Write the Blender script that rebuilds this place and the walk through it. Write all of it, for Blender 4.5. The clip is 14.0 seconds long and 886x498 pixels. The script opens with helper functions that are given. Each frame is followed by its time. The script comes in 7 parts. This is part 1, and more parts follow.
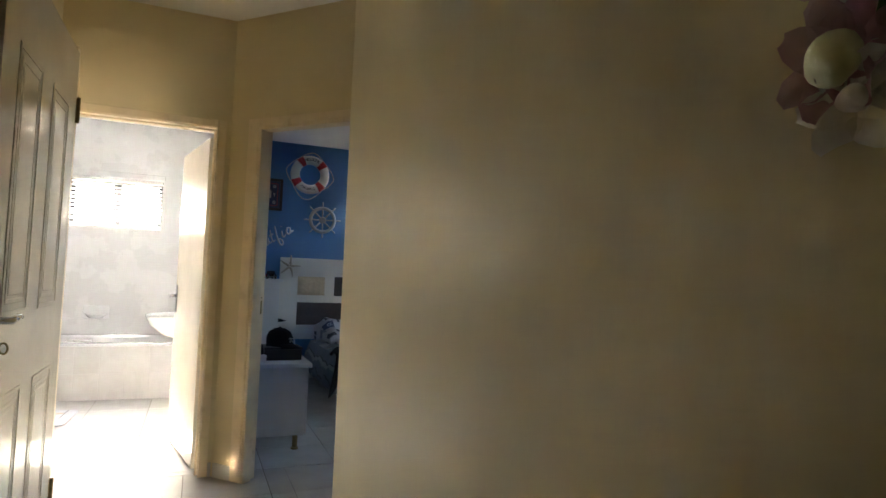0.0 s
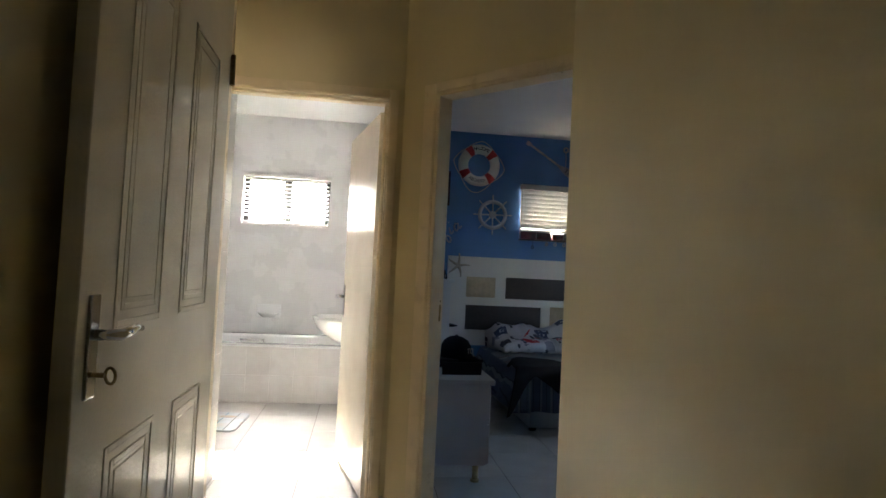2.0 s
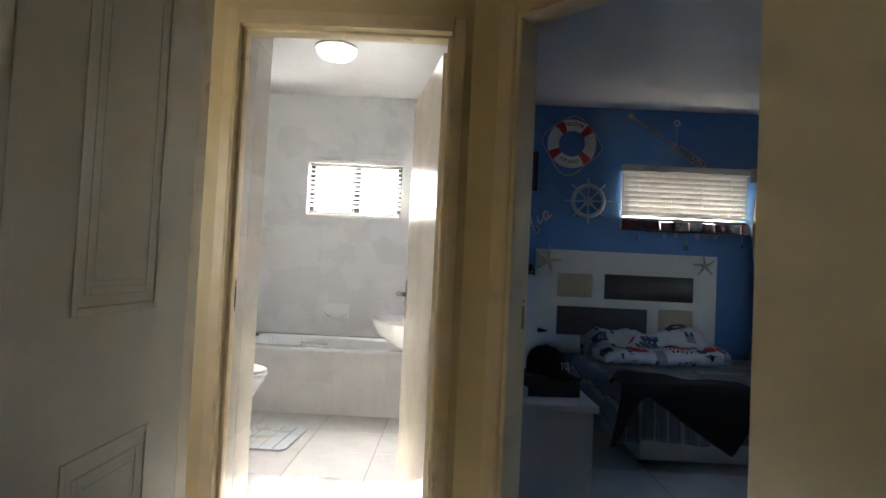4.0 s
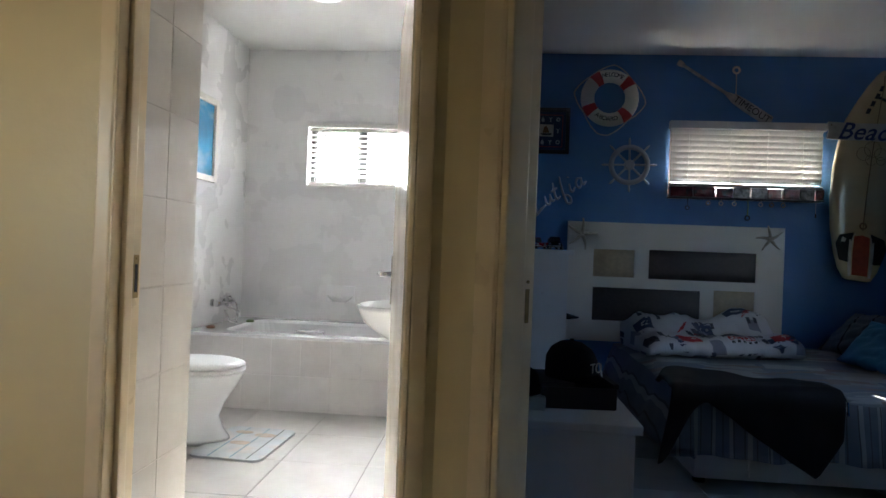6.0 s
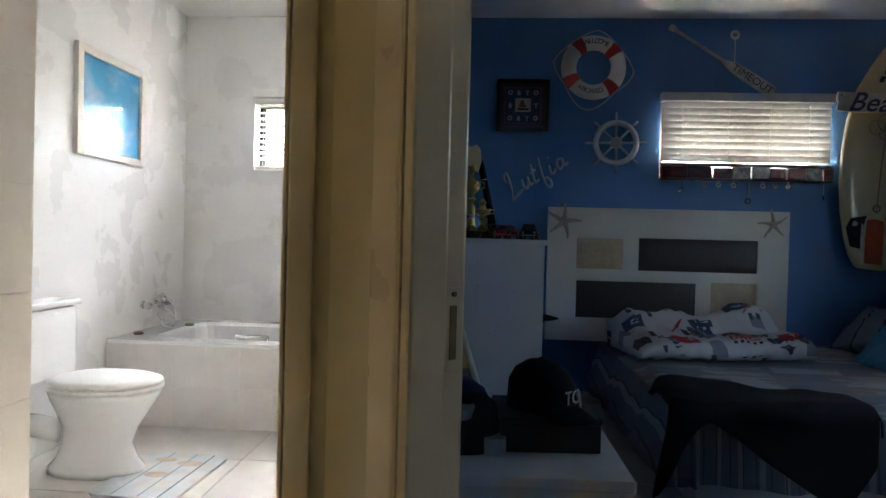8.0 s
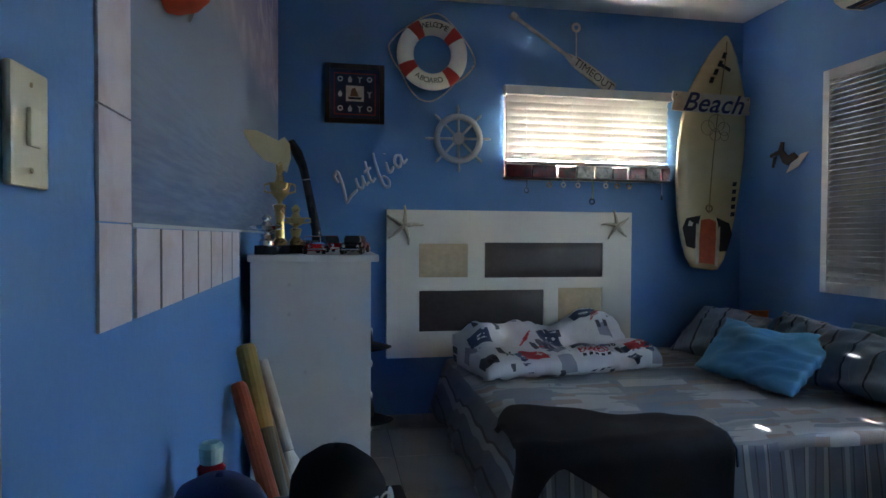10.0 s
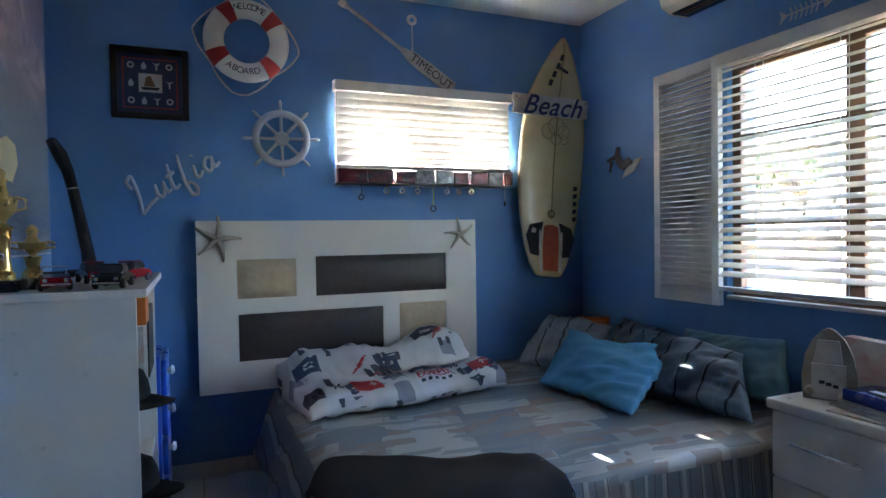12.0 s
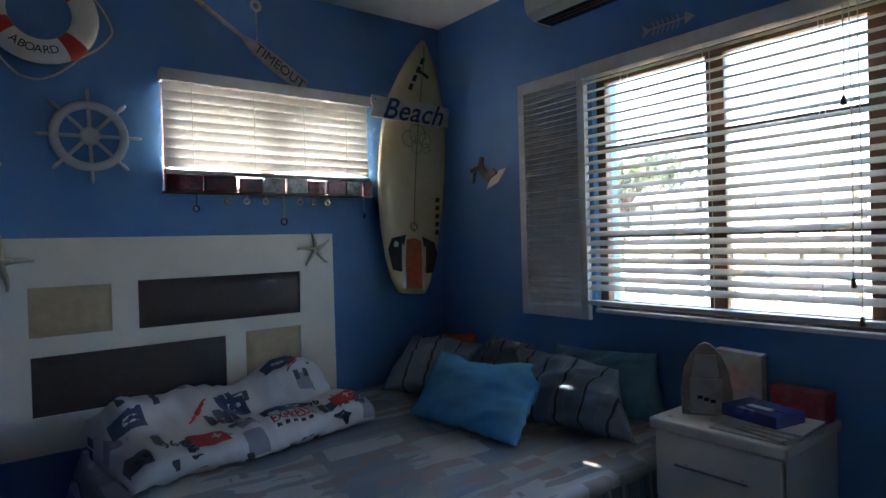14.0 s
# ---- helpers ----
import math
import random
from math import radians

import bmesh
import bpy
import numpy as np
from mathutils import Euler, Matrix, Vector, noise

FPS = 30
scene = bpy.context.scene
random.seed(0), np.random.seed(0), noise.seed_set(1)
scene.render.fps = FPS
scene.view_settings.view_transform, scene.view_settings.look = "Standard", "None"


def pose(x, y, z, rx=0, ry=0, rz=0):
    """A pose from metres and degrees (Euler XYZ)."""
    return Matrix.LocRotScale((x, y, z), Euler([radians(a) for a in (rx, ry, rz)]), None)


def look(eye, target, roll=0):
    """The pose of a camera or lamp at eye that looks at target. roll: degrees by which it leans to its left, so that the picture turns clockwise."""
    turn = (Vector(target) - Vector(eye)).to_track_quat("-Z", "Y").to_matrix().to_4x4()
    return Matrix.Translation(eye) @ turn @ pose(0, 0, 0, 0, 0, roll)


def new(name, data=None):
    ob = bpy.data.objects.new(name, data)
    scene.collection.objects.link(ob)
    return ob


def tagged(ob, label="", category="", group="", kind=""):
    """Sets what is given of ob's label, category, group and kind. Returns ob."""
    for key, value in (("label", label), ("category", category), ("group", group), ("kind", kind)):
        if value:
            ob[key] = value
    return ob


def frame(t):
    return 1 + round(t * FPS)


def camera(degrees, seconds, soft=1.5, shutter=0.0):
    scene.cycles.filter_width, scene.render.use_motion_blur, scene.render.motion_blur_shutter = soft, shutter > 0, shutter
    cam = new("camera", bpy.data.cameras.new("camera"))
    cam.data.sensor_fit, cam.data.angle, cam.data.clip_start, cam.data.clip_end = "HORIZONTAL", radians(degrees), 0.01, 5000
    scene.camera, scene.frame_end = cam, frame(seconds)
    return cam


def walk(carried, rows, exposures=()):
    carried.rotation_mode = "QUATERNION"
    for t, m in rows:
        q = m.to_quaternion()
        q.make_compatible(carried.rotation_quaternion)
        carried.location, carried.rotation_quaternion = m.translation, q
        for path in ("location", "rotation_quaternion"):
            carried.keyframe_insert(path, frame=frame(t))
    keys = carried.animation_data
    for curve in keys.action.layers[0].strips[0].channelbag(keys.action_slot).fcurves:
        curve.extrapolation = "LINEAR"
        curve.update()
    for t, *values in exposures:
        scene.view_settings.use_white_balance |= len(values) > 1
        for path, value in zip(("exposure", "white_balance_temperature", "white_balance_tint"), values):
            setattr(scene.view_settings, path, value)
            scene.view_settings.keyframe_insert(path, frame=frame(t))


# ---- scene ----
cam = camera(73.1, 14.0)
PATH = [
    (0, (0.048, -0.193, 1.203), (0.807, 1.655, 1.304), 2.3),
    (0.5, (0.051, -0.028, 1.19), (0.654, 1.876, 1.288), 2.4),
    (1, (0.035, 0.184, 1.183), (0.493, 2.128, 1.278), 2.8),
    (1.5, (0.013, 0.401, 1.185), (0.37, 2.366, 1.273), 2.8),
    (2, (0.022, 0.601, 1.185), (0.292, 2.581, 1.268), 2.8),
    (2.5, (0.047, 0.81, 1.174), (0.222, 2.801, 1.255), 2.8),
    (3, (0.078, 0.982, 1.164), (0.165, 2.979, 1.24), 2.8),
    (5.3, (0.259, 1.841, 1.128), (0.142, 3.838, 1.164), 2.4),
    (5.5, (0.279, 1.897, 1.124), (0.146, 3.892, 1.15), 2.3),
    (6, (0.319, 2.056, 1.121), (0.165, 4.05, 1.122), 2.2),
    (6.5, (0.338, 2.242, 1.13), (0.173, 4.235, 1.116), 2.1),
    (7, (0.355, 2.374, 1.127), (0.185, 4.366, 1.103), 2.0),
    (7.2, (0.37, 2.417, 1.126), (0.199, 4.409, 1.1), 1.9),
    (9.3, (0.585, 2.935, 1.186), (0.74, 4.928, 1.145), 0.7),
    (9.5, (0.603, 2.992, 1.199), (0.817, 4.98, 1.156), 0.6),
    (9.8, (0.615, 3.052, 1.207), (0.911, 5.029, 1.167), 0.4),
    (10, (0.628, 3.097, 1.214), (0.978, 5.066, 1.173), 0.3),
    (10.3, (0.667, 3.139, 1.217), (1.083, 5.095, 1.177), 0.1),
    (10.5, (0.7, 3.172, 1.236), (1.159, 5.118, 1.189), 0.0),
    (11, (0.818, 3.245, 1.263), (1.382, 5.163, 1.213), -0.3),
    (11.5, (0.894, 3.332, 1.273), (1.574, 5.212, 1.226), -0.6),
    (12, (0.915, 3.405, 1.29), (1.689, 5.248, 1.242), -0.9),
    (12.5, (0.922, 3.501, 1.3), (1.803, 5.296, 1.252), -1.1),
    (13, (0.945, 3.588, 1.312), (1.949, 5.317, 1.267), -1.2),
    (13.5, (0.939, 3.693, 1.332), (2.08, 5.335, 1.287), -1.4),
    (14, (0.98, 3.743, 1.324), (2.207, 5.323, 1.296), -1.6),
]
EXPOSURE = [(0, 4.85, 6700, 10), (1.0, 4.45, 6700, 10), (1.5, 4.3, 6700, 10), (3.0, 3.95, 6550, 10), (5.5, 3.7, 6150, 10), (7.0, 3.65, 6100, 10),
            (9.5, 4.78, 6800, 10), (10.5, 5.3, 6600, 10), (11.5, 5.6, 6500, 10), (12.5, 5.22, 6400, 10), (13.2, 4.9, 6300, 10), (14.0, 4.4, 6250, 10)]
walk(cam, [(t, look(eye, target, roll)) for t, eye, target, roll in PATH], EXPOSURE)

# ---- daylight ----
SUN_ELEVATION, SUN_AZIMUTH = 35.0, -8.0  # azimuth: degrees clockwise from +y
world = bpy.data.worlds.new("daylight")
scene.world = world
world.use_nodes = True
wn = world.node_tree
wn.nodes.clear()
sky = wn.nodes.new("ShaderNodeTexSky")
sky.sky_type = "NISHITA"
sky.sun_disc = False
sky.sun_elevation = radians(SUN_ELEVATION)
sky.sun_rotation = radians(SUN_AZIMUTH)
wb = wn.nodes.new("ShaderNodeBackground")
wb.inputs["Strength"].default_value = 0.15
wo = wn.nodes.new("ShaderNodeOutputWorld")
wn.links.new(sky.outputs[0], wb.inputs["Color"])
wn.links.new(wb.outputs[0], wo.inputs["Surface"])
sun_data = bpy.data.lights.new("sun", "SUN")
sun_data.energy, sun_data.angle, sun_data.color = 5.0, radians(0.6), (1.0, 0.94, 0.84)
sun = new("sun", sun_data)
sa, se = radians(SUN_AZIMUTH), radians(SUN_ELEVATION)
sun_way = Vector((math.sin(sa) * math.cos(se), math.cos(sa) * math.cos(se), math.sin(se)))
sun.matrix_world = look(Vector((1, 6, 5)) + 30 * sun_way, Vector((1, 6, 5)))


def skylight(name, at, target, width, height, power, colour=(0.95, 0.97, 1.0)):
    data = bpy.data.lights.new(name, "AREA")
    data.shape, data.size, data.size_y = "RECTANGLE", width, height
    data.energy, data.color = power, colour
    lamp = new(name, data)
    lamp.matrix_world = look(at, target)
    return lamp


skylight("side_room_window_skylight", (-1.80, 1.7, 1.5), (-0.95, 3.59, 1.0), 0.7, 0.7, 0.62, (1.0, 0.88, 0.80))
skylight("bathroom_window_skylight", (-1.1, 7.3, 2.35), (-0.62, 5.7, 0.9), 1.0, 0.5, 28)


# ---- materials ----
def material(name, base, rough=0.5, vary=0.08, scale=6.0, bump=0.0, bump_scale=60.0, metal=0.0, second=None,
             second_scale=2.0, second_amount=0.35, coat=0.0, island=0.0, spec=0.5, sheen=0.0, transmission=0.0):
    m = bpy.data.materials.new(name)
    m.use_nodes = True
    nt = m.node_tree
    b = nt.nodes["Principled BSDF"]
    b.inputs["Roughness"].default_value = rough
    b.inputs["Metallic"].default_value = metal
    b.inputs["Coat Weight"].default_value = coat
    b.inputs["Specular IOR Level"].default_value = spec
    b.inputs["Sheen Weight"].default_value = sheen
    b.inputs["Transmission Weight"].default_value = transmission
    tc = nt.nodes.new("ShaderNodeTexCoord")
    n1 = nt.nodes.new("ShaderNodeTexNoise")
    n1.inputs["Scale"].default_value = scale
    n1.inputs["Detail"].default_value = 5
    nt.links.new(tc.outputs["Object"], n1.inputs["Vector"])
    ramp = nt.nodes.new("ShaderNodeMapRange")
    ramp.inputs["From Min"].default_value, ramp.inputs["From Max"].default_value = 0.3, 0.7
    ramp.inputs["To Min"].default_value, ramp.inputs["To Max"].default_value = 1 - vary, 1 + vary
    nt.links.new(n1.outputs["Fac"], ramp.inputs["Value"])
    mul = nt.nodes.new("ShaderNodeMix")
    mul.data_type, mul.blend_type = "RGBA", "MULTIPLY"
    mul.inputs["Factor"].default_value = 1.0
    mul.inputs["A"].default_value = (*base, 1)
    nt.links.new(ramp.outputs[0], mul.inputs["B"])
    colour = mul.outputs["Result"]
    if second:
        n2 = nt.nodes.new("ShaderNodeTexNoise")
        n2.inputs["Scale"].default_value = second_scale
        n2.inputs["Detail"].default_value = 8
        n2.inputs["Distortion"].default_value = 0.6
        nt.links.new(tc.outputs["Object"], n2.inputs["Vector"])
        r2 = nt.nodes.new("ShaderNodeMapRange")
        r2.inputs["From Min"].default_value, r2.inputs["From Max"].default_value = 0.48, 0.7
        r2.inputs["To Max"].default_value = second_amount
        nt.links.new(n2.outputs["Fac"], r2.inputs["Value"])
        mix = nt.nodes.new("ShaderNodeMix")
        mix.data_type = "RGBA"
        nt.links.new(r2.outputs[0], mix.inputs["Factor"])
        nt.links.new(colour, mix.inputs["A"])
        mix.inputs["B"].default_value = (*second, 1)
        colour = mix.outputs["Result"]
    if island:
        oi = nt.nodes.new("ShaderNodeObjectInfo")
        r3 = nt.nodes.new("ShaderNodeMapRange")
        r3.inputs["To Min"].default_value, r3.inputs["To Max"].default_value = 1 - island, 1 + island
        nt.links.new(oi.outputs["Random"], r3.inputs["Value"])
        mm = nt.nodes.new("ShaderNodeMix")
        mm.data_type, mm.blend_type = "RGBA", "MULTIPLY"
        mm.inputs["Factor"].default_value = 1.0
        nt.links.new(colour, mm.inputs["A"])
        nt.links.new(r3.outputs[0], mm.inputs["B"])
        colour = mm.outputs["Result"]
    nt.links.new(colour, b.inputs["Base Color"])
    rv = nt.nodes.new("ShaderNodeMapRange")
    rv.inputs["To Min"].default_value, rv.inputs["To Max"].default_value = max(0, rough - 0.08), min(1, rough + 0.08)
    nt.links.new(n1.outputs["Fac"], rv.inputs["Value"])
    nt.links.new(rv.outputs[0], b.inputs["Roughness"])
    if bump:
        nb = nt.nodes.new("ShaderNodeTexNoise")
        nb.inputs["Scale"].default_value = bump_scale
        nb.inputs["Detail"].default_value = 4
        nt.links.new(tc.outputs["Object"], nb.inputs["Vector"])
        bn = nt.nodes.new("ShaderNodeBump")
        bn.inputs["Strength"].default_value = bump
        bn.inputs["Distance"].default_value = 0.004
        nt.links.new(nb.outputs["Fac"], bn.inputs["Height"])
        nt.links.new(bn.outputs["Normal"], b.inputs["Normal"])
    return m


CREAM = material("cream wall paint", (0.74, 0.63, 0.39), 0.48, spec=0.5, vary=0.05, scale=1.6, bump=0.25, bump_scale=45, second=(0.67, 0.56, 0.34), second_scale=1.1)
FRAME = material("cream gloss frame paint", (0.84, 0.705, 0.49), 0.3, 0.05, 9, 0.12, 30, second=(0.60, 0.47, 0.29), second_scale=7, second_amount=0.25)
LEAF = material("off-white gloss door paint", (0.79, 0.72, 0.58), 0.17, 0.04, 5, 0.18, 120, second=(0.66, 0.56, 0.39), second_scale=3, second_amount=0.25)
BLUE = material("sea blue wall paint", (0.104, 0.262, 0.545), 0.5, 0.06, 2.2, 0.3, 40, second=(0.12, 0.285, 0.565), second_scale=1.3, second_amount=0.5)
WHITE_WALL = material("marbled white wall tile glaze", (0.78, 0.77, 0.76), 0.28, 0.03, 3, 0.08, 20, second=(0.75, 0.74, 0.725), second_scale=1.2, second_amount=0.08)
WALL_TILE = material("pale glazed wall tile", (0.74, 0.71, 0.68), 0.2, 0.03, 8, 0.06, 25, second=(0.66, 0.61, 0.57), second_scale=5, second_amount=0.4, island=0.03)
GROUT = material("pale grout", (0.68, 0.65, 0.62), 0.8, 0.12, 30, 0.3, 90)
CEILING = material("white ceiling paint", (0.85, 0.84, 0.81), 0.75, 0.03, 2, 0.2, 60)
FLOOR_TILE = material("white ceramic floor tile", (0.66, 0.64, 0.60), 0.24, 0.04, 6, 0.06, 18, second=(0.56, 0.53, 0.49), second_scale=4, second_amount=0.4, island=0.04)
FLOOR_GROUT = material("grey floor grout", (0.20, 0.18, 0.16), 0.85, 0.2, 25, 0.3, 80)
WHITE_BOARD = material("white melamine board", (0.76, 0.74, 0.71), 0.38, 0.03, 4, 0.05, 40, second=(0.66, 0.63, 0.58), second_scale=5, second_amount=0.25)
HEADBOARD_PAINT = material("satin white lacquer", (0.80, 0.75, 0.67), 0.34, 0.03, 3, 0.05, 30)
PAD_DARK = material("dark brown upholstery", (0.042, 0.030, 0.028), 0.45, 0.2, 40, 0.3, 300)
PAD_BEIGE = material("beige upholstery", (0.52, 0.40, 0.26), 0.55, 0.1, 30, 0.3, 300)
PORCELAIN = material("white porcelain", (0.86, 0.86, 0.86), 0.08, 0.01, 3, coat=0.5)
PLATE_METAL = material("dark polished steel", (0.38, 0.39, 0.42), 0.14, 0.06, 20, metal=1.0)
CHROME = material("chrome", (0.72, 0.72, 0.73), 0.12, 0.05, 20, metal=1.0)
DULL_METAL = material("dull brass", (0.36, 0.26, 0.12), 0.4, 0.25, 30, metal=0.9)
WHITE_PLASTIC = material("white plastic", (0.8, 0.8, 0.78), 0.3, 0.03, 6)
AGED_PLASTIC = material("yellowed white plastic", (0.74, 0.66, 0.48), 0.35, 0.05, 6)
BLIND = material("white blind slat", (0.82, 0.80, 0.76), 0.45, 0.04, 20, second=(0.7, 0.67, 0.6), second_scale=9, second_amount=0.3)


def let_light_through(m, share):
    """Thin sheet that also passes light."""
    nt = m.node_tree
    out = next(n for n in nt.nodes if n.type == "OUTPUT_MATERIAL")
    b = nt.nodes["Principled BSDF"]
    tr = nt.nodes.new("ShaderNodeBsdfTranslucent")
    tr.inputs["Color"].default_value = (0.8, 0.76, 0.68, 1)
    mx = nt.nodes.new("ShaderNodeMixShader")
    mx.inputs[0].default_value = share
    nt.links.new(b.outputs[0], mx.inputs[1])
    nt.links.new(tr.outputs[0], mx.inputs[2])
    nt.links.new(mx.outputs[0], out.inputs["Surface"])


let_light_through(BLIND, 0.006)
BLIND_OPEN = material("white translucent blind slat", (0.82, 0.80, 0.77), 0.45, 0.04, 20)
let_light_through(BLIND_OPEN, 0.36)
BLACK_FRAME = material("black painted window steel", (0.02, 0.018, 0.017), 0.4, 0.2, 12)
BROWN_WOOD = material("dark stained timber", (0.13, 0.06, 0.03), 0.45, 0.25, 8, 0.3, 40, second=(0.07, 0.03, 0.015), second_scale=12)
BLACK_CLOTH = material("black cloth", (0.008, 0.008, 0.009), 0.85, 0.3, 30, 0.5, 500, spec=0.25)
DARK_CLOTH = material("charcoal fleece cloth", (0.012, 0.010, 0.013), 0.75, 0.3, 14, 0.5, 260, spec=0.3)
NAVY_CLOTH = material("navy cloth", (0.02, 0.035, 0.12), 0.8, 0.2, 20, 0.4, 300)
RED_CLOTH = material("orange red cloth", (0.62, 0.07, 0.02), 0.7, 0.12, 20, 0.3, 300)
TURQ = material("turquoise cotton", (0.085, 0.33, 0.58), 0.8, 0.1, 5, 0.4, 240, second=(0.06, 0.25, 0.46), second_scale=3)
TEAL = material("faded teal cotton", (0.14, 0.27, 0.34), 0.85, 0.12, 7, 0.4, 240)
BUOY_WHITE = material("cream white enamel", (0.80, 0.77, 0.70), 0.4, 0.05, 9, 0.08, 40)
BUOY_RED = material("signal red band", (0.52, 0.03, 0.025), 0.45, 0.1, 12, 0.2, 200)
ROPE = material("white cotton rope", (0.62, 0.58, 0.52), 0.9, 0.2, 80, 0.6, 400)
INK = material("black lettering paint", (0.02, 0.02, 0.025), 0.6, 0.2, 20)
NAVY_INK = material("navy lettering paint", (0.03, 0.04, 0.14), 0.6, 0.2, 20)
GREY_WOOD = material("weathered grey driftwood", (0.50, 0.48, 0.45), 0.8, 0.25, 12, 0.5, 60, second=(0.2, 0.18, 0.16), second_scale=14)
PALE_BLUE_GREY = material("pale grey blue painted wood", (0.50, 0.53, 0.56), 0.55, 0.06, 9, 0.15, 60)
LETTER_GREY = material("silver grey painted wood", (0.56, 0.58, 0.64), 0.5, 0.06, 12)
BOARD_CREAM = material("yellowed surfboard resin", (0.72, 0.59, 0.34), 0.22, 0.06, 3, second=(0.50, 0.39, 0.17), second_scale=2.5, second_amount=0.5, coat=0.4)
BOARD_LINE = material("brown stringer line", (0.25, 0.15, 0.06), 0.4, 0.2, 20)
PAD_RED = material("faded red traction pad", (0.50, 0.10, 0.045), 0.7, 0.15, 30, 0.5, 200)
PAD_BLACK = material("black traction pad", (0.015, 0.015, 0.016), 0.65, 0.2, 30, 0.5, 200)
SIGN_WHITE = material("whitewashed sign wood", (0.66, 0.61, 0.54), 0.7, 0.1, 9, 0.3, 70, second=(0.42, 0.35, 0.28), second_scale=11, second_amount=0.6)
STARFISH = material("dried starfish", (0.50, 0.43, 0.33), 0.85, 0.2, 60, 0.8, 300)
GOLD = material("gold plated plastic", (0.58, 0.42, 0.18), 0.28, 0.15, 25, metal=1.0)
BLACK_GLOSS = material("black gloss plastic", (0.012, 0.012, 0.014), 0.18, 0.2, 10)
RED_GLOSS = material("dark red car enamel", (0.30, 0.012, 0.018), 0.16, 0.1, 10, coat=0.6)
CAR_GLASS = material("smoked car glass", (0.05, 0.06, 0.07), 0.08, 0.1, 10)
RUBBER = material("black rubber", (0.02, 0.02, 0.02), 0.75, 0.2, 30)
ORANGE = material("orange plastic", (0.65, 0.17, 0.03), 0.4, 0.1, 10)
TUBE_YELLOW = material("ochre printed tube", (0.36, 0.22, 0.05), 0.5, 0.15, 12)
TUBE_BROWN = material("brown bat timber", (0.22, 0.11, 0.045), 0.5, 0.2, 10, 0.2, 60)
TUBE_WHITE = material("pale willow timber", (0.68, 0.61, 0.52), 0.45, 0.1, 10, 0.2, 60)
BLUE_PLASTIC = material("bright blue plastic", (0.02, 0.11, 0.62), 0.3, 0.08, 6)
TIN_LID = material("brushed tin", (0.42, 0.43, 0.46), 0.3, 0.12, 30, metal=0.9)
BOX_DARK = material("dark leather box", (0.03, 0.022, 0.022), 0.5, 0.2, 20, 0.2, 200)
PAPER = material("magazine paper", (0.60, 0.55, 0.50), 0.5, 0.12, 30, second=(0.3, 0.26, 0.25), second_scale=14)
BLUE_BOX = material("dark blue gloss card", (0.035, 0.055, 0.24), 0.25, 0.1, 12)
RED_BOX = material("coral red card", (0.55, 0.09, 0.10), 0.5, 0.1, 14, second=(0.6, 0.4, 0.36), second_scale=18)
CARD = material("printed pale card", (0.62, 0.58, 0.54), 0.5, 0.1, 18, second=(0.55, 0.22, 0.22), second_scale=12, second_amount=0.7)
DRIFT_TAN = material("tan driftwood", (0.42, 0.34, 0.25), 0.75, 0.2, 14, 0.4, 70, second=(0.6, 0.56, 0.5), second_scale=7, second_amount=0.7)
PINK = material("orchid pink silk petal", (0.42, 0.10, 0.21), 0.7, 0.15, 14, second=(0.52, 0.26, 0.32), second_scale=9, second_amount=0.6)
PETAL_CREAM = material("greenish cream silk flower centre", (0.60, 0.62, 0.42), 0.8, 0.12, 16)
PETAL_WHITE = material("white silk petal", (0.84, 0.80, 0.74), 0.7, 0.08, 12)
LEAF_GREEN = material("dull green silk leaf", (0.09, 0.13, 0.045), 0.7, 0.2, 14)
AC_WHITE = material("ivory plastic casing", (0.70, 0.66, 0.56), 0.35, 0.04, 6)
SEA_PICTURE = material("blue sea print", (0.06, 0.34, 0.62), 0.18, 0.2, 3.5, second=(0.45, 0.66, 0.78), second_scale=4, second_amount=0.8, coat=0.6)
MAT_CLOTH = material("pale blue bath mat print", (0.46, 0.49, 0.50), 0.9, 0.12, 10, 0.6, 250, second=(0.58, 0.48, 0.40), second_scale=7, second_amount=0.7)
NAVY_MAT = material("navy picture mount", (0.03, 0.045, 0.10), 0.4, 0.1, 20)
RED_LINE = material("red mount line", (0.40, 0.05, 0.03), 0.5, 0.1, 20)
FOIL = material("crumpled red foil", (0.085, 0.010, 0.016), 0.22, 0.5, 25, 0.8, 60, metal=0.3, second=(0.02, 0.02, 0.03), second_scale=16, second_amount=1.0)
FOIL_CLEAR = material("clear crumpled wrapper", (0.30, 0.28, 0.27), 0.12, 0.5, 25, 0.9, 60, second=(0.05, 0.05, 0.06), second_scale=20, second_amount=1.0)
YELLOW_GREEN = material("lime cord", (0.42, 0.50, 0.04), 0.7, 0.1, 20)

let_light_through(PINK, 0.4)
let_light_through(PETAL_WHITE, 0.4)
DOME = material("lit white glass shade", (0.85, 0.85, 0.85), 0.2)
DOME.node_tree.nodes["Principled BSDF"].inputs["Emission Color"].default_value = (1.0, 0.97, 0.92, 1)
DOME.node_tree.nodes["Principled BSDF"].inputs["Emission Strength"].default_value = 0.5


def glass_material():
    m = bpy.data.materials.new("clear window glass")
    m.use_nodes = True
    b = m.node_tree.nodes["Principled BSDF"]
    b.inputs["Transmission Weight"].default_value = 1.0
    b.inputs["Roughness"].default_value = 0.0
    b.inputs["IOR"].default_value = 1.45
    return m


GLASS = glass_material()


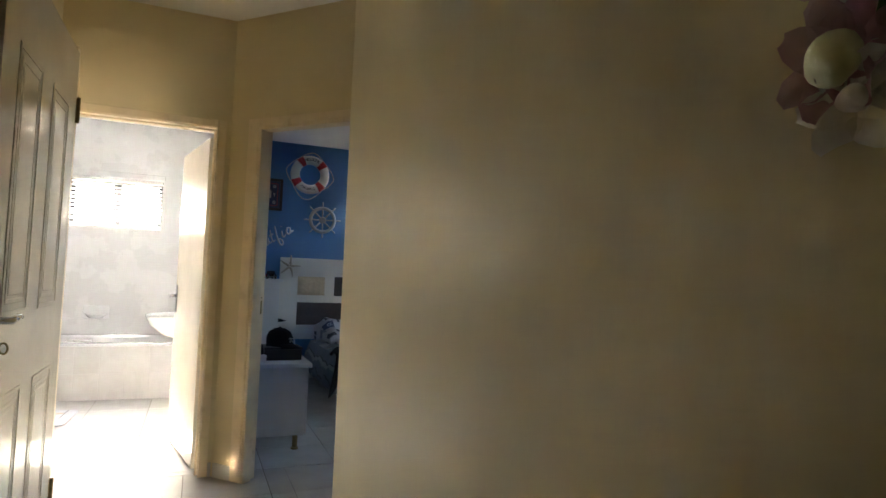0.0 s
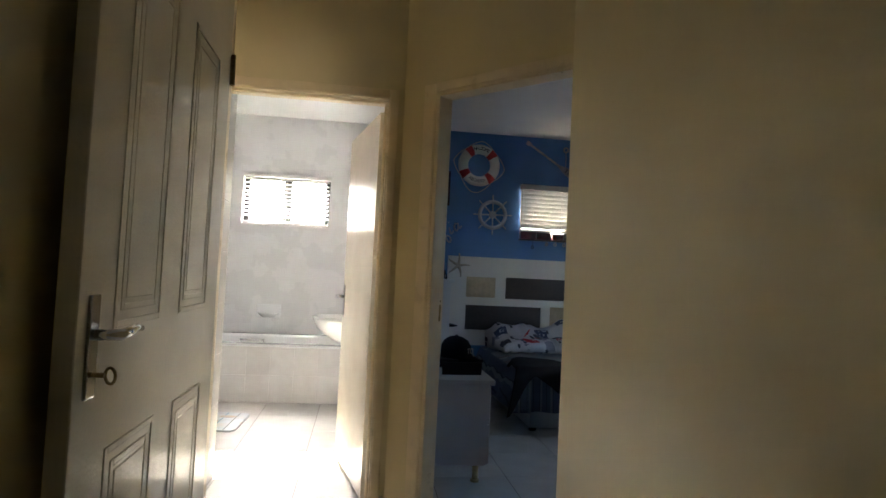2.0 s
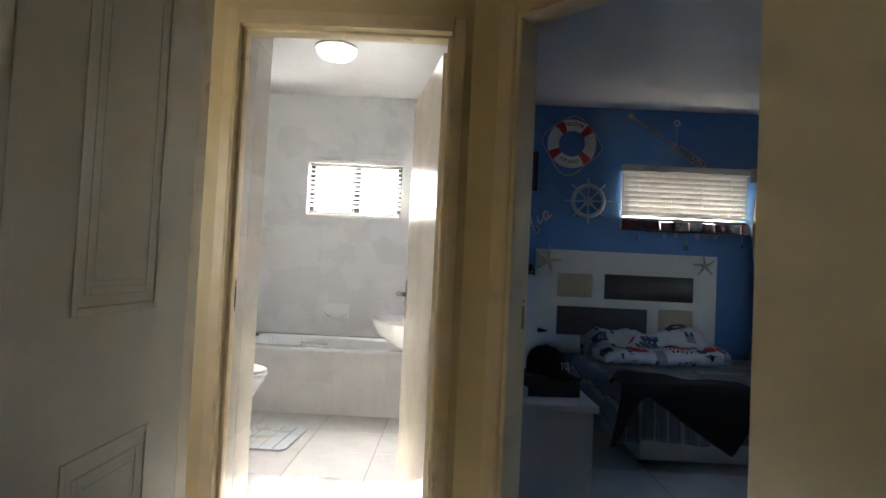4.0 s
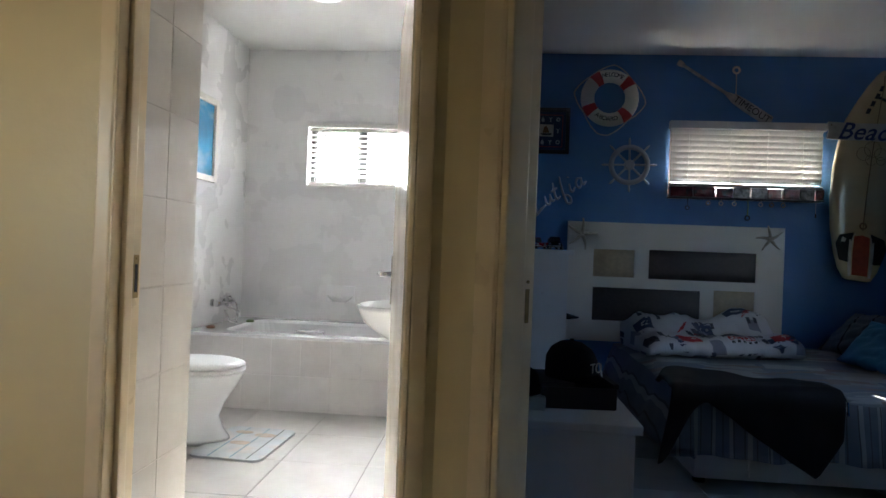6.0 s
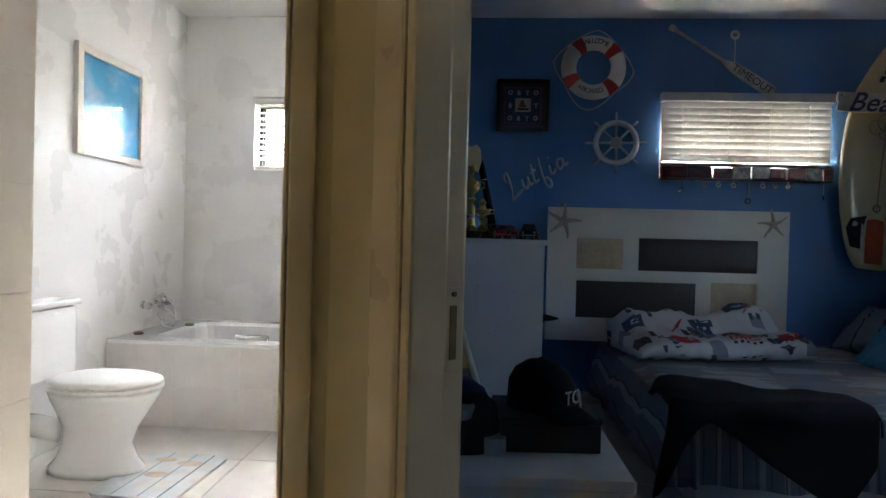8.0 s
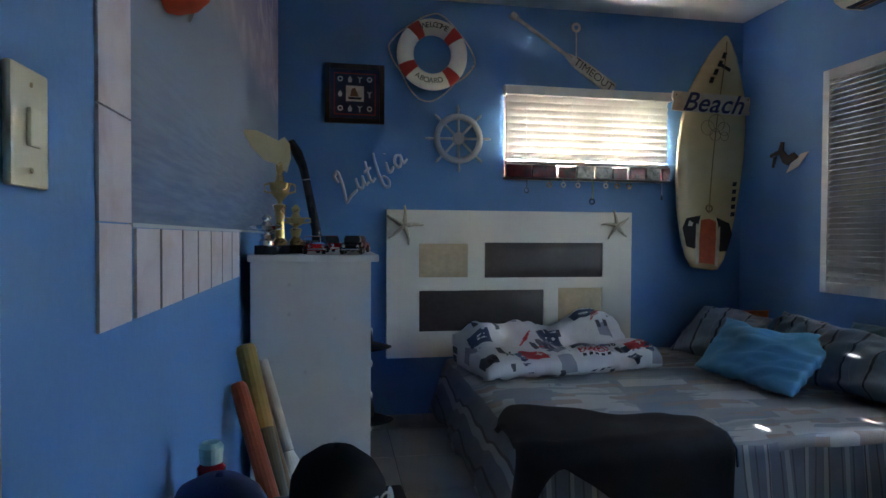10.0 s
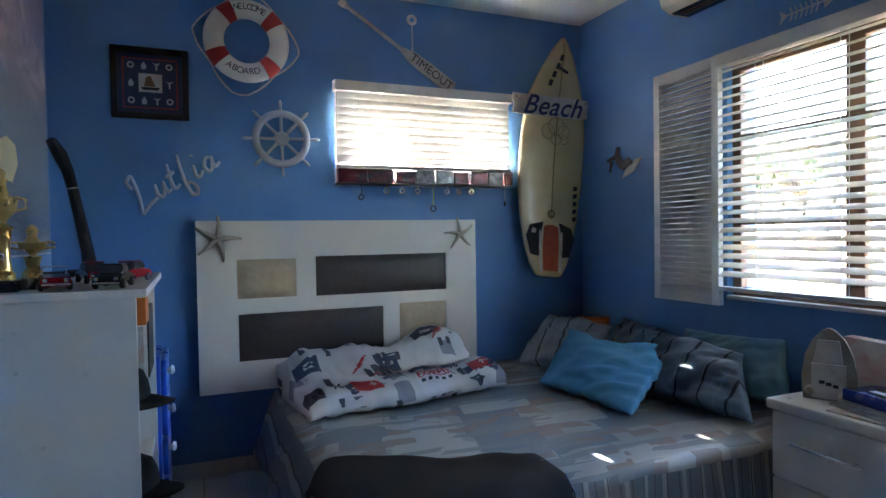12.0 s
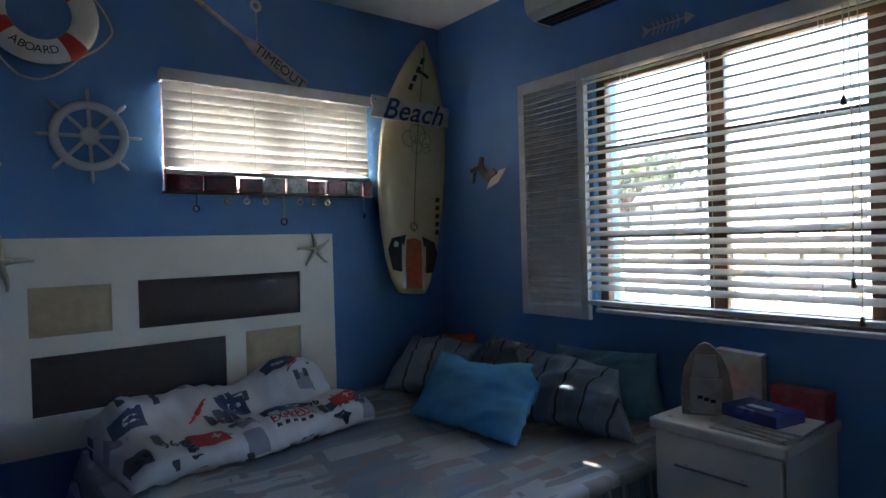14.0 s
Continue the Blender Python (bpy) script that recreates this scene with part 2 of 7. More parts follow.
def stripes(name, base, stripe, axis, width, rough=0.8, duty=0.2, third=None):
    """Cloth with woven stripes across one object axis."""
    m = material(name, base, rough, 0.12, 9, 0.4, 260)
    nt = m.node_tree
    b = nt.nodes["Principled BSDF"]
    src = b.inputs["Base Color"].links[0].from_socket
    tc = nt.nodes.new("ShaderNodeTexCoord")
    sep = nt.nodes.new("ShaderNodeSeparateXYZ")
    nt.links.new(tc.outputs["Object"], sep.inputs[0])
    def band(period, share, colour, source, shift):
        a = nt.nodes.new("ShaderNodeMath"); a.operation = "DIVIDE"; a.inputs[1].default_value = period
        nt.links.new(sep.outputs[axis], a.inputs[0])
        s = nt.nodes.new("ShaderNodeMath"); s.operation = "ADD"; s.inputs[1].default_value = 50 + shift
        nt.links.new(a.outputs[0], s.inputs[0])
        f = nt.nodes.new("ShaderNodeMath"); f.operation = "FRACT"
        nt.links.new(s.outputs[0], f.inputs[0])
        l = nt.nodes.new("ShaderNodeMath"); l.operation = "LESS_THAN"; l.inputs[1].default_value = share
        nt.links.new(f.outputs[0], l.inputs[0])
        mx = nt.nodes.new("ShaderNodeMix"); mx.data_type = "RGBA"
        nt.links.new(l.outputs[0], mx.inputs["Factor"])
        nt.links.new(source, mx.inputs["A"])
        mx.inputs["B"].default_value = (*colour, 1)
        return mx.outputs["Result"]
    out = band(width, duty, stripe, src, 0.0)
    if third:
        out = band(width * 0.61, duty * 0.5, third, out, 0.37)
    nt.links.new(out, b.inputs["Base Color"])
    return m


PILLOW_STRIPE = stripes("striped blue grey cotton", (0.155, 0.20, 0.25), (0.035, 0.045, 0.062), 0, 0.125, duty=0.10, third=(0.23, 0.26, 0.28))
VALANCE_STRIPE = stripes("striped quilt border", (0.20, 0.22, 0.25), (0.40, 0.40, 0.41), 0, 0.085, duty=0.24, third=(0.13, 0.12, 0.13))


def patchwork():
    """Quilt print of overlapping pale, blue and brown rectangles."""
    m = material("patchwork quilt print", (0.37, 0.39, 0.41), 0.5, 0.12, 7, 0.35, 160, coat=0.35)
    nt = m.node_tree
    b = nt.nodes["Principled BSDF"]
    b.inputs["Coat Roughness"].default_value = 0.22
    src = b.inputs["Base Color"].links[0].from_socket
    tc = nt.nodes.new("ShaderNodeTexCoord")
    for k, (scale, offset, colour, low) in enumerate((((3.6, 7.0), 0.0, (0.16, 0.21, 0.27), 0.55), ((3.0, 6.0), 3.3, (0.50, 0.51, 0.51), 0.58),
                                                   ((8.0, 16.0), 7.7, (0.30, 0.23, 0.20), 0.84), ((2.7, 26.0), 1.9, (0.24, 0.27, 0.30), 0.74))):
        mp = nt.nodes.new("ShaderNodeMapping")
        mp.inputs["Scale"].default_value = (*scale, 0.0)
        mp.inputs["Location"].default_value = (offset, offset * 1.7, 0)
        mp.inputs["Rotation"].default_value = (0, 0, 0.12)
        nt.links.new(tc.outputs["Object"], mp.inputs["Vector"])
        vo = nt.nodes.new("ShaderNodeTexVoronoi")
        vo.distance = "CHEBYCHEV"
        vo.inputs["Scale"].default_value = 1.0
        vo.inputs["Randomness"].default_value = 0.45
        nt.links.new(mp.outputs[0], vo.inputs["Vector"])
        sep = nt.nodes.new("ShaderNodeSeparateColor")
        nt.links.new(vo.outputs["Color"], sep.inputs[0])
        g = nt.nodes.new("ShaderNodeMath"); g.operation = "GREATER_THAN"; g.inputs[1].default_value = low
        nt.links.new(sep.outputs[k % 3], g.inputs[0])
        sc = nt.nodes.new("ShaderNodeMath"); sc.operation = "MULTIPLY"; sc.inputs[1].default_value = 0.85
        nt.links.new(g.outputs[0], sc.inputs[0])
        mx = nt.nodes.new("ShaderNodeMix"); mx.data_type = "RGBA"
        nt.links.new(sc.outputs[0], mx.inputs["Factor"])
        nt.links.new(src, mx.inputs["A"])
        mx.inputs["B"].default_value = (*colour, 1)
        src = mx.outputs["Result"]
    nt.links.new(src, b.inputs["Base Color"])
    return m


QUILT = patchwork()


def duvet_print():
    """White cotton with scattered grey, black and red stamp-like blocks."""
    m = material("travel stamp print cotton", (0.56, 0.54, 0.54), 0.75, 0.06, 6, 0.35, 200)
    nt = m.node_tree
    b = nt.nodes["Principled BSDF"]
    src = b.inputs["Base Color"].links[0].from_socket
    tc = nt.nodes.new("ShaderNodeTexCoord")
    for k, (scale, offset, colour, low, small) in enumerate((((7, 7, 7), 2.2, (0.09, 0.09, 0.12), 0.90, 0.33), ((9, 9, 9), 5.1, (0.24, 0.24, 0.28), 0.78, 0.4),
                                                          ((28, 10, 20), 8.4, (0.06, 0.06, 0.08), 0.86, 0.4))):
        mp = nt.nodes.new("ShaderNodeMapping")
        mp.inputs["Scale"].default_value = scale
        mp.inputs["Location"].default_value = (offset, offset * 1.3, offset * 0.7)
        nt.links.new(tc.outputs["Object"], mp.inputs["Vector"])
        vo = nt.nodes.new("ShaderNodeTexVoronoi")
        vo.distance = "CHEBYCHEV"
        vo.inputs["Scale"].default_value = 1.0
        vo.inputs["Randomness"].default_value = 0.45
        nt.links.new(mp.outputs[0], vo.inputs["Vector"])
        sep = nt.nodes.new("ShaderNodeSeparateColor")
        nt.links.new(vo.outputs["Color"], sep.inputs[0])
        g = nt.nodes.new("ShaderNodeMath"); g.operation = "GREATER_THAN"; g.inputs[1].default_value = low
        nt.links.new(sep.outputs[k % 3], g.inputs[0])
        near = nt.nodes.new("ShaderNodeMath"); near.operation = "LESS_THAN"; near.inputs[1].default_value = small
        nt.links.new(vo.outputs["Distance"], near.inputs[0])
        both = nt.nodes.new("ShaderNodeMath"); both.operation = "MULTIPLY"
        nt.links.new(g.outputs[0], both.inputs[0])
        nt.links.new(near.outputs[0], both.inputs[1])
        mx = nt.nodes.new("ShaderNodeMix"); mx.data_type = "RGBA"
        nt.links.new(both.outputs[0], mx.inputs["Factor"])
        nt.links.new(src, mx.inputs["A"])
        mx.inputs["B"].default_value = (*colour, 1)
        src = mx.outputs["Result"]
    nt.links.new(src, b.inputs["Base Color"])
    return m


DUVET = duvet_print()
STAMP_RED = material("red printed stamp", (0.45, 0.03, 0.035), 0.75, 0.1, 20)


def mural():
    """Hazy seascape print: rippled grey blue water below, mauve cloud above."""
    m = material("seascape wall print", (0.16, 0.19, 0.27), 0.45, 0.12, 3)
    nt = m.node_tree
    b = nt.nodes["Principled BSDF"]
    tc = nt.nodes.new("ShaderNodeTexCoord")
    sep = nt.nodes.new("ShaderNodeSeparateXYZ")
    nt.links.new(tc.outputs["Object"], sep.inputs[0])
    mr = nt.nodes.new("ShaderNodeMapRange")
    mr.inputs["From Min"].default_value, mr.inputs["From Max"].default_value = 1.18, 2.5
    nt.links.new(sep.outputs["Z"], mr.inputs["Value"])
    ramp = nt.nodes.new("ShaderNodeValToRGB")
    els = ramp.color_ramp.elements
    els[0].position, els[0].color = 0.0, (0.15, 0.21, 0.34, 1)
    els[1].position, els[1].color = 1.0, (0.27, 0.23, 0.44, 1)
    for p, c in ((0.3, (0.23, 0.28, 0.37, 1)), (0.54, (0.25, 0.28, 0.37, 1)), (0.62, (0.38, 0.33, 0.42, 1)), (0.75, (0.33, 0.28, 0.44, 1))):
        e = els.new(p)
        e.color = c
    nt.links.new(mr.outputs[0], ramp.inputs[0])
    mp = nt.nodes.new("ShaderNodeMapping")
    mp.inputs["Scale"].default_value = (1, 2.2, 3.0)
    mp.inputs["Rotation"].default_value = (0.6, 0, 0)
    nt.links.new(tc.outputs["Object"], mp.inputs["Vector"])
    cl = nt.nodes.new("ShaderNodeTexNoise")
    cl.inputs["Scale"].default_value, cl.inputs["Detail"].default_value, cl.inputs["Distortion"].default_value = 1.6, 8, 0.8
    nt.links.new(mp.outputs[0], cl.inputs["Vector"])
    c2 = nt.nodes.new("ShaderNodeMapRange")
    c2.inputs["From Min"].default_value, c2.inputs["From Max"].default_value = 0.46, 0.64
    nt.links.new(cl.outputs["Fac"], c2.inputs["Value"])
    high = nt.nodes.new("ShaderNodeMapRange")
    high.inputs["From Min"].default_value, high.inputs["From Max"].default_value = 1.85, 2.02
    high.inputs["To Max"].default_value = 0.9
    nt.links.new(sep.outputs["Z"], high.inputs["Value"])
    both = nt.nodes.new("ShaderNodeMath"); both.operation = "MULTIPLY"
    nt.links.new(c2.outputs[0], both.inputs[0])
    nt.links.new(high.outputs[0], both.inputs[1])
    mx = nt.nodes.new("ShaderNodeMix"); mx.data_type = "RGBA"
    nt.links.new(both.outputs[0], mx.inputs["Factor"])
    nt.links.new(ramp.outputs[0], mx.inputs["A"])
    mx.inputs["B"].default_value = (0.66, 0.58, 0.62, 1)
    mp2 = nt.nodes.new("ShaderNodeMapping")
    mp2.inputs["Scale"].default_value = (1, 4, 60)
    nt.links.new(tc.outputs["Object"], mp2.inputs["Vector"])
    rp = nt.nodes.new("ShaderNodeTexNoise")
    rp.inputs["Scale"].default_value = 1.5
    nt.links.new(mp2.outputs[0], rp.inputs["Vector"])
    low = nt.nodes.new("ShaderNodeMapRange")
    low.inputs["From Min"].default_value, low.inputs["From Max"].default_value = 1.6, 1.3
    low.inputs["To Max"].default_value = 1.0
    nt.links.new(sep.outputs["Z"], low.inputs["Value"])
    b2 = nt.nodes.new("ShaderNodeMath"); b2.operation = "MULTIPLY"
    rc = nt.nodes.new("ShaderNodeMapRange")
    rc.inputs["From Min"].default_value, rc.inputs["From Max"].default_value = 0.36, 0.66
    nt.links.new(rp.outputs["Fac"], rc.inputs["Value"])
    nt.links.new(rc.outputs[0], b2.inputs[0])
    nt.links.new(low.outputs[0], b2.inputs[1])
    mx2 = nt.nodes.new("ShaderNodeMix"); mx2.data_type = "RGBA"
    nt.links.new(b2.outputs[0], mx2.inputs["Factor"])
    nt.links.new(mx.outputs["Result"], mx2.inputs["A"])
    mx2.inputs["B"].default_value = (0.10, 0.15, 0.27, 1)
    nt.links.new(mx2.outputs["Result"], b.inputs["Base Color"])
    return m


MURAL = mural()
PLANK_PRINT = material("whitewashed plank print", (0.66, 0.60, 0.64), 0.5, 0.08, 5, second=(0.52, 0.36, 0.36), second_scale=9, second_amount=0.5)


# ---- mesh helpers ----
def finish(ob_name, bm, mat, smooth=False):
    me = bpy.data.meshes.new(ob_name)
    bmesh.ops.recalc_face_normals(bm, faces=bm.faces)
    if smooth:
        for f in bm.faces:
            f.smooth = True
    bm.to_mesh(me)
    bm.free()
    me.materials.append(mat)
    return me


def part(name, bm, mat, parent=None, label="", smooth=False):
    ob = new(name, finish(name, bm, mat, smooth))
    if parent is not None:
        ob.parent = parent
    return tagged(ob, label)


def thing(name, label, category, m=None, group="", kind=""):
    e = new(name)
    e.empty_display_size = 0.1
    if m is not None:
        e.matrix_world = m
    return tagged(e, label, category, group, kind)


def solid(name, bm, mat, label, category, kind="", group="", smooth=False):
    """A thing that is one plain mesh."""
    return tagged(part(name, bm, mat, None, "", smooth), label, category, group, kind)


def box(bm, x0, x1, y0, y1, z0, z1, bevel=0.0, m=None):
    mat = Matrix.LocRotScale(((x0 + x1) / 2, (y0 + y1) / 2, (z0 + z1) / 2), None, (abs(x1 - x0), abs(y1 - y0), abs(z1 - z0)))
    r = bmesh.ops.create_cube(bm, size=1.0, matrix=mat)
    vs = r["verts"]
    if bevel:
        es = list({e for v in vs for e in v.link_edges})
        rb = bmesh.ops.bevel(bm, geom=es, offset=bevel, segments=2, affect="EDGES", profile=0.6)
        vs = list({v for f in rb["faces"] for v in f.verts} | {v for v in vs if v.is_valid})
    if m is not None:
        bmesh.ops.transform(bm, matrix=m, verts=[v for v in vs if v.is_valid])
    return bm


def cuboid(x0, x1, y0, y1, z0, z1, bevel=0.0):
    return box(bmesh.new(), x0, x1, y0, y1, z0, z1, bevel)


def rod(bm, a, b, r0, r1=None, seg=12):
    a, b = Vector(a), Vector(b)
    d = b - a
    m = Matrix.Translation((a + b) / 2) @ d.to_track_quat("Z", "Y").to_matrix().to_4x4()
    bmesh.ops.create_cone(bm, cap_ends=True, segments=seg, radius1=r0, radius2=r0 if r1 is None else r1, depth=d.length, matrix=m)
    return bm


def pipe(points, radius, seg=8):
    """A round tube along points."""
    bm = bmesh.new()
    pts = [Vector(p) for p in points]
    rings = []
    for i, p in enumerate(pts):
        t = (pts[min(i + 1, len(pts) - 1)] - pts[max(i - 1, 0)]).normalized()
        q = t.to_track_quat("Z", "Y").to_matrix()
        r = radius[i] if isinstance(radius, (list, tuple)) else radius
        rings.append([bm.verts.new(p + q @ Vector((r * math.cos(2 * math.pi * k / seg), r * math.sin(2 * math.pi * k / seg), 0))) for k in range(seg)])
    for a, b in zip(rings, rings[1:]):
        for k in range(seg):
            bm.faces.new((a[k], a[(k + 1) % seg], b[(k + 1) % seg], b[k]))
    bm.faces.new(rings[0])
    bm.faces.new(rings[-1])
    return bm


def lathe(profile, seg=32, m=None, sx=1.0, sy=1.0):
    """Rows of (radius, height) turned about z."""
    bm = bmesh.new()
    rings = []
    for r, z in profile:
        if r < 1e-5:
            rings.append([bm.verts.new((0, 0, z))])
        else:
            rings.append([bm.verts.new((sx * r * math.cos(2 * math.pi * k / seg), sy * r * math.sin(2 * math.pi * k / seg), z)) for k in range(seg)])
    for a, b in zip(rings, rings[1:]):
        for k in range(seg):
            if len(a) == 1 and len(b) == 1:
                continue
            if len(a) == 1:
                bm.faces.new((a[0], b[(k + 1) % seg], b[k]))
            elif len(b) == 1:
                bm.faces.new((a[k], a[(k + 1) % seg], b[0]))
            else:
                bm.faces.new((a[k], a[(k + 1) % seg], b[(k + 1) % seg], b[k]))
    if m is not None:
        bmesh.ops.transform(bm, matrix=m, verts=bm.verts)
    return bm


def ring(major, minor, m, seg=40, mseg=12, flat=1.0, a0=0.0, a1=2 * math.pi):
    bm = bmesh.new()
    full = abs(a1 - a0 - 2 * math.pi) < 1e-6
    n = seg if full else seg + 1
    rows = []
    for i in range(n):
        a = a0 + (a1 - a0) * i / seg
        c, s = math.cos(a), math.sin(a)
        rows.append([bm.verts.new(((major + minor * math.cos(2 * math.pi * k / mseg)) * c, (major + minor * math.cos(2 * math.pi * k / mseg)) * s,
                                   flat * minor * math.sin(2 * math.pi * k / mseg))) for k in range(mseg)])
    for i in range(seg):
        a, b = rows[i], rows[(i + 1) % n]
        for k in range(mseg):
            bm.faces.new((a[k], b[k], b[(k + 1) % mseg], a[(k + 1) % mseg]))
    if not full:
        bm.faces.new(rows[0])
        bm.faces.new(rows[-1])
    bmesh.ops.transform(bm, matrix=m, verts=bm.verts)
    return bm


def plate(outline, depth, m=None):
    """A flat outline (x, y) given thickness along z."""
    bm = bmesh.new()
    lo = [bm.verts.new((x, y, 0)) for x, y in outline]
    hi = [bm.verts.new((x, y, depth)) for x, y in outline]
    bm.faces.new(lo)
    bm.faces.new(hi)
    for i in range(len(lo)):
        j = (i + 1) % len(lo)
        bm.faces.new((lo[i], lo[j], hi[j], hi[i]))
    if m is not None:
        bmesh.ops.transform(bm, matrix=m, verts=bm.verts)
    return bm


def merge(bm, other):
    me = bpy.data.meshes.new("tmp")
    other.to_mesh(me)
    other.free()
    bm.from_mesh(me)
    bpy.data.meshes.remove(me)
    return bm


def lettering(name, words, size, m, mat, parent, shear=0.0, depth=0.001, align="CENTER", spacing=1.0, bold=0.0):
    """Raised letters in the built-in font, turned into a mesh."""
    cu = bpy.data.curves.new(name, "FONT")
    cu.body, cu.size, cu.extrude, cu.shear, cu.offset = words, size, depth, shear, bold
    cu.align_x, cu.align_y, cu.space_character = align, "CENTER", spacing
    tmp = bpy.data.objects.new("tmp", cu)
    scene.collection.objects.link(tmp)
    me = bpy.data.meshes.new_from_object(tmp.evaluated_get(bpy.context.evaluated_depsgraph_get()))
    bpy.data.objects.remove(tmp)
    bpy.data.curves.remove(cu)
    me.transform(m)
    me.materials.clear()
    me.materials.append(mat)
    ob = new(name, me)
    if parent is not None:
        ob.parent = parent
    return ob


def on_headboard_wall(x, z, d=0.0):
    """Frame of a thing hung on the wall behind the bed: x along the wall, y up, z out of the wall."""
    return Matrix(((1, 0, 0, x), (0, 0, -1, 6.87 - d), (0, 1, 0, z), (0, 0, 0, 1)))


def on_right_wall(y, z, d=0.0):
    return Matrix(((0, 0, -1, 3.42 - d), (-1, 0, 0, y), (0, 1, 0, z), (0, 0, 0, 1)))


def on_left_wall(y, z, d=0.0):
    return Matrix(((0, 0, 1, 0.275 + d), (1, 0, 0, y), (0, 1, 0, z), (0, 0, 0, 1)))


def cloth_noise(bm, amount, scale, seed=0.0):
    for v in bm.verts:
        n = noise.noise_vector(v.co * scale + Vector((seed, seed * 1.3, -seed)))
        v.co += n * amount


# ---- the building ----
H = 2.715


def slab_wall(name, origin, along, into, length, depth, mat, openings=(), z1=H, label="", category="wall"):
    """A wall built of upright pieces round its openings; openings are rows of (s0, s1, z0, z1)."""
    bm = bmesh.new()
    m = Matrix(((along[0], into[0], 0, origin[0]), (along[1], into[1], 0, origin[1]), (0, 0, 1, 0), (0, 0, 0, 1)))
    cuts = sorted({0.0, length, *[o[0] for o in openings], *[o[1] for o in openings]})
    for a, b in zip(cuts, cuts[1:]):
        spans = [(0.0, z1)]
        for o in openings:
            if o[0] <= a + 1e-6 and o[1] >= b - 1e-6:
                spans = [s for lo, hi in spans for s in ((lo, min(hi, o[2])), (max(lo, o[3]), hi)) if s[1] - s[0] > 1e-4]
        for lo, hi in spans:
            box(bm, a, b, 0, depth, lo, hi, m=m)
    bmesh.ops.remove_doubles(bm, verts=bm.verts, dist=1e-5)
    return solid(name, bm, mat, label, category, "structure")


U, N = (0.670, -0.742), (0.742, 0.670)  # along and through the slanting bedroom wall
D0 = (0.312, 3.462)                     # left edge of the bedroom door frame


def diagonal(s, d, z=0.0):
    return Vector((D0[0] + s * U[0] + d * N[0], D0[1] + s * U[1] + d * N[1], z))


DIAG = Matrix(((U[0], N[0], 0, D0[0]), (U[1], N[1], 0, D0[1]), (0, 0, 1, 0), (0, 0, 0, 1)))
BATH_WINDOW = (-1.20, -0.33, 1.60, 2.12)
BED_WINDOW = (1.70, 2.83, 1.60, 2.16)
SIDE_WINDOW = (3.90, 5.64, 0.955, 2.13)

slab_wall("wall_bath_front", (-1.83, 3.59), (1, 0), (0, 1), 2.03, 0.06, CREAM, [(1.135, 1.955, 0, 2.05)], label="cream painted wall round the bathroom doorway")
slab_wall("wall_bath_front_inner", (-1.83, 3.65), (1, 0), (0, 1), 2.06, 0.06, WHITE_WALL, [(1.135, 1.955, 0, 2.05)], label="white tiled inner face of the bathroom doorway wall")
slab_wall("wall_bath_nib", (-0.835, 3.71), (1, 0), (0, 1), 0.105, 0.39, WHITE_WALL, label="short white return wall inside the bathroom")
slab_wall("wall_bath_left", (-1.83, 3.71), (1, 0), (0, 1), 0.114, 3.16, WHITE_WALL, label="pale marbled bathroom side wall")
slab_wall("wall_bath_back", (-1.83, 6.87), (1, 0), (0, 1), 2.065, 0.2, WHITE_WALL,
          [(BATH_WINDOW[0] + 1.83, BATH_WINDOW[1] + 1.83, BATH_WINDOW[2], BATH_WINDOW[3])], label="pale marbled bathroom outer wall with a high window")
slab_wall("wall_bath_right", (0.20, 3.71), (1, 0), (0, 1), 0.035, 3.16, WHITE_WALL, label="pale bathroom side of the partition wall")
slab_wall("wall_bedroom_left", (0.235, 3.60), (1, 0), (0, 1), 0.04, 3.27, BLUE, label="blue painted bedroom partition wall")
slab_wall("wall_bedroom_head", (0.235, 6.87), (1, 0), (0, 1), 3.385, 0.2, BLUE,
          [(BED_WINDOW[0] - 0.235, BED_WINDOW[1] - 0.235, BED_WINDOW[2], BED_WINDOW[3])], label="blue painted wall behind the bed with a high window")
slab_wall("wall_bedroom_window", (3.42, 2.2), (0, 1), (1, 0), 4.67, 0.2, BLUE,
          [(SIDE_WINDOW[0] - 2.2, SIDE_WINDOW[1] - 2.2, SIDE_WINDOW[2], SIDE_WINDOW[3])], label="blue painted wall with the large window")
slab_wall("wall_bedroom_south", (1.30, 2.2), (1, 0), (0, 1), 2.12, 0.1, BLUE, label="plain blue wall closing the bedroom")
slab_wall("wall_lobby_return", (0.62, 2.18), (1, 0), (0, 1), 0.68, 0.12, CREAM, label="cream painted wall beside the bedroom door")
slab_wall("wall_corridor_right", (0.62, -1.6), (1, 0), (0, 1), 0.12, 3.78, CREAM, label="cream painted corridor wall with a satin sheen")
slab_wall("wall_corridor_left", (-0.68, -1.6), (1, 0), (0, 1), 0.12, 4.46, CREAM, label="cream painted corridor wall beside the panelled door")
slab_wall("wall_corridor_end", (-0.68, -1.72), (1, 0), (0, 1), 1.42, 0.12, CREAM, label="plain cream wall closing the corridor")
slab_wall("wall_lobby_left", (-1.83, 2.86), (1, 0), (0, 1), 0.12, 0.73, CREAM, label="plain cream wall closing the lobby")
slab_wall("wall_lobby_south", (-1.83, 2.74), (1, 0), (0, 1), 1.15, 0.12, CREAM, [(0.33, 1.11, 0, 2.05)], label="cream wall with the doorway of the panelled door")
slab_wall("wall_side_room_left", (-1.83, 0.2), (0, 1), (1, 0), 2.54, 0.12, CREAM, [(1.15, 1.85, 1.15, 1.85)], label="plain cream wall of the side room with a window opening")
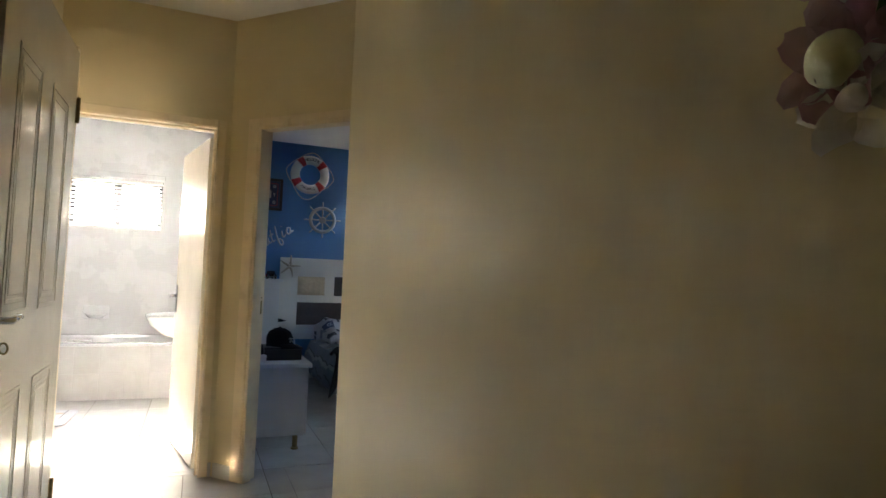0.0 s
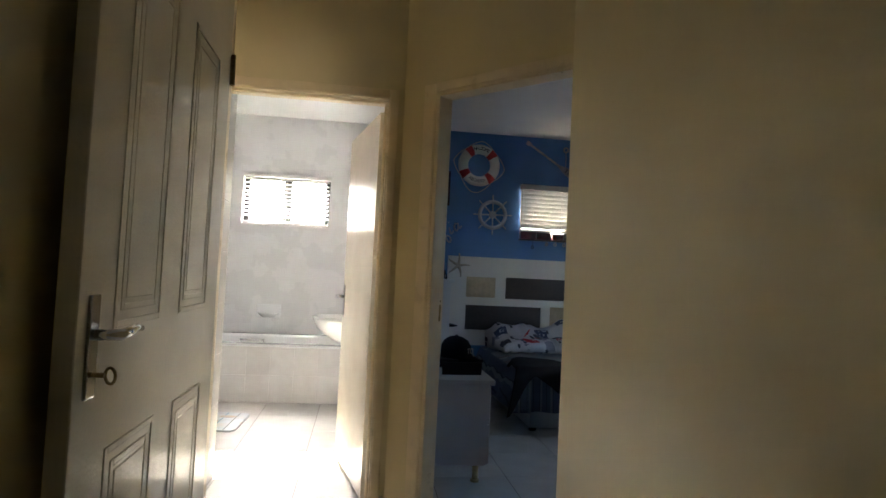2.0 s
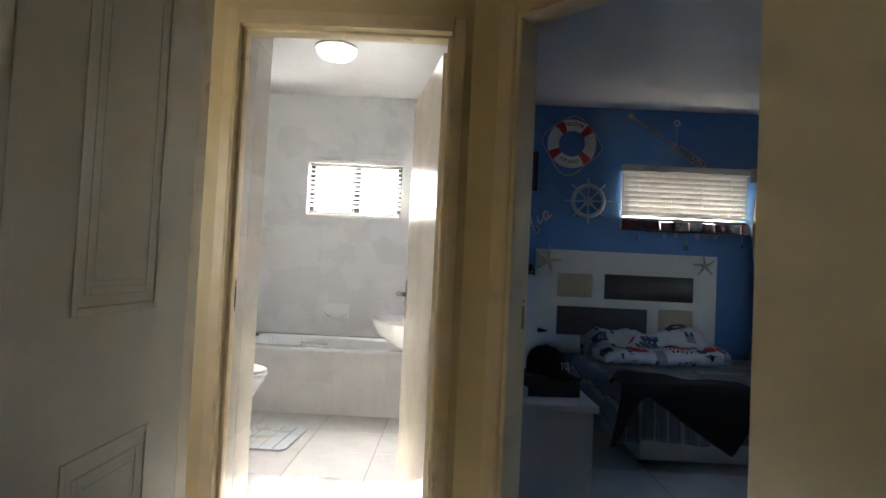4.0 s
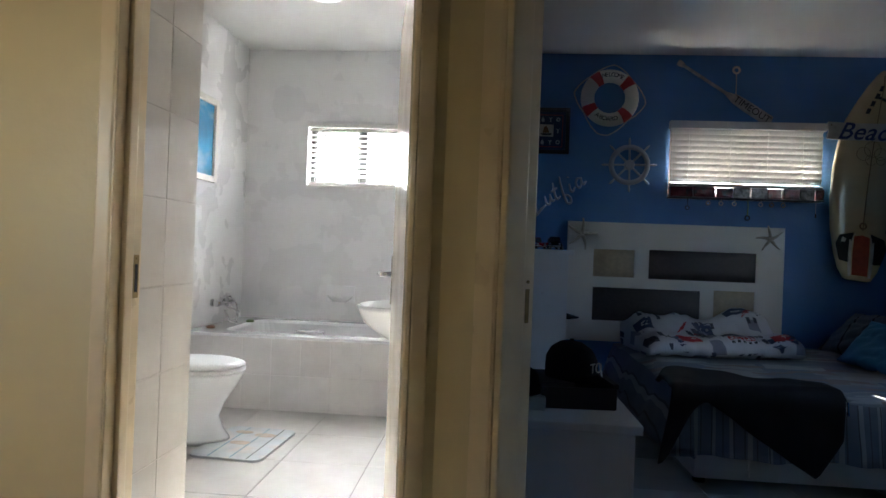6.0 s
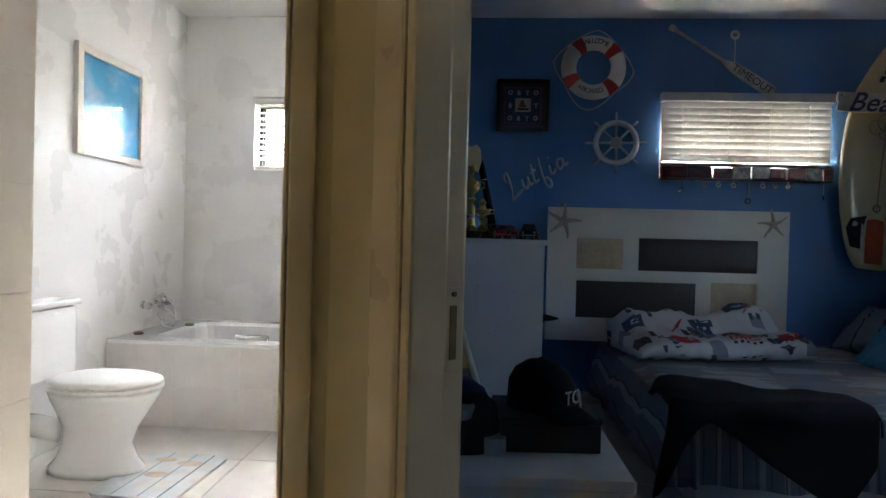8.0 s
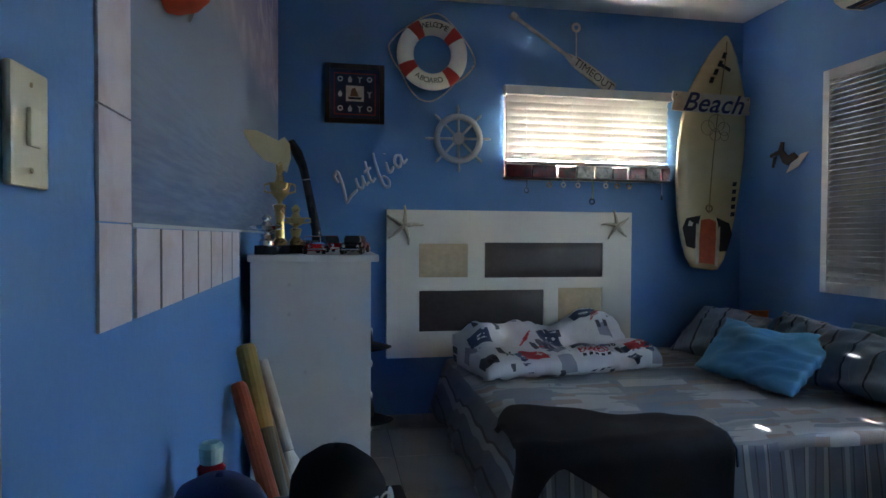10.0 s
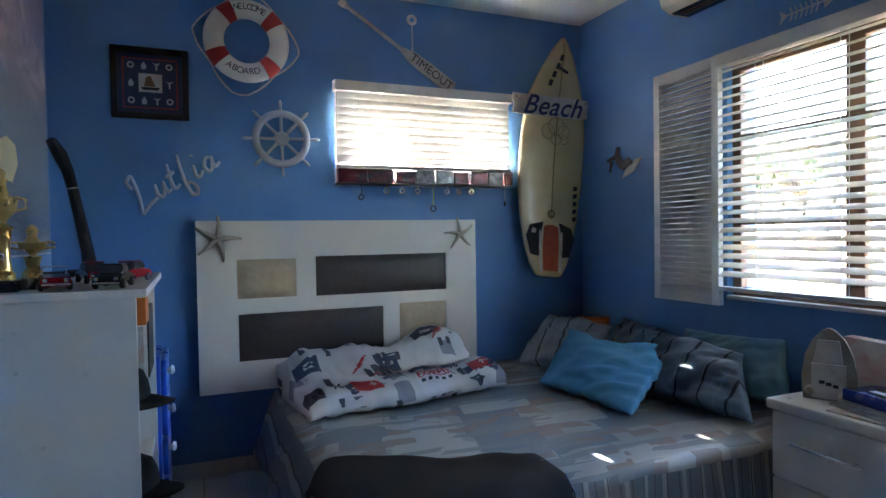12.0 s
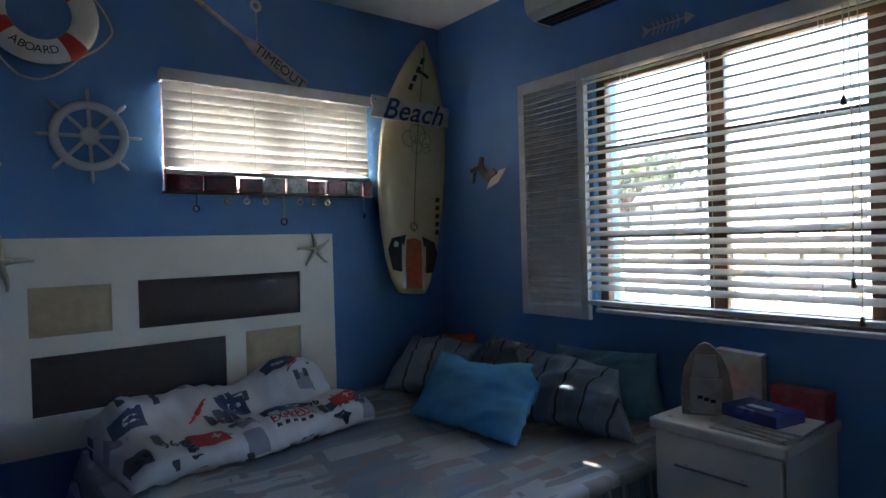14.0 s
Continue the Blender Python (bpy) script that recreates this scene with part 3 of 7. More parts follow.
slab_wall("wall_side_room_south", (-1.83, 0.08), (1, 0), (0, 1), 1.15, 0.12, CREAM, label="plain cream wall closing the side room")


def diagonal_wall(name, s0, s1, d0, d1, mat, label):
    bm = bmesh.new()
    a, b = 0.045, 0.935
    for lo, hi, z0, z1 in ((s0, a, 0, H), (b, s1, 0, H), (a, b, 2.05, H)):
        box(bm, lo, hi, d0, d1, z0, z1, m=DIAG)
    return solid(name, bm, mat, label, "wall", "structure")


diagonal_wall("wall_diagonal_lobby", -0.172, 1.58, 0.0, 0.05, CREAM, "cream lobby face of the slanting wall")
diagonal_wall("wall_diagonal_bedroom", -0.14, 1.56, 0.05, 0.10, BLUE, "blue bedroom face of the slanting wall")

bm = bmesh.new()
box(bm, -1.83, 3.62, -1.72, 7.07, H, H + 0.12)
solid("ceiling", bm, CEILING, "smooth white painted ceiling", "ceiling", "structure")
floor = solid("floor", cuboid(-1.83, 3.62, -1.72, 7.07, -0.12, -0.004), FLOOR_GROUT, "pale ceramic tiled floor with grey joints", "floor", "structure")


# ---- door frames and doors ----
def frame_profile(bm, x0, x1, y0, y1, z0, z1, m=None):
    box(bm, x0, x1, y0, y1, z0, z1, 0.006, m)


def door_frame(name, width, depth, m, label, stop_side, lip=0.024, wide=0.0, stop_half=0.02):
    """A pressed steel frame round an opening that runs from s = 0.045 to width - 0.045, through depth."""
    f = thing(name, label, "door frame", kind="structure")
    for s0, s1 in ((0.0, 0.045), (width - 0.045, width)):
        bm = bmesh.new()
        inner = s0 if s0 > 0 else s1
        sign = -1 if s0 > 0 else 1
        o0, o1 = (s0 - wide, s1) if s0 == 0.0 else (s0, s1 + wide)
        frame_profile(bm, o0, o1, -0.012, 0.0, 0, 2.098, m)
        frame_profile(bm, o0, o1, depth, depth + 0.01, 0, 2.098, m)
        frame_profile(bm, inner, inner + sign * 0.008, -0.012, depth + 0.01, 0, 2.055, m)
        frame_profile(bm, inner + sign * 0.008, inner + sign * lip, stop_side - stop_half, stop_side + stop_half, 0, 2.045, m)
        part("jamb", bm, FRAME, f)
    bm = bmesh.new()
    frame_profile(bm, 0.045, width - 0.045, -0.012, 0.0, 2.05, 2.098, m)
    frame_profile(bm, 0.045, width - 0.045, depth, depth + 0.01, 2.05, 2.098, m)
    frame_profile(bm, 0.053, width - 0.053, -0.012, depth + 0.01, 2.043, 2.05, m)
    frame_profile(bm, 0.053, width - 0.053, stop_side - stop_half, stop_side + stop_half, 2.031, 2.043, m)
    part("head", bm, FRAME, f)
    return f


BATH_FRAME = Matrix.Translation((-0.74, 3.59, 0))
bath_frame = door_frame("door_frame_1", 0.91, 0.12, BATH_FRAME, "cream painted steel frame of the bathroom doorway", 0.05)
bed_frame = door_frame("door_frame_2", 0.98, 0.10, DIAG, "cream painted steel frame of the bedroom doorway", 0.024, 0.03, 0.026, 0.034)


def strike_plate(parent, m, plate_mat, slot_mat):
    """Latch keep: a plate with a slot and a bent lip."""
    bm = bmesh.new()
    box(bm, 0, 0.004, -0.014, 0.014, -0.062, 0.062, 0.001, m)
    part("strike_plate", bm, plate_mat, parent, "worn strike plate")
    bm = bmesh.new()
    box(bm, 0.0035, 0.0055, -0.006, 0.006, -0.045, 0.035, 0, m)
    part("latch_slot", bm, slot_mat, parent)
    bm = bmesh.new()
    rod(bm, m @ Vector((0.004, -0.0, 0.052)), m @ Vector((0.007, -0.0, 0.052)), 0.004)
    part("screw", bm, DULL_METAL, parent)


strike_plate(bath_frame, BATH_FRAME @ pose(0.053, 0.10, 1.01), DULL_METAL, BLACK_GLOSS)
strike_plate(bed_frame, DIAG @ pose(0.0535, 0.083, 1.0), FRAME, DULL_METAL)


def lever_handle(parent, m, length=0.11, key=False):
    """Long back plate with a lever; m: x along the lever, y up, z out of the door."""
    bm = bmesh.new()
    box(bm, -0.021, 0.021, -0.12, 0.075, 0, 0.008, 0.004, m)
    plate_ob = part("handle_plate", bm, PLATE_METAL, parent, "chrome handle plate")
    pts = [(0, 0, 0.005), (0, 0, 0.035), (0.012, 0.0, 0.05), (0.04, 0.004, 0.055), (0.08, 0.008, 0.052), (length, 0.002, 0.05)]
    bm = pipe([m @ Vector(p) for p in pts], [0.011, 0.011, 0.011, 0.010, 0.009, 0.006], 10)
    part("lever", bm, CHROME, plate_ob, smooth=True)
    if key:
        bm = bmesh.new()
        rod(bm, m @ Vector((0, -0.075, 0.005)), m @ Vector((0, -0.075, 0.03)), 0.005, seg=8)
        merge(bm, ring(0.015, 0.003, m @ pose(0.012, -0.078, 0.036, 0, 55, 0), 18, 6))
        part("key", bm, DULL_METAL, plate_ob, "small brass key in the lock")


# bathroom door leaf, open into the bathroom
leaf_m = Matrix.Translation((0.118, 3.725, 0.012)) @ Matrix.Rotation(radians(101.5), 4, "Z")
bath_door = thing("door_1", "off-white bathroom door standing open into the bathroom", "door", kind="structure")
bm = bmesh.new()
box(bm, 0.0, 0.80, -0.004, 0.036, 0, 2.0, 0.003, leaf_m)
part("leaf", bm, LEAF, bath_door)
for side, z in ((0.036, 1), (-0.004, -1)):
    hm = leaf_m @ Matrix(((-1, 0, 0, 0.745), (0, 0, z, side), (0, 1, 0, 1.0), (0, 0, 0, 1)))
    lever_handle(bath_door, hm)
for hz in (0.22, 1.78):
    bm = bmesh.new()
    rod(bm, leaf_m @ Vector((-0.006, 0.0, hz - 0.05)), leaf_m @ Vector((-0.006, 0.0, hz + 0.05)), 0.007)
    part("hinge", bm, DULL_METAL, bath_door)

# panelled door leaf lying open along the corridor
PX = -0.47
panel_door = thing("door_2", "white moulded panel door standing open along the corridor", "door", kind="structure")
bm = cuboid(PX - 0.04, PX, 1.745, 2.775, 0.012, 2.12, 0.004)
part("leaf", bm, LEAF, panel_door)


def moulded_panel(y0, y1, z0, z1):
    bm = bmesh.new()
    w = 0.016
    for inset, h in ((0.0, 0.003), (0.035, 0.002)):
        a0, a1, b0, b1 = y0 + inset, y1 - inset, z0 + inset, z1 - inset
        for s in ((a0, a0 + w, b0, b1), (a1 - w, a1, b0, b1), (a0 + w, a1 - w, b0, b0 + w), (a0 + w, a1 - w, b1 - w, b1)):
            box(bm, PX - 0.004, PX + h, s[0], s[1], s[2], s[3], 0.003)
    box(bm, PX - 0.004, PX + 0.0015, y0 + 0.06, y1 - 0.06, z0 + 0.06, z1 - 0.06, 0.003)
    part("moulding", bm, LEAF, panel_door)


for y0, y1 in ((1.90, 2.19), (2.34, 2.63)):
    moulded_panel(y0, y1, 1.04, 1.86)
    moulded_panel(y0, y1, 0.22, 0.80)
lever_handle(panel_door, Matrix(((0, 0, 1, PX), (1, 0, 0, 1.80), (0, 1, 0, 1.04), (0, 0, 0, 1))), 0.12, True)
for hz in (0.25, 1.87):
    bm = bmesh.new()
    rod(bm, (PX + 0.006, 2.785, hz - 0.055), (PX + 0.006, 2.785, hz + 0.055), 0.008)
    box(bm, PX - 0.03, PX + 0.002, 2.775, 2.79, hz - 0.05, hz + 0.05)
    part("hinge", bm, DULL_METAL, panel_door, "tarnished brass hinge")
door_post = thing("door_frame_3", "cream painted frame post carrying the panelled door", "door frame", kind="structure")
bm = bmesh.new()
box(bm, -0.56, -0.48, 2.795, 2.86, 0, 2.16, 0.005)
part("jamb", bm, FRAME, door_post)

# skirting tiles
def skirting(name, a, b, label):
    a, b = Vector((*a, 0)), Vector((*b, 0))
    d = (b - a)
    n = max(1, round(d.length / 0.45))
    m = Matrix.Translation(a) @ Matrix.Rotation(math.atan2(d.y, d.x), 4, "Z")
    e = thing(name, label, "skirting", kind="structure")
    step = d.length / n
    for i in range(n):
        bm = bmesh.new()
        box(bm, i * step + 0.001, (i + 1) * step - 0.001, 0.001, 0.010, 0.0, 0.082, 0.002, m)
        part("tile", bm, FLOOR_TILE, e)


skirting("baseboard_1", (3.42, 6.87), (0.275, 6.87), "pale ceramic skirting tiles")
skirting("baseboard_2", (0.275, 6.86), (0.275, 3.68), "pale ceramic skirting tiles")
skirting("baseboard_3", (3.42, 2.3), (3.42, 6.86), "pale ceramic skirting tiles")
skirting("baseboard_4", (0.19, 3.59), (0.171, 3.59), "pale ceramic skirting tile")
bm = bmesh.new()
box(bm, -0.16, -0.002, -0.010, -0.001, 0, 0.082, 0.002, DIAG)
solid("baseboard_5", bm, FLOOR_TILE, "pale ceramic skirting tile beside the door frame", "skirting", "structure")
skirting("baseboard_6", (-0.747, 3.59), (-1.71, 3.59), "pale ceramic skirting tiles")


# ---- windows and blinds ----
def window_unit(name, m, width, height, columns, label, bars=(), wood=None, set_in=0.10):
    """m: x along the opening, y up, z into the room; origin at the lower corner, at the wall's inner face."""
    w = thing(name, label, "window", kind="structure")
    wood = wood or BROWN_WOOD
    t = 0.05
    z0, z1 = -set_in - 0.05, -set_in
    for x0, x1, y0, y1 in ((0, t, 0, height), (width - t, width, 0, height), (t, width - t, 0, t), (t, width - t, height - t, height)):
        bm = bmesh.new()
        box(bm, x0, x1, y0, y1, z0, z1, 0.004, m)
        part("window_frame", bm, wood, w)
    cells = [0.0, *columns, width]
    for c in columns:
        bm = bmesh.new()
        box(bm, c - 0.04, c + 0.04, t, height - t, z0, z1, 0.004, m)
        part("mullion", bm, wood, w)
    for a, b in zip(cells, cells[1:]):
        bm = bmesh.new()
        box(bm, a + 0.042, b - 0.042, t, height - t, -set_in - 0.028, -set_in - 0.024, 0, m)
        pane = part("pane", bm, GLASS, w, "clear glass pane")
        pane.visible_shadow = False
    for y in bars:
        bm = bmesh.new()
        rod(bm, m @ Vector((t, y, -0.09)), m @ Vector((width - t, y, -0.09)), 0.007, seg=8)
        part("burglar_bar", bm, wood, w)
    bm = bmesh.new()
    box(bm, 0.001, width - 0.001, -0.012, 0.006, -set_in, 0.012, 0.003, m)
    part("window_sill", bm, WHITE_BOARD, w)
    return w


def venetian(name, m, width, top, bottom, pitch, tilt, label, slat_w=0.05, cords=(), valance=0.06, stand=0.03, slat_mat=None):
    """A slatted blind; m as for the window, origin at the wall's inner face; top and bottom in metres of the frame's y."""
    b = thing(name, label, "blind")
    bm = bmesh.new()
    box(bm, -0.012, width + 0.012, top - valance, top, stand - 0.028, stand + 0.034, 0.004, m)
    part("valance", bm, BLIND, b)
    n = int((top - valance - bottom - 0.03) / pitch)
    for i in range(n):
        y = top - valance - 0.02 - i * pitch
        bm = bmesh.new()
        prof = [(-slat_w / 2, -0.0012), (-slat_w / 4, 0.0012), (0, 0.002), (slat_w / 4, 0.0012), (slat_w / 2, -0.0012)]
        r = Matrix.Rotation(radians(tilt + random.uniform(-1.2, 1.2)), 4, "X")
        wob = random.uniform(-0.0015, 0.0015)
        cols = []
        for x in (0.0, width):
            lo = [bm.verts.new(m @ (Vector((x, y + wob, stand)) + r @ Vector((0, py - 0.0011, pz)))) for pz, py in prof]
            hi = [bm.verts.new(m @ (Vector((x, y + wob, stand)) + r @ Vector((0, py + 0.0011, pz)))) for pz, py in prof]
            cols.append(lo + hi[::-1])
        k = len(cols[0])
        for j in range(k):
            bm.faces.new((cols[0][j], cols[1][j], cols[1][(j + 1) % k], cols[0][(j + 1) % k]))
        bm.faces.new(cols[0])
        bm.faces.new(cols[1])
        part("slat", bm, slat_mat or BLIND, b)
    bm = bmesh.new()
    box(bm, 0, width, bottom, bottom + 0.022, stand - 0.024, stand + 0.024, 0.003, m)
    part("bottom_rail", bm, BLIND, b)
    for c in cords:
        for dz in (-slat_w / 2 - 0.002, slat_w / 2 + 0.002):
            bm = bmesh.new()
            rod(bm, m @ Vector((c, bottom + 0.01, stand + dz)), m @ Vector((c, top - valance, stand + dz)), 0.0014, seg=6)
            part("ladder_cord", bm, BLIND, b)
    return b


bw = on_headboard_wall(BATH_WINDOW[0], BATH_WINDOW[2])
window_unit("window_1", bw, 0.87, 0.52, (0.435,), "dark framed bathroom window with clear panes", (0.17, 0.34), BLACK_FRAME)
venetian("blind", on_headboard_wall(BATH_WINDOW[0] + 0.01, BATH_WINDOW[2], -0.045), 0.85, 0.515, 0.01, 0.042, 30, "white slatted blind lowered in the bathroom window", 0.045, (0.06, 0.42, 0.78), 0.03)
bm = bmesh.new()
box(bm, -0.02, 0.89, 0.53, 0.585, 0.0, 0.012, 0.003, bw)
solid("trim_1", bm, WHITE_WALL, "thin white trim strip above the bathroom window", "trim", "structure")
hw = on_headboard_wall(BED_WINDOW[0], BED_WINDOW[2])
window_unit("window_2", hw, 1.13, 0.56, (0.565,), "brown framed high bedroom window", (0.2, 0.38))
venetian("blind", on_headboard_wall(1.70, 0.0, 0.0), 1.135, 2.19, 1.685, 0.046, -77, "white slatted blind, nearly closed, over the high window", 0.0505, (0.13, 0.44, 0.72, 0.98), 0.06)
sw_ = on_right_wall(SIDE_WINDOW[1], SIDE_WINDOW[2])
window_unit("window_3", sw_, 1.74, 1.175, (0.61, 1.2), "brown timber framed bedroom window", (), None, 0.035)
venetian("blind", on_right_wall(5.65, 0.0, 0.0), 1.76, 2.17, 0.985, 0.044, 28, "white slatted blind with open slats over the large window", 0.05, (0.22, 0.62, 1.05, 1.5), 0.065, slat_mat=BLIND_OPEN)
bm = bmesh.new()
for k, yy in enumerate((0.36, 0.78)):
    box(bm, 0.051, 1.689, yy, yy + 0.03, -0.052, -0.030, 0.003, sw_)
solid("window_bar", bm, BROWN_WOOD, "dark timber glazing bars of the large window", "window bar", "structure")

# ---- outdoors ----
bm = bmesh.new()
box(bm, -60, 80, -60, 80, -0.42, -0.3)
GROUND = material("dry garden soil", (0.22, 0.17, 0.11), 0.95, 0.25, 1.5, 0.5, 8, second=(0.12, 0.15, 0.05), second_scale=0.6, second_amount=0.8)
solid("ground", bm, GROUND, "dry garden soil with patchy grass", "ground", "structure")
BLOCK = material("sunlit concrete planter block", (0.66, 0.58, 0.46), 0.9, 0.12, 5, 0.5, 30, island=0.12)
EARTH = material("pale sandy soil", (0.56, 0.47, 0.34), 0.95, 0.2, 3, 0.5, 20, second=(0.3, 0.27, 0.14), second_scale=2.5, second_amount=0.6)
retaining = thing("retaining_wall", "stepped bank of pale concrete planter blocks", "retaining wall")
bm = bmesh.new()
for row in range(9):
    box(bm, 7.6 + row * 0.42, 12.5 + row * 0.1, -1.5, 14.5, -0.3 + row * 0.25, -0.05 + row * 0.25)
part("soil_bank", bm, EARTH, retaining)
bm = lathe([(0.0, 0.0), (0.15, 0.0), (0.155, 0.22), (0.12, 0.22), (0.11, 0.16), (0, 0.16)], 10, None, 1.0, 1.3)
block_mesh = finish("block", bm, BLOCK)
for row in range(9):
    for i in range(26):
        b_ = new("block", block_mesh)
        b_.parent = retaining
        b_.location = (7.44 + row * 0.42, 2.0 + i * 0.46 + (row % 2) * 0.23, -0.3 + row * 0.25)
        b_.rotation_euler = (0, 0, random.uniform(-0.1, 0.1))
FOLIAGE = material("sunlit foliage", (0.15, 0.17, 0.10), 0.6, 0.35, 3, island=0.2)
BARK = material("grey bark", (0.16, 0.12, 0.08), 0.9, 0.25, 12, 0.6, 40)


def tree(x, y, z, height, spread, seed):
    rng = random.Random(seed)
    t = thing("tree", "leafy garden tree on the bank above the wall", "tree", group="trees on the bank")
    top = Vector((x, y, z + height * 0.55))
    bm = pipe([(x, y, z), (x + 0.1, y + 0.05, z + height * 0.3), top], [0.14, 0.1, 0.06], 9)
    limbs = []
    for k in range(7):
        a = k * 0.9 + rng.random()
        end = Vector((x + spread * 0.7 * math.cos(a), y + spread * 0.7 * math.sin(a), z + height * rng.uniform(0.55, 0.95)))
        merge(bm, pipe([(x, y, z + height * 0.3), (end + Vector((x, y, z + height * 0.3))) / 2 + Vector((0, 0, 0.15)), end], [0.06, 0.04, 0.02], 6))
        limbs.append(end)
    part("trunk", bm, BARK, t)
    verts, faces = [], []
    for k in range(1500):
        c = limbs[k % 7] + Vector((rng.gauss(0, spread * 0.3), rng.gauss(0, spread * 0.3), rng.gauss(0, height * 0.13)))
        s = rng.uniform(0.05, 0.12)
        q = Euler((rng.uniform(0, 6), rng.uniform(0, 6), rng.uniform(0, 6))).to_matrix()
        i = len(verts)
        for p in ((-s, 0, 0), (0, -s * 0.4, 0.01), (s, 0, 0), (0, s * 0.4, 0.01)):
            verts.append(c + q @ Vector(p))
        faces.append((i, i + 1, i + 2, i + 3))
    me = bpy.data.meshes.new("crown")
    me.from_pydata(verts, [], faces)
    me.materials.append(FOLIAGE)
    o = new("crown", me)
    o.parent = t


for k, (tx, ty, th) in enumerate(((10.4, 10.4, 1.2), (10.4, 11.8, 1.3), (10.4, 13.2, 1.2))):
    tree(tx, ty, 1.44, th, 1.0, 40 + k)


# ---- bed ----
BX0, BX1, BY0, BY1, BZ = 1.34, 3.39, 5.08, 6.80, 0.47


bed = thing("bed", "low double bed under a patchwork quilt with a clear plastic cover", "bed", Matrix.Translation((BX0, BY0, 0)))
bm = cuboid(BX0 + 0.04, BX1 - 0.01, BY0 + 0.05, BY1, 0.03, 0.27, 0.006)
bmesh.ops.translate(bm, verts=bm.verts, vec=(-BX0, -BY0, 0))
base = part("bed_base", bm, WHITE_BOARD, bed, "white storage base")
for x0, x1 in ((0.30, 1.05), (1.08, 1.85)):
    bm = cuboid(x0, x1, 0.03, 0.05, 0.05, 0.255, 0.003)
    d = part("drawer_front", bm, WHITE_BOARD, base)
    cx = (x0 + x1) / 2
    bm = pipe([(cx - 0.1, 0.032, 0.165), (cx - 0.1, 0.008, 0.165), (cx + 0.1, 0.008, 0.165), (cx + 0.1, 0.032, 0.165)], 0.006, 8)
    part("handle", bm, DULL_METAL, d)
for lx, ly in ((0.08, 0.1), (0.08, 1.6), (1.9, 0.1)):
    bm = bmesh.new()
    rod(bm, (lx, ly, 0), (lx, ly, 0.035), 0.03)
    part("foot", bm, BLACK_GLOSS, bed)


def quilt_sheet(nx=60, ny=56):
    """Quilt over the mattress: flat top, rounded edges, hanging folds on the two open sides."""
    L, Wd, drop = BX1 - BX0, BY1 - BY0, 0.30
    bm = bmesh.new()
    rows = []
    for j in range(ny + 1):
        row = []
        for i in range(nx + 1):
            u = -drop + (L + drop) * i / nx
            v = -drop + (Wd + drop) * j / ny
            du, dv = max(0, -u), max(0, -v)
            x, y, z = max(u, 0), max(v, 0), BZ
            if du or dv:
                d = max(du, dv)
                z = BZ - d
                fx = 0.014 * math.sin(v * 11 + 1) * (d / drop) + 0.006 * math.sin(v * 27)* (d / drop)
                fy = 0.016 * math.sin(u * 13) * (d / drop) + 0.01 * math.sin(u * 31) * (d / drop)
                if du >= dv:
                    x = -0.02 - 0.12 * (d / drop) + fx
                    y = max(v, 0) if du > dv else -0.03
                    y = v if v > 0 else -0.02 - (dv / drop) * 0.05
                else:
                    y = -0.02 - 0.035 * (d / drop) + fy
            if not (du or dv):
                z -= 0.03 * max(0, 1 - min(u, v) / 0.05) ** 2
            p = Vector((x, y, z))
            n = noise.noise(p * 3.1) * 0.012 + noise.noise(p * 9.0) * 0.005
            p.z += n
            if du or dv:
                p += noise.noise_vector(p * 7) * 0.008
            p.z = max(p.z, 0.03)
            row.append(bm.verts.new(p))
        rows.append(row)
    for j in range(ny):
        for i in range(nx):
            bm.faces.new((rows[j][i], rows[j][i + 1], rows[j + 1][i + 1], rows[j + 1][i]))
    return bm


bm = cuboid(0.02, BX1 - BX0 - 0.01, 0.02, BY1 - BY0, 0.27, BZ - 0.025, 0.03)
part("mattress", bm, PILLOW_STRIPE, bed)
bm = quilt_sheet()
me = finish("quilt", bm, QUILT, True)
me.materials.append(VALANCE_STRIPE)
for f in me.polygons:
    c = f.center
    if c.z < BZ - 0.035:
        f.material_index = 1
quilt = new("quilt", me)
quilt.parent = bed
tagged(quilt, "patchwork print quilt with a striped border")
so = quilt.modifiers.new("thickness", "SOLIDIFY")
so.thickness = 0.012

# headboard on the wall
def hb(x, z, d):
    f = (3.515 - d) / 3.515
    return 0.72 + (x - 0.72) * f, 1.2 + (z - 1.2) * f


headboard = thing("headboard", "white lacquered headboard with dark and beige padded panels", "headboard", on_headboard_wall(0, 0, 0))
hx0, hz1 = hb(0.938, 1.385, 0.055)
hx1, hz0 = hb(2.60, 0.44, 0.055)
pads = [(*hb(1.142, 1.17, 0.05), *hb(1.462, 0.953, 0.05), PAD_BEIGE), (*hb(1.573, 1.178, 0.05), *hb(2.39, 0.949, 0.05), PAD_DARK),
        (*hb(1.145, 0.868, 0.05), *hb(1.975, 0.606, 0.05), PAD_DARK), (*hb(2.077, 0.878, 0.05), *hb(2.387, 0.64, 0.05), PAD_BEIGE)]
xs = sorted({hx0, hx1, *[p[0] for p in pads], *[p[2] for p in pads]})
zs = sorted({hz0, hz1, *[p[1] for p in pads], *[p[3] for p in pads]})
bm = bmesh.new()
for a, b in zip(xs, xs[1:]):
    for c, d in zip(zs, zs[1:]):
        mx_, mz_ = (a + b) / 2, (c + d) / 2
        if not any(p[0] < mx_ < p[2] and p[3] < mz_ < p[1] for p in pads):
            box(bm, a, b, c, d, 0.03, 0.055)
bmesh.ops.remove_doubles(bm, verts=bm.verts, dist=1e-5)
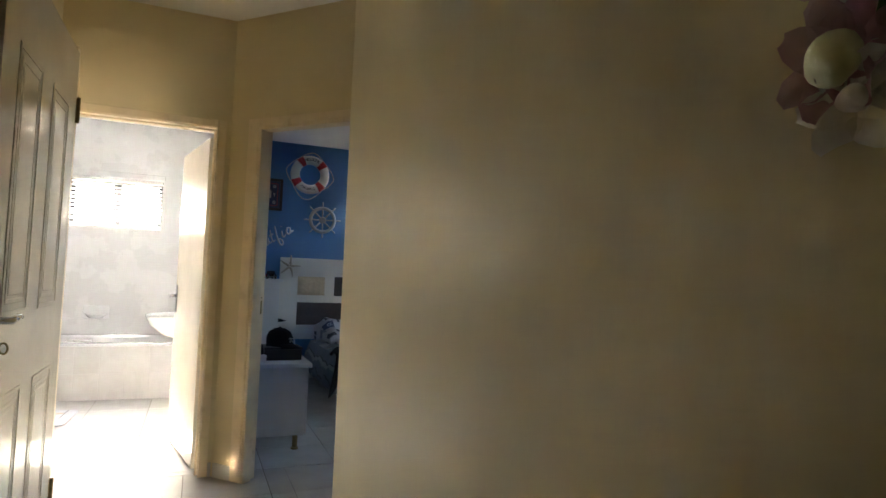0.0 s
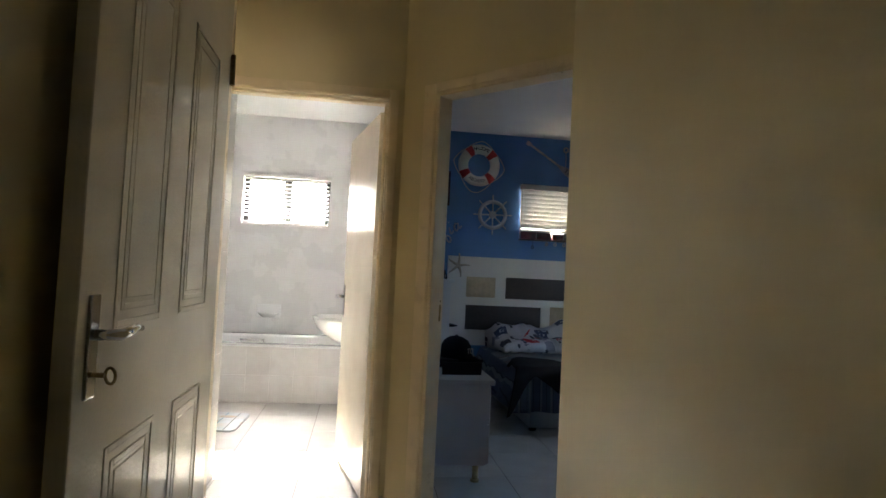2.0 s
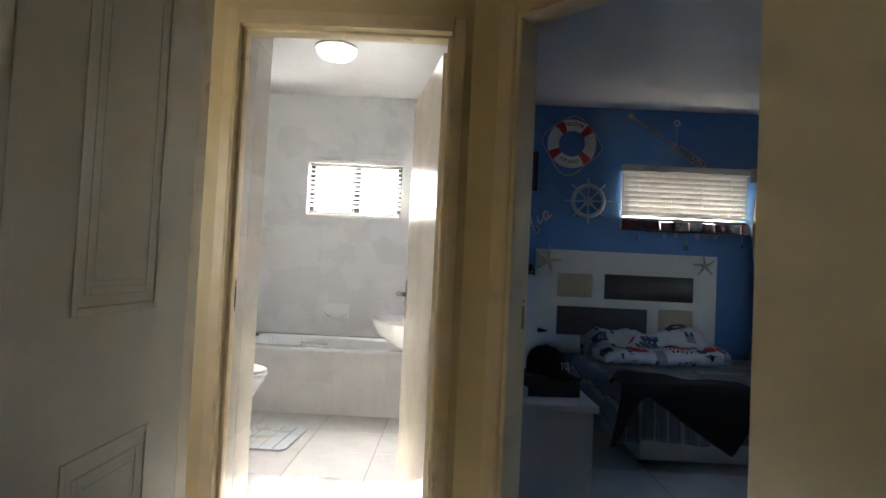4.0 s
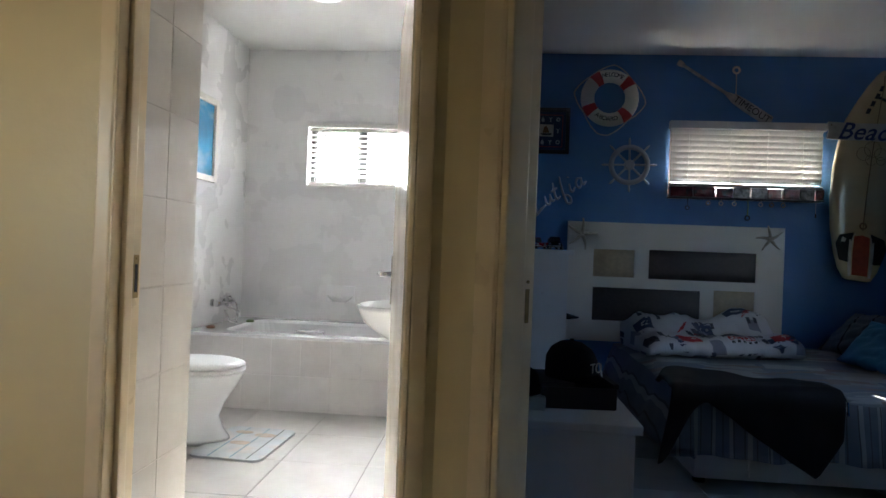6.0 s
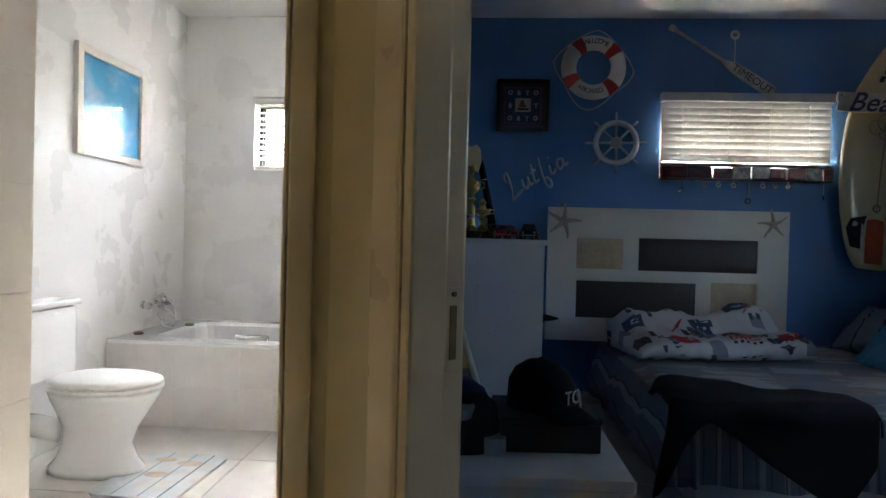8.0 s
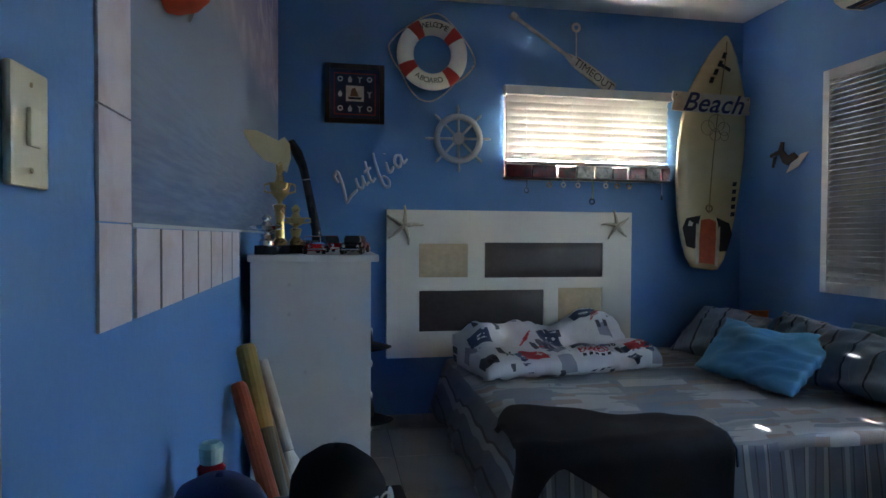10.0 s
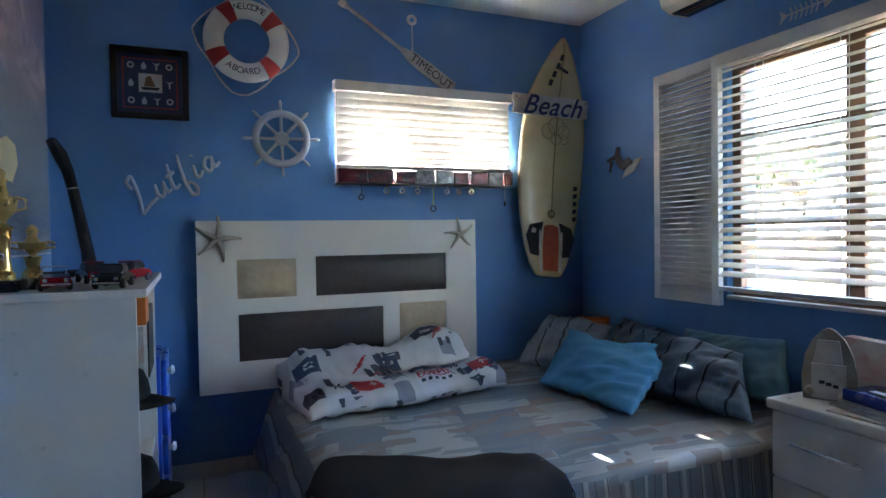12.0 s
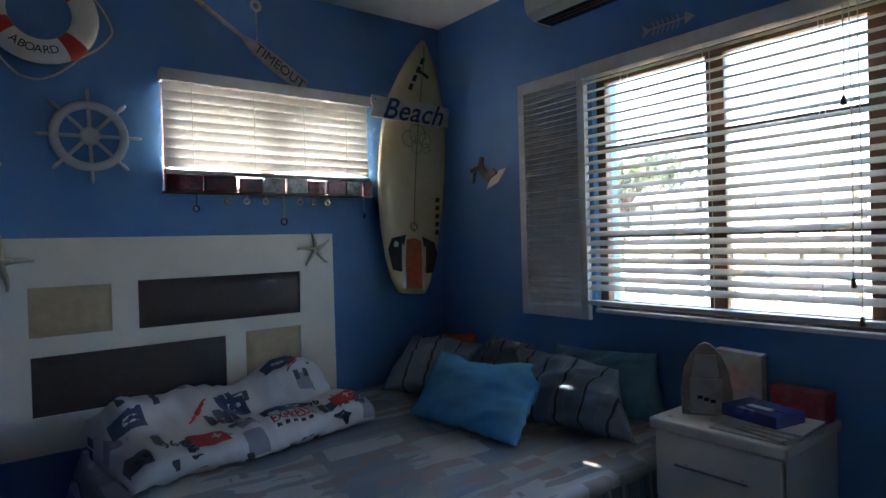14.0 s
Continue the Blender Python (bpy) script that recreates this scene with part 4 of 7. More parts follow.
box(bm, hx0, hx1, hz0, hz1, 0.003, 0.0295)
hb_panel = part("panel", bm, HEADBOARD_PAINT, headboard)
for p in pads:
    bm = bmesh.new()
    n = 10
    g = [[bm.verts.new((p[0] + (p[2] - p[0]) * i / n, p[3] + (p[1] - p[3]) * j / n,
                        0.045 + 0.026 * ((1 - abs(2 * i / n - 1) ** 7) * (1 - abs(2 * j / n - 1) ** 4)))) for i in range(n + 1)] for j in range(n + 1)]
    for j in range(n):
        for i in range(n):
            bm.faces.new((g[j][i], g[j][i + 1], g[j + 1][i + 1], g[j + 1][i]))
    part("pad", bm, p[4], headboard, "dark brown padded panel" if p[4] is PAD_DARK else "beige padded panel", True)

# pillows: four corners in order top-left, top-right, bottom-right, bottom-left, as one faces the wall
def pillow(name, label, mat, corners, thick, seed, sag=0.0, n=26):
    tl, tr, br, bl = (Vector(c) for c in corners)
    mid = (tl + tr + br + bl) / 4
    ax = (tr + br - tl - bl).normalized()
    az = ax.cross(tl + tr - bl - br).normalized()
    ay = az.cross(ax)
    m = Matrix((ax, ay, az)).transposed().to_4x4()
    m.translation = mid
    inv = m.inverted()
    tl, tr, br, bl = (inv @ c for c in (tl, tr, br, bl))
    bm = bmesh.new()
    sides = []
    for side in (1, -1):
        g = []
        for j in range(n + 1):
            row = []
            for i in range(n + 1):
                u, v = i / n, j / n
                cu_, cv_ = 2 * u - 1, 2 * v - 1
                cu_ *= 1 - 0.10 * (1 - cv_ ** 2) * abs(cu_) ** 3
                cv_ *= 1 - 0.10 * (1 - cu_ ** 2) * abs(cv_) ** 3
                u, v = (cu_ + 1) / 2, (cv_ + 1) / 2
                p = (bl * (1 - u) + br * u) * (1 - v) + (tl * (1 - u) + tr * u) * v
                f = max(0.0, (1 - abs(cu_) ** 2.2) * (1 - abs(cv_) ** 2.2)) ** 0.6
                p.z += side * thick / 2 * f
                p.y -= sag * math.exp(-((u - 0.42) / 0.2) ** 2) * v ** 2
                q = Vector((p.x * 3 + p.y * 2.2 + seed * 3.1, p.y * 9 - p.x * 5, seed))
                crease = (abs(noise.noise(q)) - 0.25) * 0.06 + abs(noise.noise(q * 2.3)) * 0.03
                p.z += side * crease * min(1.0, f * 2)
                p += noise.noise_vector(p * 9 + Vector((seed, 2, side * 0.2))) * 0.012 * (0.3 + f)
                row.append(bm.verts.new(p))
            g.append(row)
        sides.append(g)
    for k, g in enumerate(sides):
        for j in range(n):
            for i in range(n):
                q = (g[j][i], g[j][i + 1], g[j + 1][i + 1], g[j + 1][i])
                bm.faces.new(q if k == 0 else q[::-1])
    a, b = sides
    edge = [(0, i) for i in range(n)] + [(j, n) for j in range(n)] + [(n, n - i) for i in range(n)] + [(n - j, 0) for j in range(n)]
    for (j0, i0), (j1, i1) in zip(edge, edge[1:] + edge[:1]):
        bm.faces.new((a[j0][i0], b[j0][i0], b[j1][i1], a[j1][i1]))
    ob = new(name, finish(name, bm, mat, True))
    ob.matrix_world = m
    return tagged(ob, label, "pillow", "pillows piled against the wall")


pillow("pillow", "striped blue grey pillow leaning in the corner", PILLOW_STRIPE, ((3.03, 6.69, 0.765), (3.22, 6.28, 0.73), (2.98, 6.18, 0.50), (2.73, 6.62, 0.495)), 0.15, 1)
pillow("pillow", "striped blue grey pillow propped behind a cushion", PILLOW_STRIPE, ((3.33, 6.33, 0.77), (3.33, 5.98, 0.745), (3.20, 5.92, 0.52), (3.2, 6.36, 0.52)), 0.13, 2)
pillow("pillow", "faded teal pillow leaning against the wall", TEAL, ((3.30, 5.80, 0.78), (3.33, 5.25, 0.80), (3.26, 5.16, 0.51), (3.20, 5.82, 0.50)), 0.15, 3)
pillow("pillow", "striped blue grey pillow leaning on a teal pillow", PILLOW_STRIPE, ((3.12, 5.93, 0.78), (3.20, 5.36, 0.73), (2.99, 5.13, 0.505), (2.92, 5.66, 0.505)), 0.18, 4)
pillow("cushion", "plain turquoise cushion slumped on the other pillows", TURQ, ((2.82, 6.16, 0.765), (3.12, 5.66, 0.70), (2.63, 5.43, 0.505), (2.58, 6.10, 0.505)), 0.12, 5, sag=0.06)
pillow("cushion", "orange cushion showing behind the pillows", ORANGE, ((3.36, 6.83, 0.72), (3.36, 6.50, 0.755), (3.30, 6.46, 0.5), (3.30, 6.80, 0.5)), 0.08, 7)


# ---- things on the wall behind the bed ----
def hung(x, z, d=0.0):
    f = (3.515 - d) / 3.515
    return on_headboard_wall(0.72 + (x - 0.72) * f, 1.2 + (z - 1.2) * f, 0.0)


# lifebuoy
buoy = thing("lifebuoy", "white lifebuoy with red bands and rope on the wall", "lifebuoy", hung(1.222, 2.37, 0.03))
part("ring", ring(0.172, 0.053, pose(0, 0, 0.032), 64, 16, 0.6), BUOY_WHITE, buoy, smooth=True)
for a in (41, 125, 211, 311):
    part("band", ring(0.172, 0.0545, pose(0, 0, 0.032), 8, 16, 0.6, radians(a - 11), radians(a + 11)), BUOY_RED, buoy, "red cloth band", True)


def arc_words(words, radius, start, step, size, parent, mat, below=False):
    for k, ch in enumerate(words):
        a = radians(start + step * k)
        spin = math.degrees(a) + (90 if below else -90)
        lettering("letter", ch, size, pose(radius * math.cos(a), radius * math.sin(a), 0.0645, 0, 0, spin), mat, parent, 0, 0.0006)


arc_words("WELCOME", 0.175, 110, -8.2, 0.048, buoy, INK)
arc_words("ABOARD", 0.172, 236, 10.0, 0.048, buoy, INK, True)
rope = []
for k in range(65):
    a = 2 * math.pi * k / 64
    bands = [radians(q) for q in (41, 125, 211, 311)]
    near = min(abs((a - q + math.pi) % (2 * math.pi) - math.pi) for q in bands)
    rope.append((math.cos(a) * (0.226 + 0.055 * min(1, near / 0.75) ** 1.4), math.sin(a) * (0.226 + 0.055 * min(1, near / 0.75) ** 1.4) - 0.012 * min(1, near / 0.75), 0.02))
part("rope", pipe(rope, 0.005, 6), ROPE, buoy, "white cotton rope", True)

# ship's wheel
wheel = thing("ship_wheel", "pale grey wooden ship's wheel hung on the wall", "ship wheel", hung(1.397, 1.845, 0.02))
part("rim", ring(0.140, 0.02, pose(0, 0, 0.014), 48, 8, 0.8), PALE_BLUE_GREY, wheel, smooth=True)
part("hub", lathe([(0, 0), (0.04, 0), (0.04, 0.024), (0.032, 0.03), (0, 0.03)], 24), PALE_BLUE_GREY, wheel)
for k in range(8):
    a = k * math.pi / 4 + 0.02
    c, s_ = math.cos(a), math.sin(a)
    bm = pipe([(r * c, r * s_, 0.014) for r in (0.03, 0.125, 0.158, 0.172, 0.19, 0.214)], [0.0085, 0.0085, 0.008, 0.007, 0.010, 0.005], 8)
    part("spoke", bm, PALE_BLUE_GREY, wheel, smooth=True)

# name in script letters
name_sign = thing("wall_lettering", "silver grey script letters cut from wood, set on the wall", "wall letters", hung(0.855, 1.55, 0.008))
STROKES = {"L": (((-0.55, 1.1), (-0.42, 1.12), (-0.46, 0.75), (-0.56, 0.3), (-0.74, -0.2)), ((-0.74, -0.2), (-0.4, -0.02), (-0.05, 0.08)), ((-0.44, 1.1), (-0.62, 1.0), (-0.6, 0.7))),
           "u": (((0.1, 0.52), (0.02, 0.15), (0.16, 0.05), (0.36, 0.42)), ((0.38, 0.5), (0.32, 0.12), (0.5, 0.12))),
           "t": (((0.78, 0.95), (0.6, 0.3), (0.62, 0.08), (0.82, 0.14)), ((0.5, 0.56), (0.86, 0.62))),
           "f": (((1.24, 1.08), (1.12, 0.7), (1.0, 0.1), (0.98, -0.34), (1.14, -0.42), (1.24, -0.2), (1.16, 0.02), (1.02, 0.04)),),
           "i": (((1.52, 0.5), (1.42, 0.14), (1.52, 0.06), (1.7, 0.2)), ((1.62, 0.82), (1.64, 0.85))),
           "a": (((2.16, 0.46), (2.0, 0.54), (1.82, 0.3), (1.86, 0.08), (2.02, 0.14), (2.2, 0.5)), ((2.2, 0.52), (2.12, 0.14), (2.36, 0.2)))}
lm = pose(-0.085, -0.05, 0.004, 0, 0, 30) @ Matrix.Diagonal((1, 1, 0.45, 1))
for ch, strokes in STROKES.items():
    for pts in strokes:
        cur = [Vector((p[0] * 0.152, p[1] * 0.15, 0.008)) for p in pts]
        fine = [cur[0]]
        for k in range(len(cur) - 1):
            p0, p1, p2, p3 = cur[max(0, k - 1)], cur[k], cur[k + 1], cur[min(len(cur) - 1, k + 2)]
            for s_ in (0.25, 0.5, 0.75, 1.0):
                fine.append(0.5 * (2 * p1 + (p2 - p0) * s_ + (2 * p0 - 5 * p1 + 4 * p2 - p3) * s_ ** 2 + (3 * p1 - p0 - 3 * p2 + p3) * s_ ** 3))
        cnt = len(fine)
        bm = pipe([lm @ p for p in fine], [0.0102 - 0.0042 * abs(2 * k / (cnt - 1) - 1) ** 2 for k in range(cnt)], 8)
        part("letter_stroke", bm, LETTER_GREY, name_sign, smooth=True)
# framed picture
pic = thing("picture_frame", "dark framed collage of small nautical prints with a red inner line", "picture", hung(0.737, 2.10, 0.02))
pw = 0.182
for x0, x1, y0, y1 in ((-pw, -pw + 0.03, -pw, pw), (pw - 0.03, pw, -pw, pw), (-pw + 0.03, pw - 0.03, pw - 0.03, pw), (-pw + 0.03, pw - 0.03, -pw, -pw + 0.03)):
    part("frame", box(bmesh.new(), x0, x1, y0, y1, 0, 0.03, 0.004), BOX_DARK, pic)
part("mount", box(bmesh.new(), -pw + 0.03, pw - 0.03, -pw + 0.03, pw - 0.03, 0.0, 0.012), NAVY_MAT, pic)
iw = 0.128
for x0, x1, y0, y1 in ((-iw, -iw + 0.005, -iw, iw), (iw - 0.005, iw, -iw, iw), (-iw, iw, iw - 0.005, iw), (-iw, iw, -iw, -iw + 0.005)):
    part("mount_line", box(bmesh.new(), x0, x1, y0, y1, 0.0125, 0.0145), RED_LINE, pic, "thin red line")
part("print", box(bmesh.new(), -0.055, 0.055, -0.045, 0.05, 0.0125, 0.016), PAPER, pic, "small pale print of a sailing ship")
part("ship_print", plate([(-0.045, -0.02), (0.045, -0.02), (0.035, -0.034), (-0.035, -0.034)], 0.001, pose(0, 0, 0.0162)), INK, pic)
part("ship_print", plate([(-0.03, -0.016), (0.025, -0.016), (0.0, 0.04), (-0.02, 0.03)], 0.001, pose(0, 0, 0.0162)), TUBE_BROWN, pic)
for k, (cx, cy) in enumerate(((-0.09, 0.09), (-0.03, 0.09), (0.03, 0.09), (0.09, 0.09), (-0.09, 0.0), (0.09, 0.0), (-0.09, -0.09), (-0.03, -0.09), (0.03, -0.09), (0.09, -0.09))):
    if k % 3 == 0:
        bm = ring(0.013, 0.004, pose(cx, cy, 0.0165), 16, 6, 0.4)
    elif k % 3 == 1:
        bm = plate([(-0.009, -0.018), (0.009, -0.018), (0.013, 0.0), (0.0, 0.022), (-0.013, 0.0)], 0.002, pose(cx, cy, 0.0125))
    else:
        bm = plate([(-0.004, -0.02), (0.004, -0.02), (0.004, 0.004), (0.018, 0.018), (0.0, 0.012), (-0.018, 0.018), (-0.004, 0.004)], 0.002, pose(cx, cy, 0.0125))
    part("motif", bm, PALE_BLUE_GREY, pic)

# oar with a hanging ring
oar = thing("oar", "weathered grey wooden oar hung aslant on the wall", "oar", hung(1.76, 2.655, 0.02) @ pose(0, 0, 0.012, 0, 0, -32.6))
part("shaft", pipe([(0, 0, 0), (0.03, 0, 0), (0.035, 0, 0), (0.2, 0, 0), (0.42, 0, 0), (0.47, 0, 0)], [0.02, 0.02, 0.012, 0.012, 0.012, 0.016], 10), GREY_WOOD, oar, smooth=True)
part("grip", lathe([(0, 0), (0.02, 0.0), (0.024, 0.02), (0.02, 0.04), (0, 0.04)], 14, pose(-0.02, 0, 0, 0, 90, 0)), SIGN_WHITE, oar, "white painted grip")
part("blade", plate([(0.43, -0.013), (0.5, -0.035), (0.60, -0.042), (0.82, -0.042), (0.83, 0.0), (0.82, 0.042), (0.60, 0.042), (0.5, 0.035), (0.43, 0.013)], 0.014, pose(0, 0, -0.007)), GREY_WOOD, oar)
lettering("lettering", "TIMEOUT", 0.075, pose(0.655, 0, 0.0075), INK, oar, 0, 0.0006)
hook = thing("rope_hook", "white ring and cord hanging above the oar", "hook", hung(2.186, 2.604, 0.01))
part("ring", ring(0.024, 0.009, pose(0, 0, 0.012), 24, 8), SIGN_WHITE, hook, smooth=True)
part("cord", pipe([(0, -0.025, 0.012), (0.002, -0.1, 0.014), (0.0, -0.2, 0.016)], 0.004, 6), ROPE, hook)

# surfboard
sb = hung(3.183, 1.805, 0.05)
board = thing("surfboard", "yellowed surfboard with a red and black tail pad", "surfboard", sb @ pose(0, 0, 0.05, -1.5, 0, -6.2))
stations = ((-0.80, 0.065), (-0.79, 0.10), (-0.72, 0.145), (-0.60, 0.185), (-0.42, 0.222), (-0.2, 0.248), (0.0, 0.256), (0.2, 0.248), (0.4, 0.215), (0.55, 0.155), (0.67, 0.097), (0.75, 0.049), (0.785, 0.023), (0.80, 0.003))
bm = bmesh.new()
rows = []
prof = [(-1.0, 0.0), (-0.93, 0.55), (-0.7, 0.86), (-0.35, 0.97), (0.0, 1.0), (0.35, 0.97), (0.7, 0.86), (0.93, 0.55), (1.0, 0.0), (0.93, -0.55), (0.6, -0.85), (0.0, -0.95), (-0.6, -0.85), (-0.93, -0.55)]
for y, w in stations:
    th = 0.03 * min(1, w / 0.1)
    rock = 0.05 * (y / 0.8) ** 2
    rows.append([bm.verts.new((px * w, y, rock + pz * th)) for px, pz in prof])
for a, b in zip(rows, rows[1:]):
    for k in range(len(prof)):
        bm.faces.new((a[k], a[(k + 1) % len(prof)], b[(k + 1) % len(prof)], b[k]))
bm.faces.new(rows[0])
bm.faces.new(rows[-1])
part("deck", bm, BOARD_CREAM, board, smooth=True)


def deck_z(y, x=0.0):
    w = np.interp(y, [s_[0] for s_ in stations], [s_[1] for s_ in stations])
    return 0.05 * (y / 0.8) ** 2 + 0.0305 * min(1, w / 0.1) * (1 - 0.14 * (min(1, abs(x) / max(w, 0.01)) / 0.7) ** 2)


def decal(name, outline, mat, label="", lift=0.002):
    bm = bmesh.new()
    vs = [bm.verts.new((x, y, deck_z(y, x) + lift)) for x, y in outline]
    f = bm.faces.new(vs)
    r = bmesh.ops.extrude_face_region(bm, geom=[f])
    bmesh.ops.translate(bm, verts=[v for v in r["geom"] if isinstance(v, bmesh.types.BMVert)], vec=(0, 0, 0.003))
    bmesh.ops.triangulate(bm, faces=bm.faces)
    return part(name, bm, mat, board, label)


for k in range(12):
    y0 = -0.42 + k * 0.098
    decal("stringer", [(-0.003, y0), (0.003, y0), (0.003, y0 + 0.098), (-0.003, y0 + 0.098)], BOARD_LINE)
decal("tail_pad", [(-0.055, -0.76), (0.055, -0.76), (0.06, -0.6), (0.055, -0.47), (0.0, -0.455), (-0.055, -0.47), (-0.06, -0.6)], PAD_RED, "faded red tail pad")
decal("tail_pad", [(-0.085, -0.67), (-0.085, -0.55), (-0.06, -0.44), (-0.16, -0.47), (-0.185, -0.54), (-0.15, -0.66)], PAD_BLACK, "black tail pad wing")
decal("tail_pad", [(0.085, -0.67), (0.15, -0.66), (0.185, -0.54), (0.16, -0.47), (0.06, -0.44), (0.085, -0.55)], PAD_BLACK, "black tail pad wing")
decal("tail_pad_edge", [(-0.08, -0.77), (-0.062, -0.77), (-0.07, -0.6), (-0.062, -0.47), (-0.045, -0.44), (-0.09, -0.5), (-0.09, -0.66)], SIGN_WHITE)
decal("tail_pad_edge", [(0.062, -0.77), (0.08, -0.77), (0.09, -0.66), (0.09, -0.5), (0.045, -0.44), (0.062, -0.47), (0.07, -0.6)], SIGN_WHITE)
part("plug", ring(0.022, 0.006, pose(0, -0.385, deck_z(-0.385) + 0.002), 20, 6), BOARD_LINE, board, "brown leash plug")
for k in range(4):
    decal("printed_mark", [(-0.095 + 0.022 * k, 0.46 + 0.058 * k), (-0.068 + 0.022 * k, 0.46 + 0.058 * k), (-0.058 + 0.022 * k, 0.5 + 0.058 * k), (-0.085 + 0.022 * k, 0.5 + 0.058 * k)], INK)
for k in range(5):
    decal("printed_mark", [(0.165, -0.42 + 0.052 * k), (0.195, -0.415 + 0.052 * k), (0.198, -0.385 + 0.052 * k), (0.168, -0.39 + 0.052 * k)], INK)
decal("printed_mark", [(-0.03, 0.58), (0.045, 0.555), (0.05, 0.575), (-0.025, 0.6)], INK)
for cx, cy, rr in ((-0.06, 0.16, 0.05), (0.0, 0.2, 0.06), (0.06, 0.17, 0.045), (0.07, 0.12, 0.03), (0.0, 0.12, 0.04)):
    bm = ring(rr, 0.002, pose(cx, cy, deck_z(cy, cx) + 0.001), 24, 5)
    part("drawn_mark", bm, BOARD_LINE, board, "faint drawn outline")
decal("sticker", [(-0.15, -0.52), (-0.12, -0.52), (-0.115, -0.495), (-0.14, -0.485)], SIGN_WHITE, "small white sticker", 0.006)
beach = thing("wall_sign", "whitewashed wooden sign with blue script lettering, hung over the surfboard", "sign", hung(3.196, 2.152, 0.125) @ pose(0, 0, 0.105, 0, 0, -1.5))
bm = bmesh.new()
sgn = [(-0.29, -0.06), (-0.2, -0.066), (0.0, -0.062), (0.2, -0.067), (0.285, -0.058), (0.275, -0.02), (0.285, 0.02), (0.28, 0.06), (0.1, 0.066), (-0.1, 0.061), (-0.285, 0.065), (-0.292, 0.025), (-0.28, 0.0)]
part("board", plate(sgn, 0.016), SIGN_WHITE, beach)
lettering("lettering", "Beach", 0.178, pose(0, -0.005, 0.0165), NAVY_INK, beach, 0.42, 0.001, bold=0.002, spacing=1.05)
for x in (-0.265, 0.265):
    part("nail", lathe([(0, 0), (0.006, 0), (0.006, 0.002), (0, 0.003)], 10, pose(x, 0.04, 0.016)), DULL_METAL, beach)


def starfish(x, z, size, turn):
    """A five-armed starfish with tapering, slightly bent arms."""
    ob_bm = bmesh.new()
    for k in range(5):
        a = radians(turn + 72 * k)
        bend = random.uniform(-0.25, 0.25)
        pts, rad = [], []
        for j in range(7):
            r = size * j / 6
            aa = a + bend * (j / 6) ** 2
            pts.append((r * math.cos(aa), r * math.sin(aa), 0.007 + 0.004 * math.sin(j)))
            rad.append(size * (0.16 - 0.115 * (j / 6) ** 0.8))
        merge(ob_bm, pipe(pts, rad, 8))
    bmesh.ops.transform(ob_bm, matrix=on_headboard_wall(*hb(x, z, 0.06), 0.057), verts=ob_bm.verts)
    solid("starfish", ob_bm, STARFISH, "dried starfish fixed to the headboard corner", "starfish", group="starfish on the headboard", smooth=True)


starfish(1.045, 1.285, 0.125, 8)
starfish(2.488, 1.295, 0.105, 22)

# sill display: wrapped toy boxes and key rings
x0 = 1.70
for k, (wdt, gap) in enumerate(((0.17, 0.003), (0.16, 0.016), (0.122, 0.003), (0.12, 0.014), (0.115, 0.003), (0.10, 0.014), (0.121, 0.003), (0.106, 0.010), (0.06, 0.0))):
    mat = (FOIL, FOIL, FOIL, FOIL_CLEAR, FOIL_CLEAR, FOIL, FOIL, FOIL_CLEAR, FOIL)[k]
    bm = cuboid(x0, x0 + wdt, 6.80, 6.862, 1.601, 1.682 - (0.006 if k in (2, 5) else 0.0), 0.006)
    bmesh.ops.subdivide_edges(bm, edges=bm.edges, cuts=2, use_grid_fill=True)
    cloth_noise(bm, 0.004, 18, k)
    solid("toy_box", bm, mat, "small crumpled shiny wrapped box on the window ledge" if mat is FOIL_CLEAR else "small red and black shiny wrapped box on the window ledge", "box", group="boxes on the window ledge")
    x0 += wdt + gap
solid("ledge", cuboid(1.69, 2.84, 6.80, 6.868, 1.589, 1.601, 0.003), BOX_DARK, "narrow dark ledge below the high window", "ledge", "structure")
for k, (x, drop, mat) in enumerate(((1.83, 0.06, INK), (1.985, 0.02, DULL_METAL), (2.08, 0.02, SIGN_WHITE), (2.18, 0.02, SIGN_WHITE), (2.28, 0.125, YELLOW_GREEN), (2.375, 0.02, SIGN_WHITE), (2.455, 0.02, DULL_METAL), (2.54, 0.02, GOLD))):
    e = thing("key_ring", "key ring hanging from the window ledge" if mat is not YELLOW_GREEN else "medal on a lime cord hanging from the window ledge", "key ring", on_headboard_wall(x, 1.589, 0.02), "key rings under the window")
    part("cord", pipe([(0, 0, 0.05), (0.003, -drop / 2, 0.052), (0, -drop, 0.05)], 0.003, 6), mat, e)
    part("ring", ring(0.014 if drop < 0.1 else 0.017, 0.0045, pose(0, -drop - 0.014, 0.05), 18, 7), INK if mat in (INK, YELLOW_GREEN) else mat, e, smooth=True)
e = thing("blind_pull", "thin blind cord with a weighted pull", "blind cord", on_headboard_wall(2.80, 1.66, 0.0))
part("cord", pipe([(0, 0, 0.03), (0, -0.16, 0.03)], 0.0016, 5), BLIND, e)
part("weight", lathe([(0, -0.02), (0.007, -0.018), (0.004, 0.012), (0, 0.014)], 10, pose(0, -0.17, 0.03, -90, 0, 0)), INK, e)


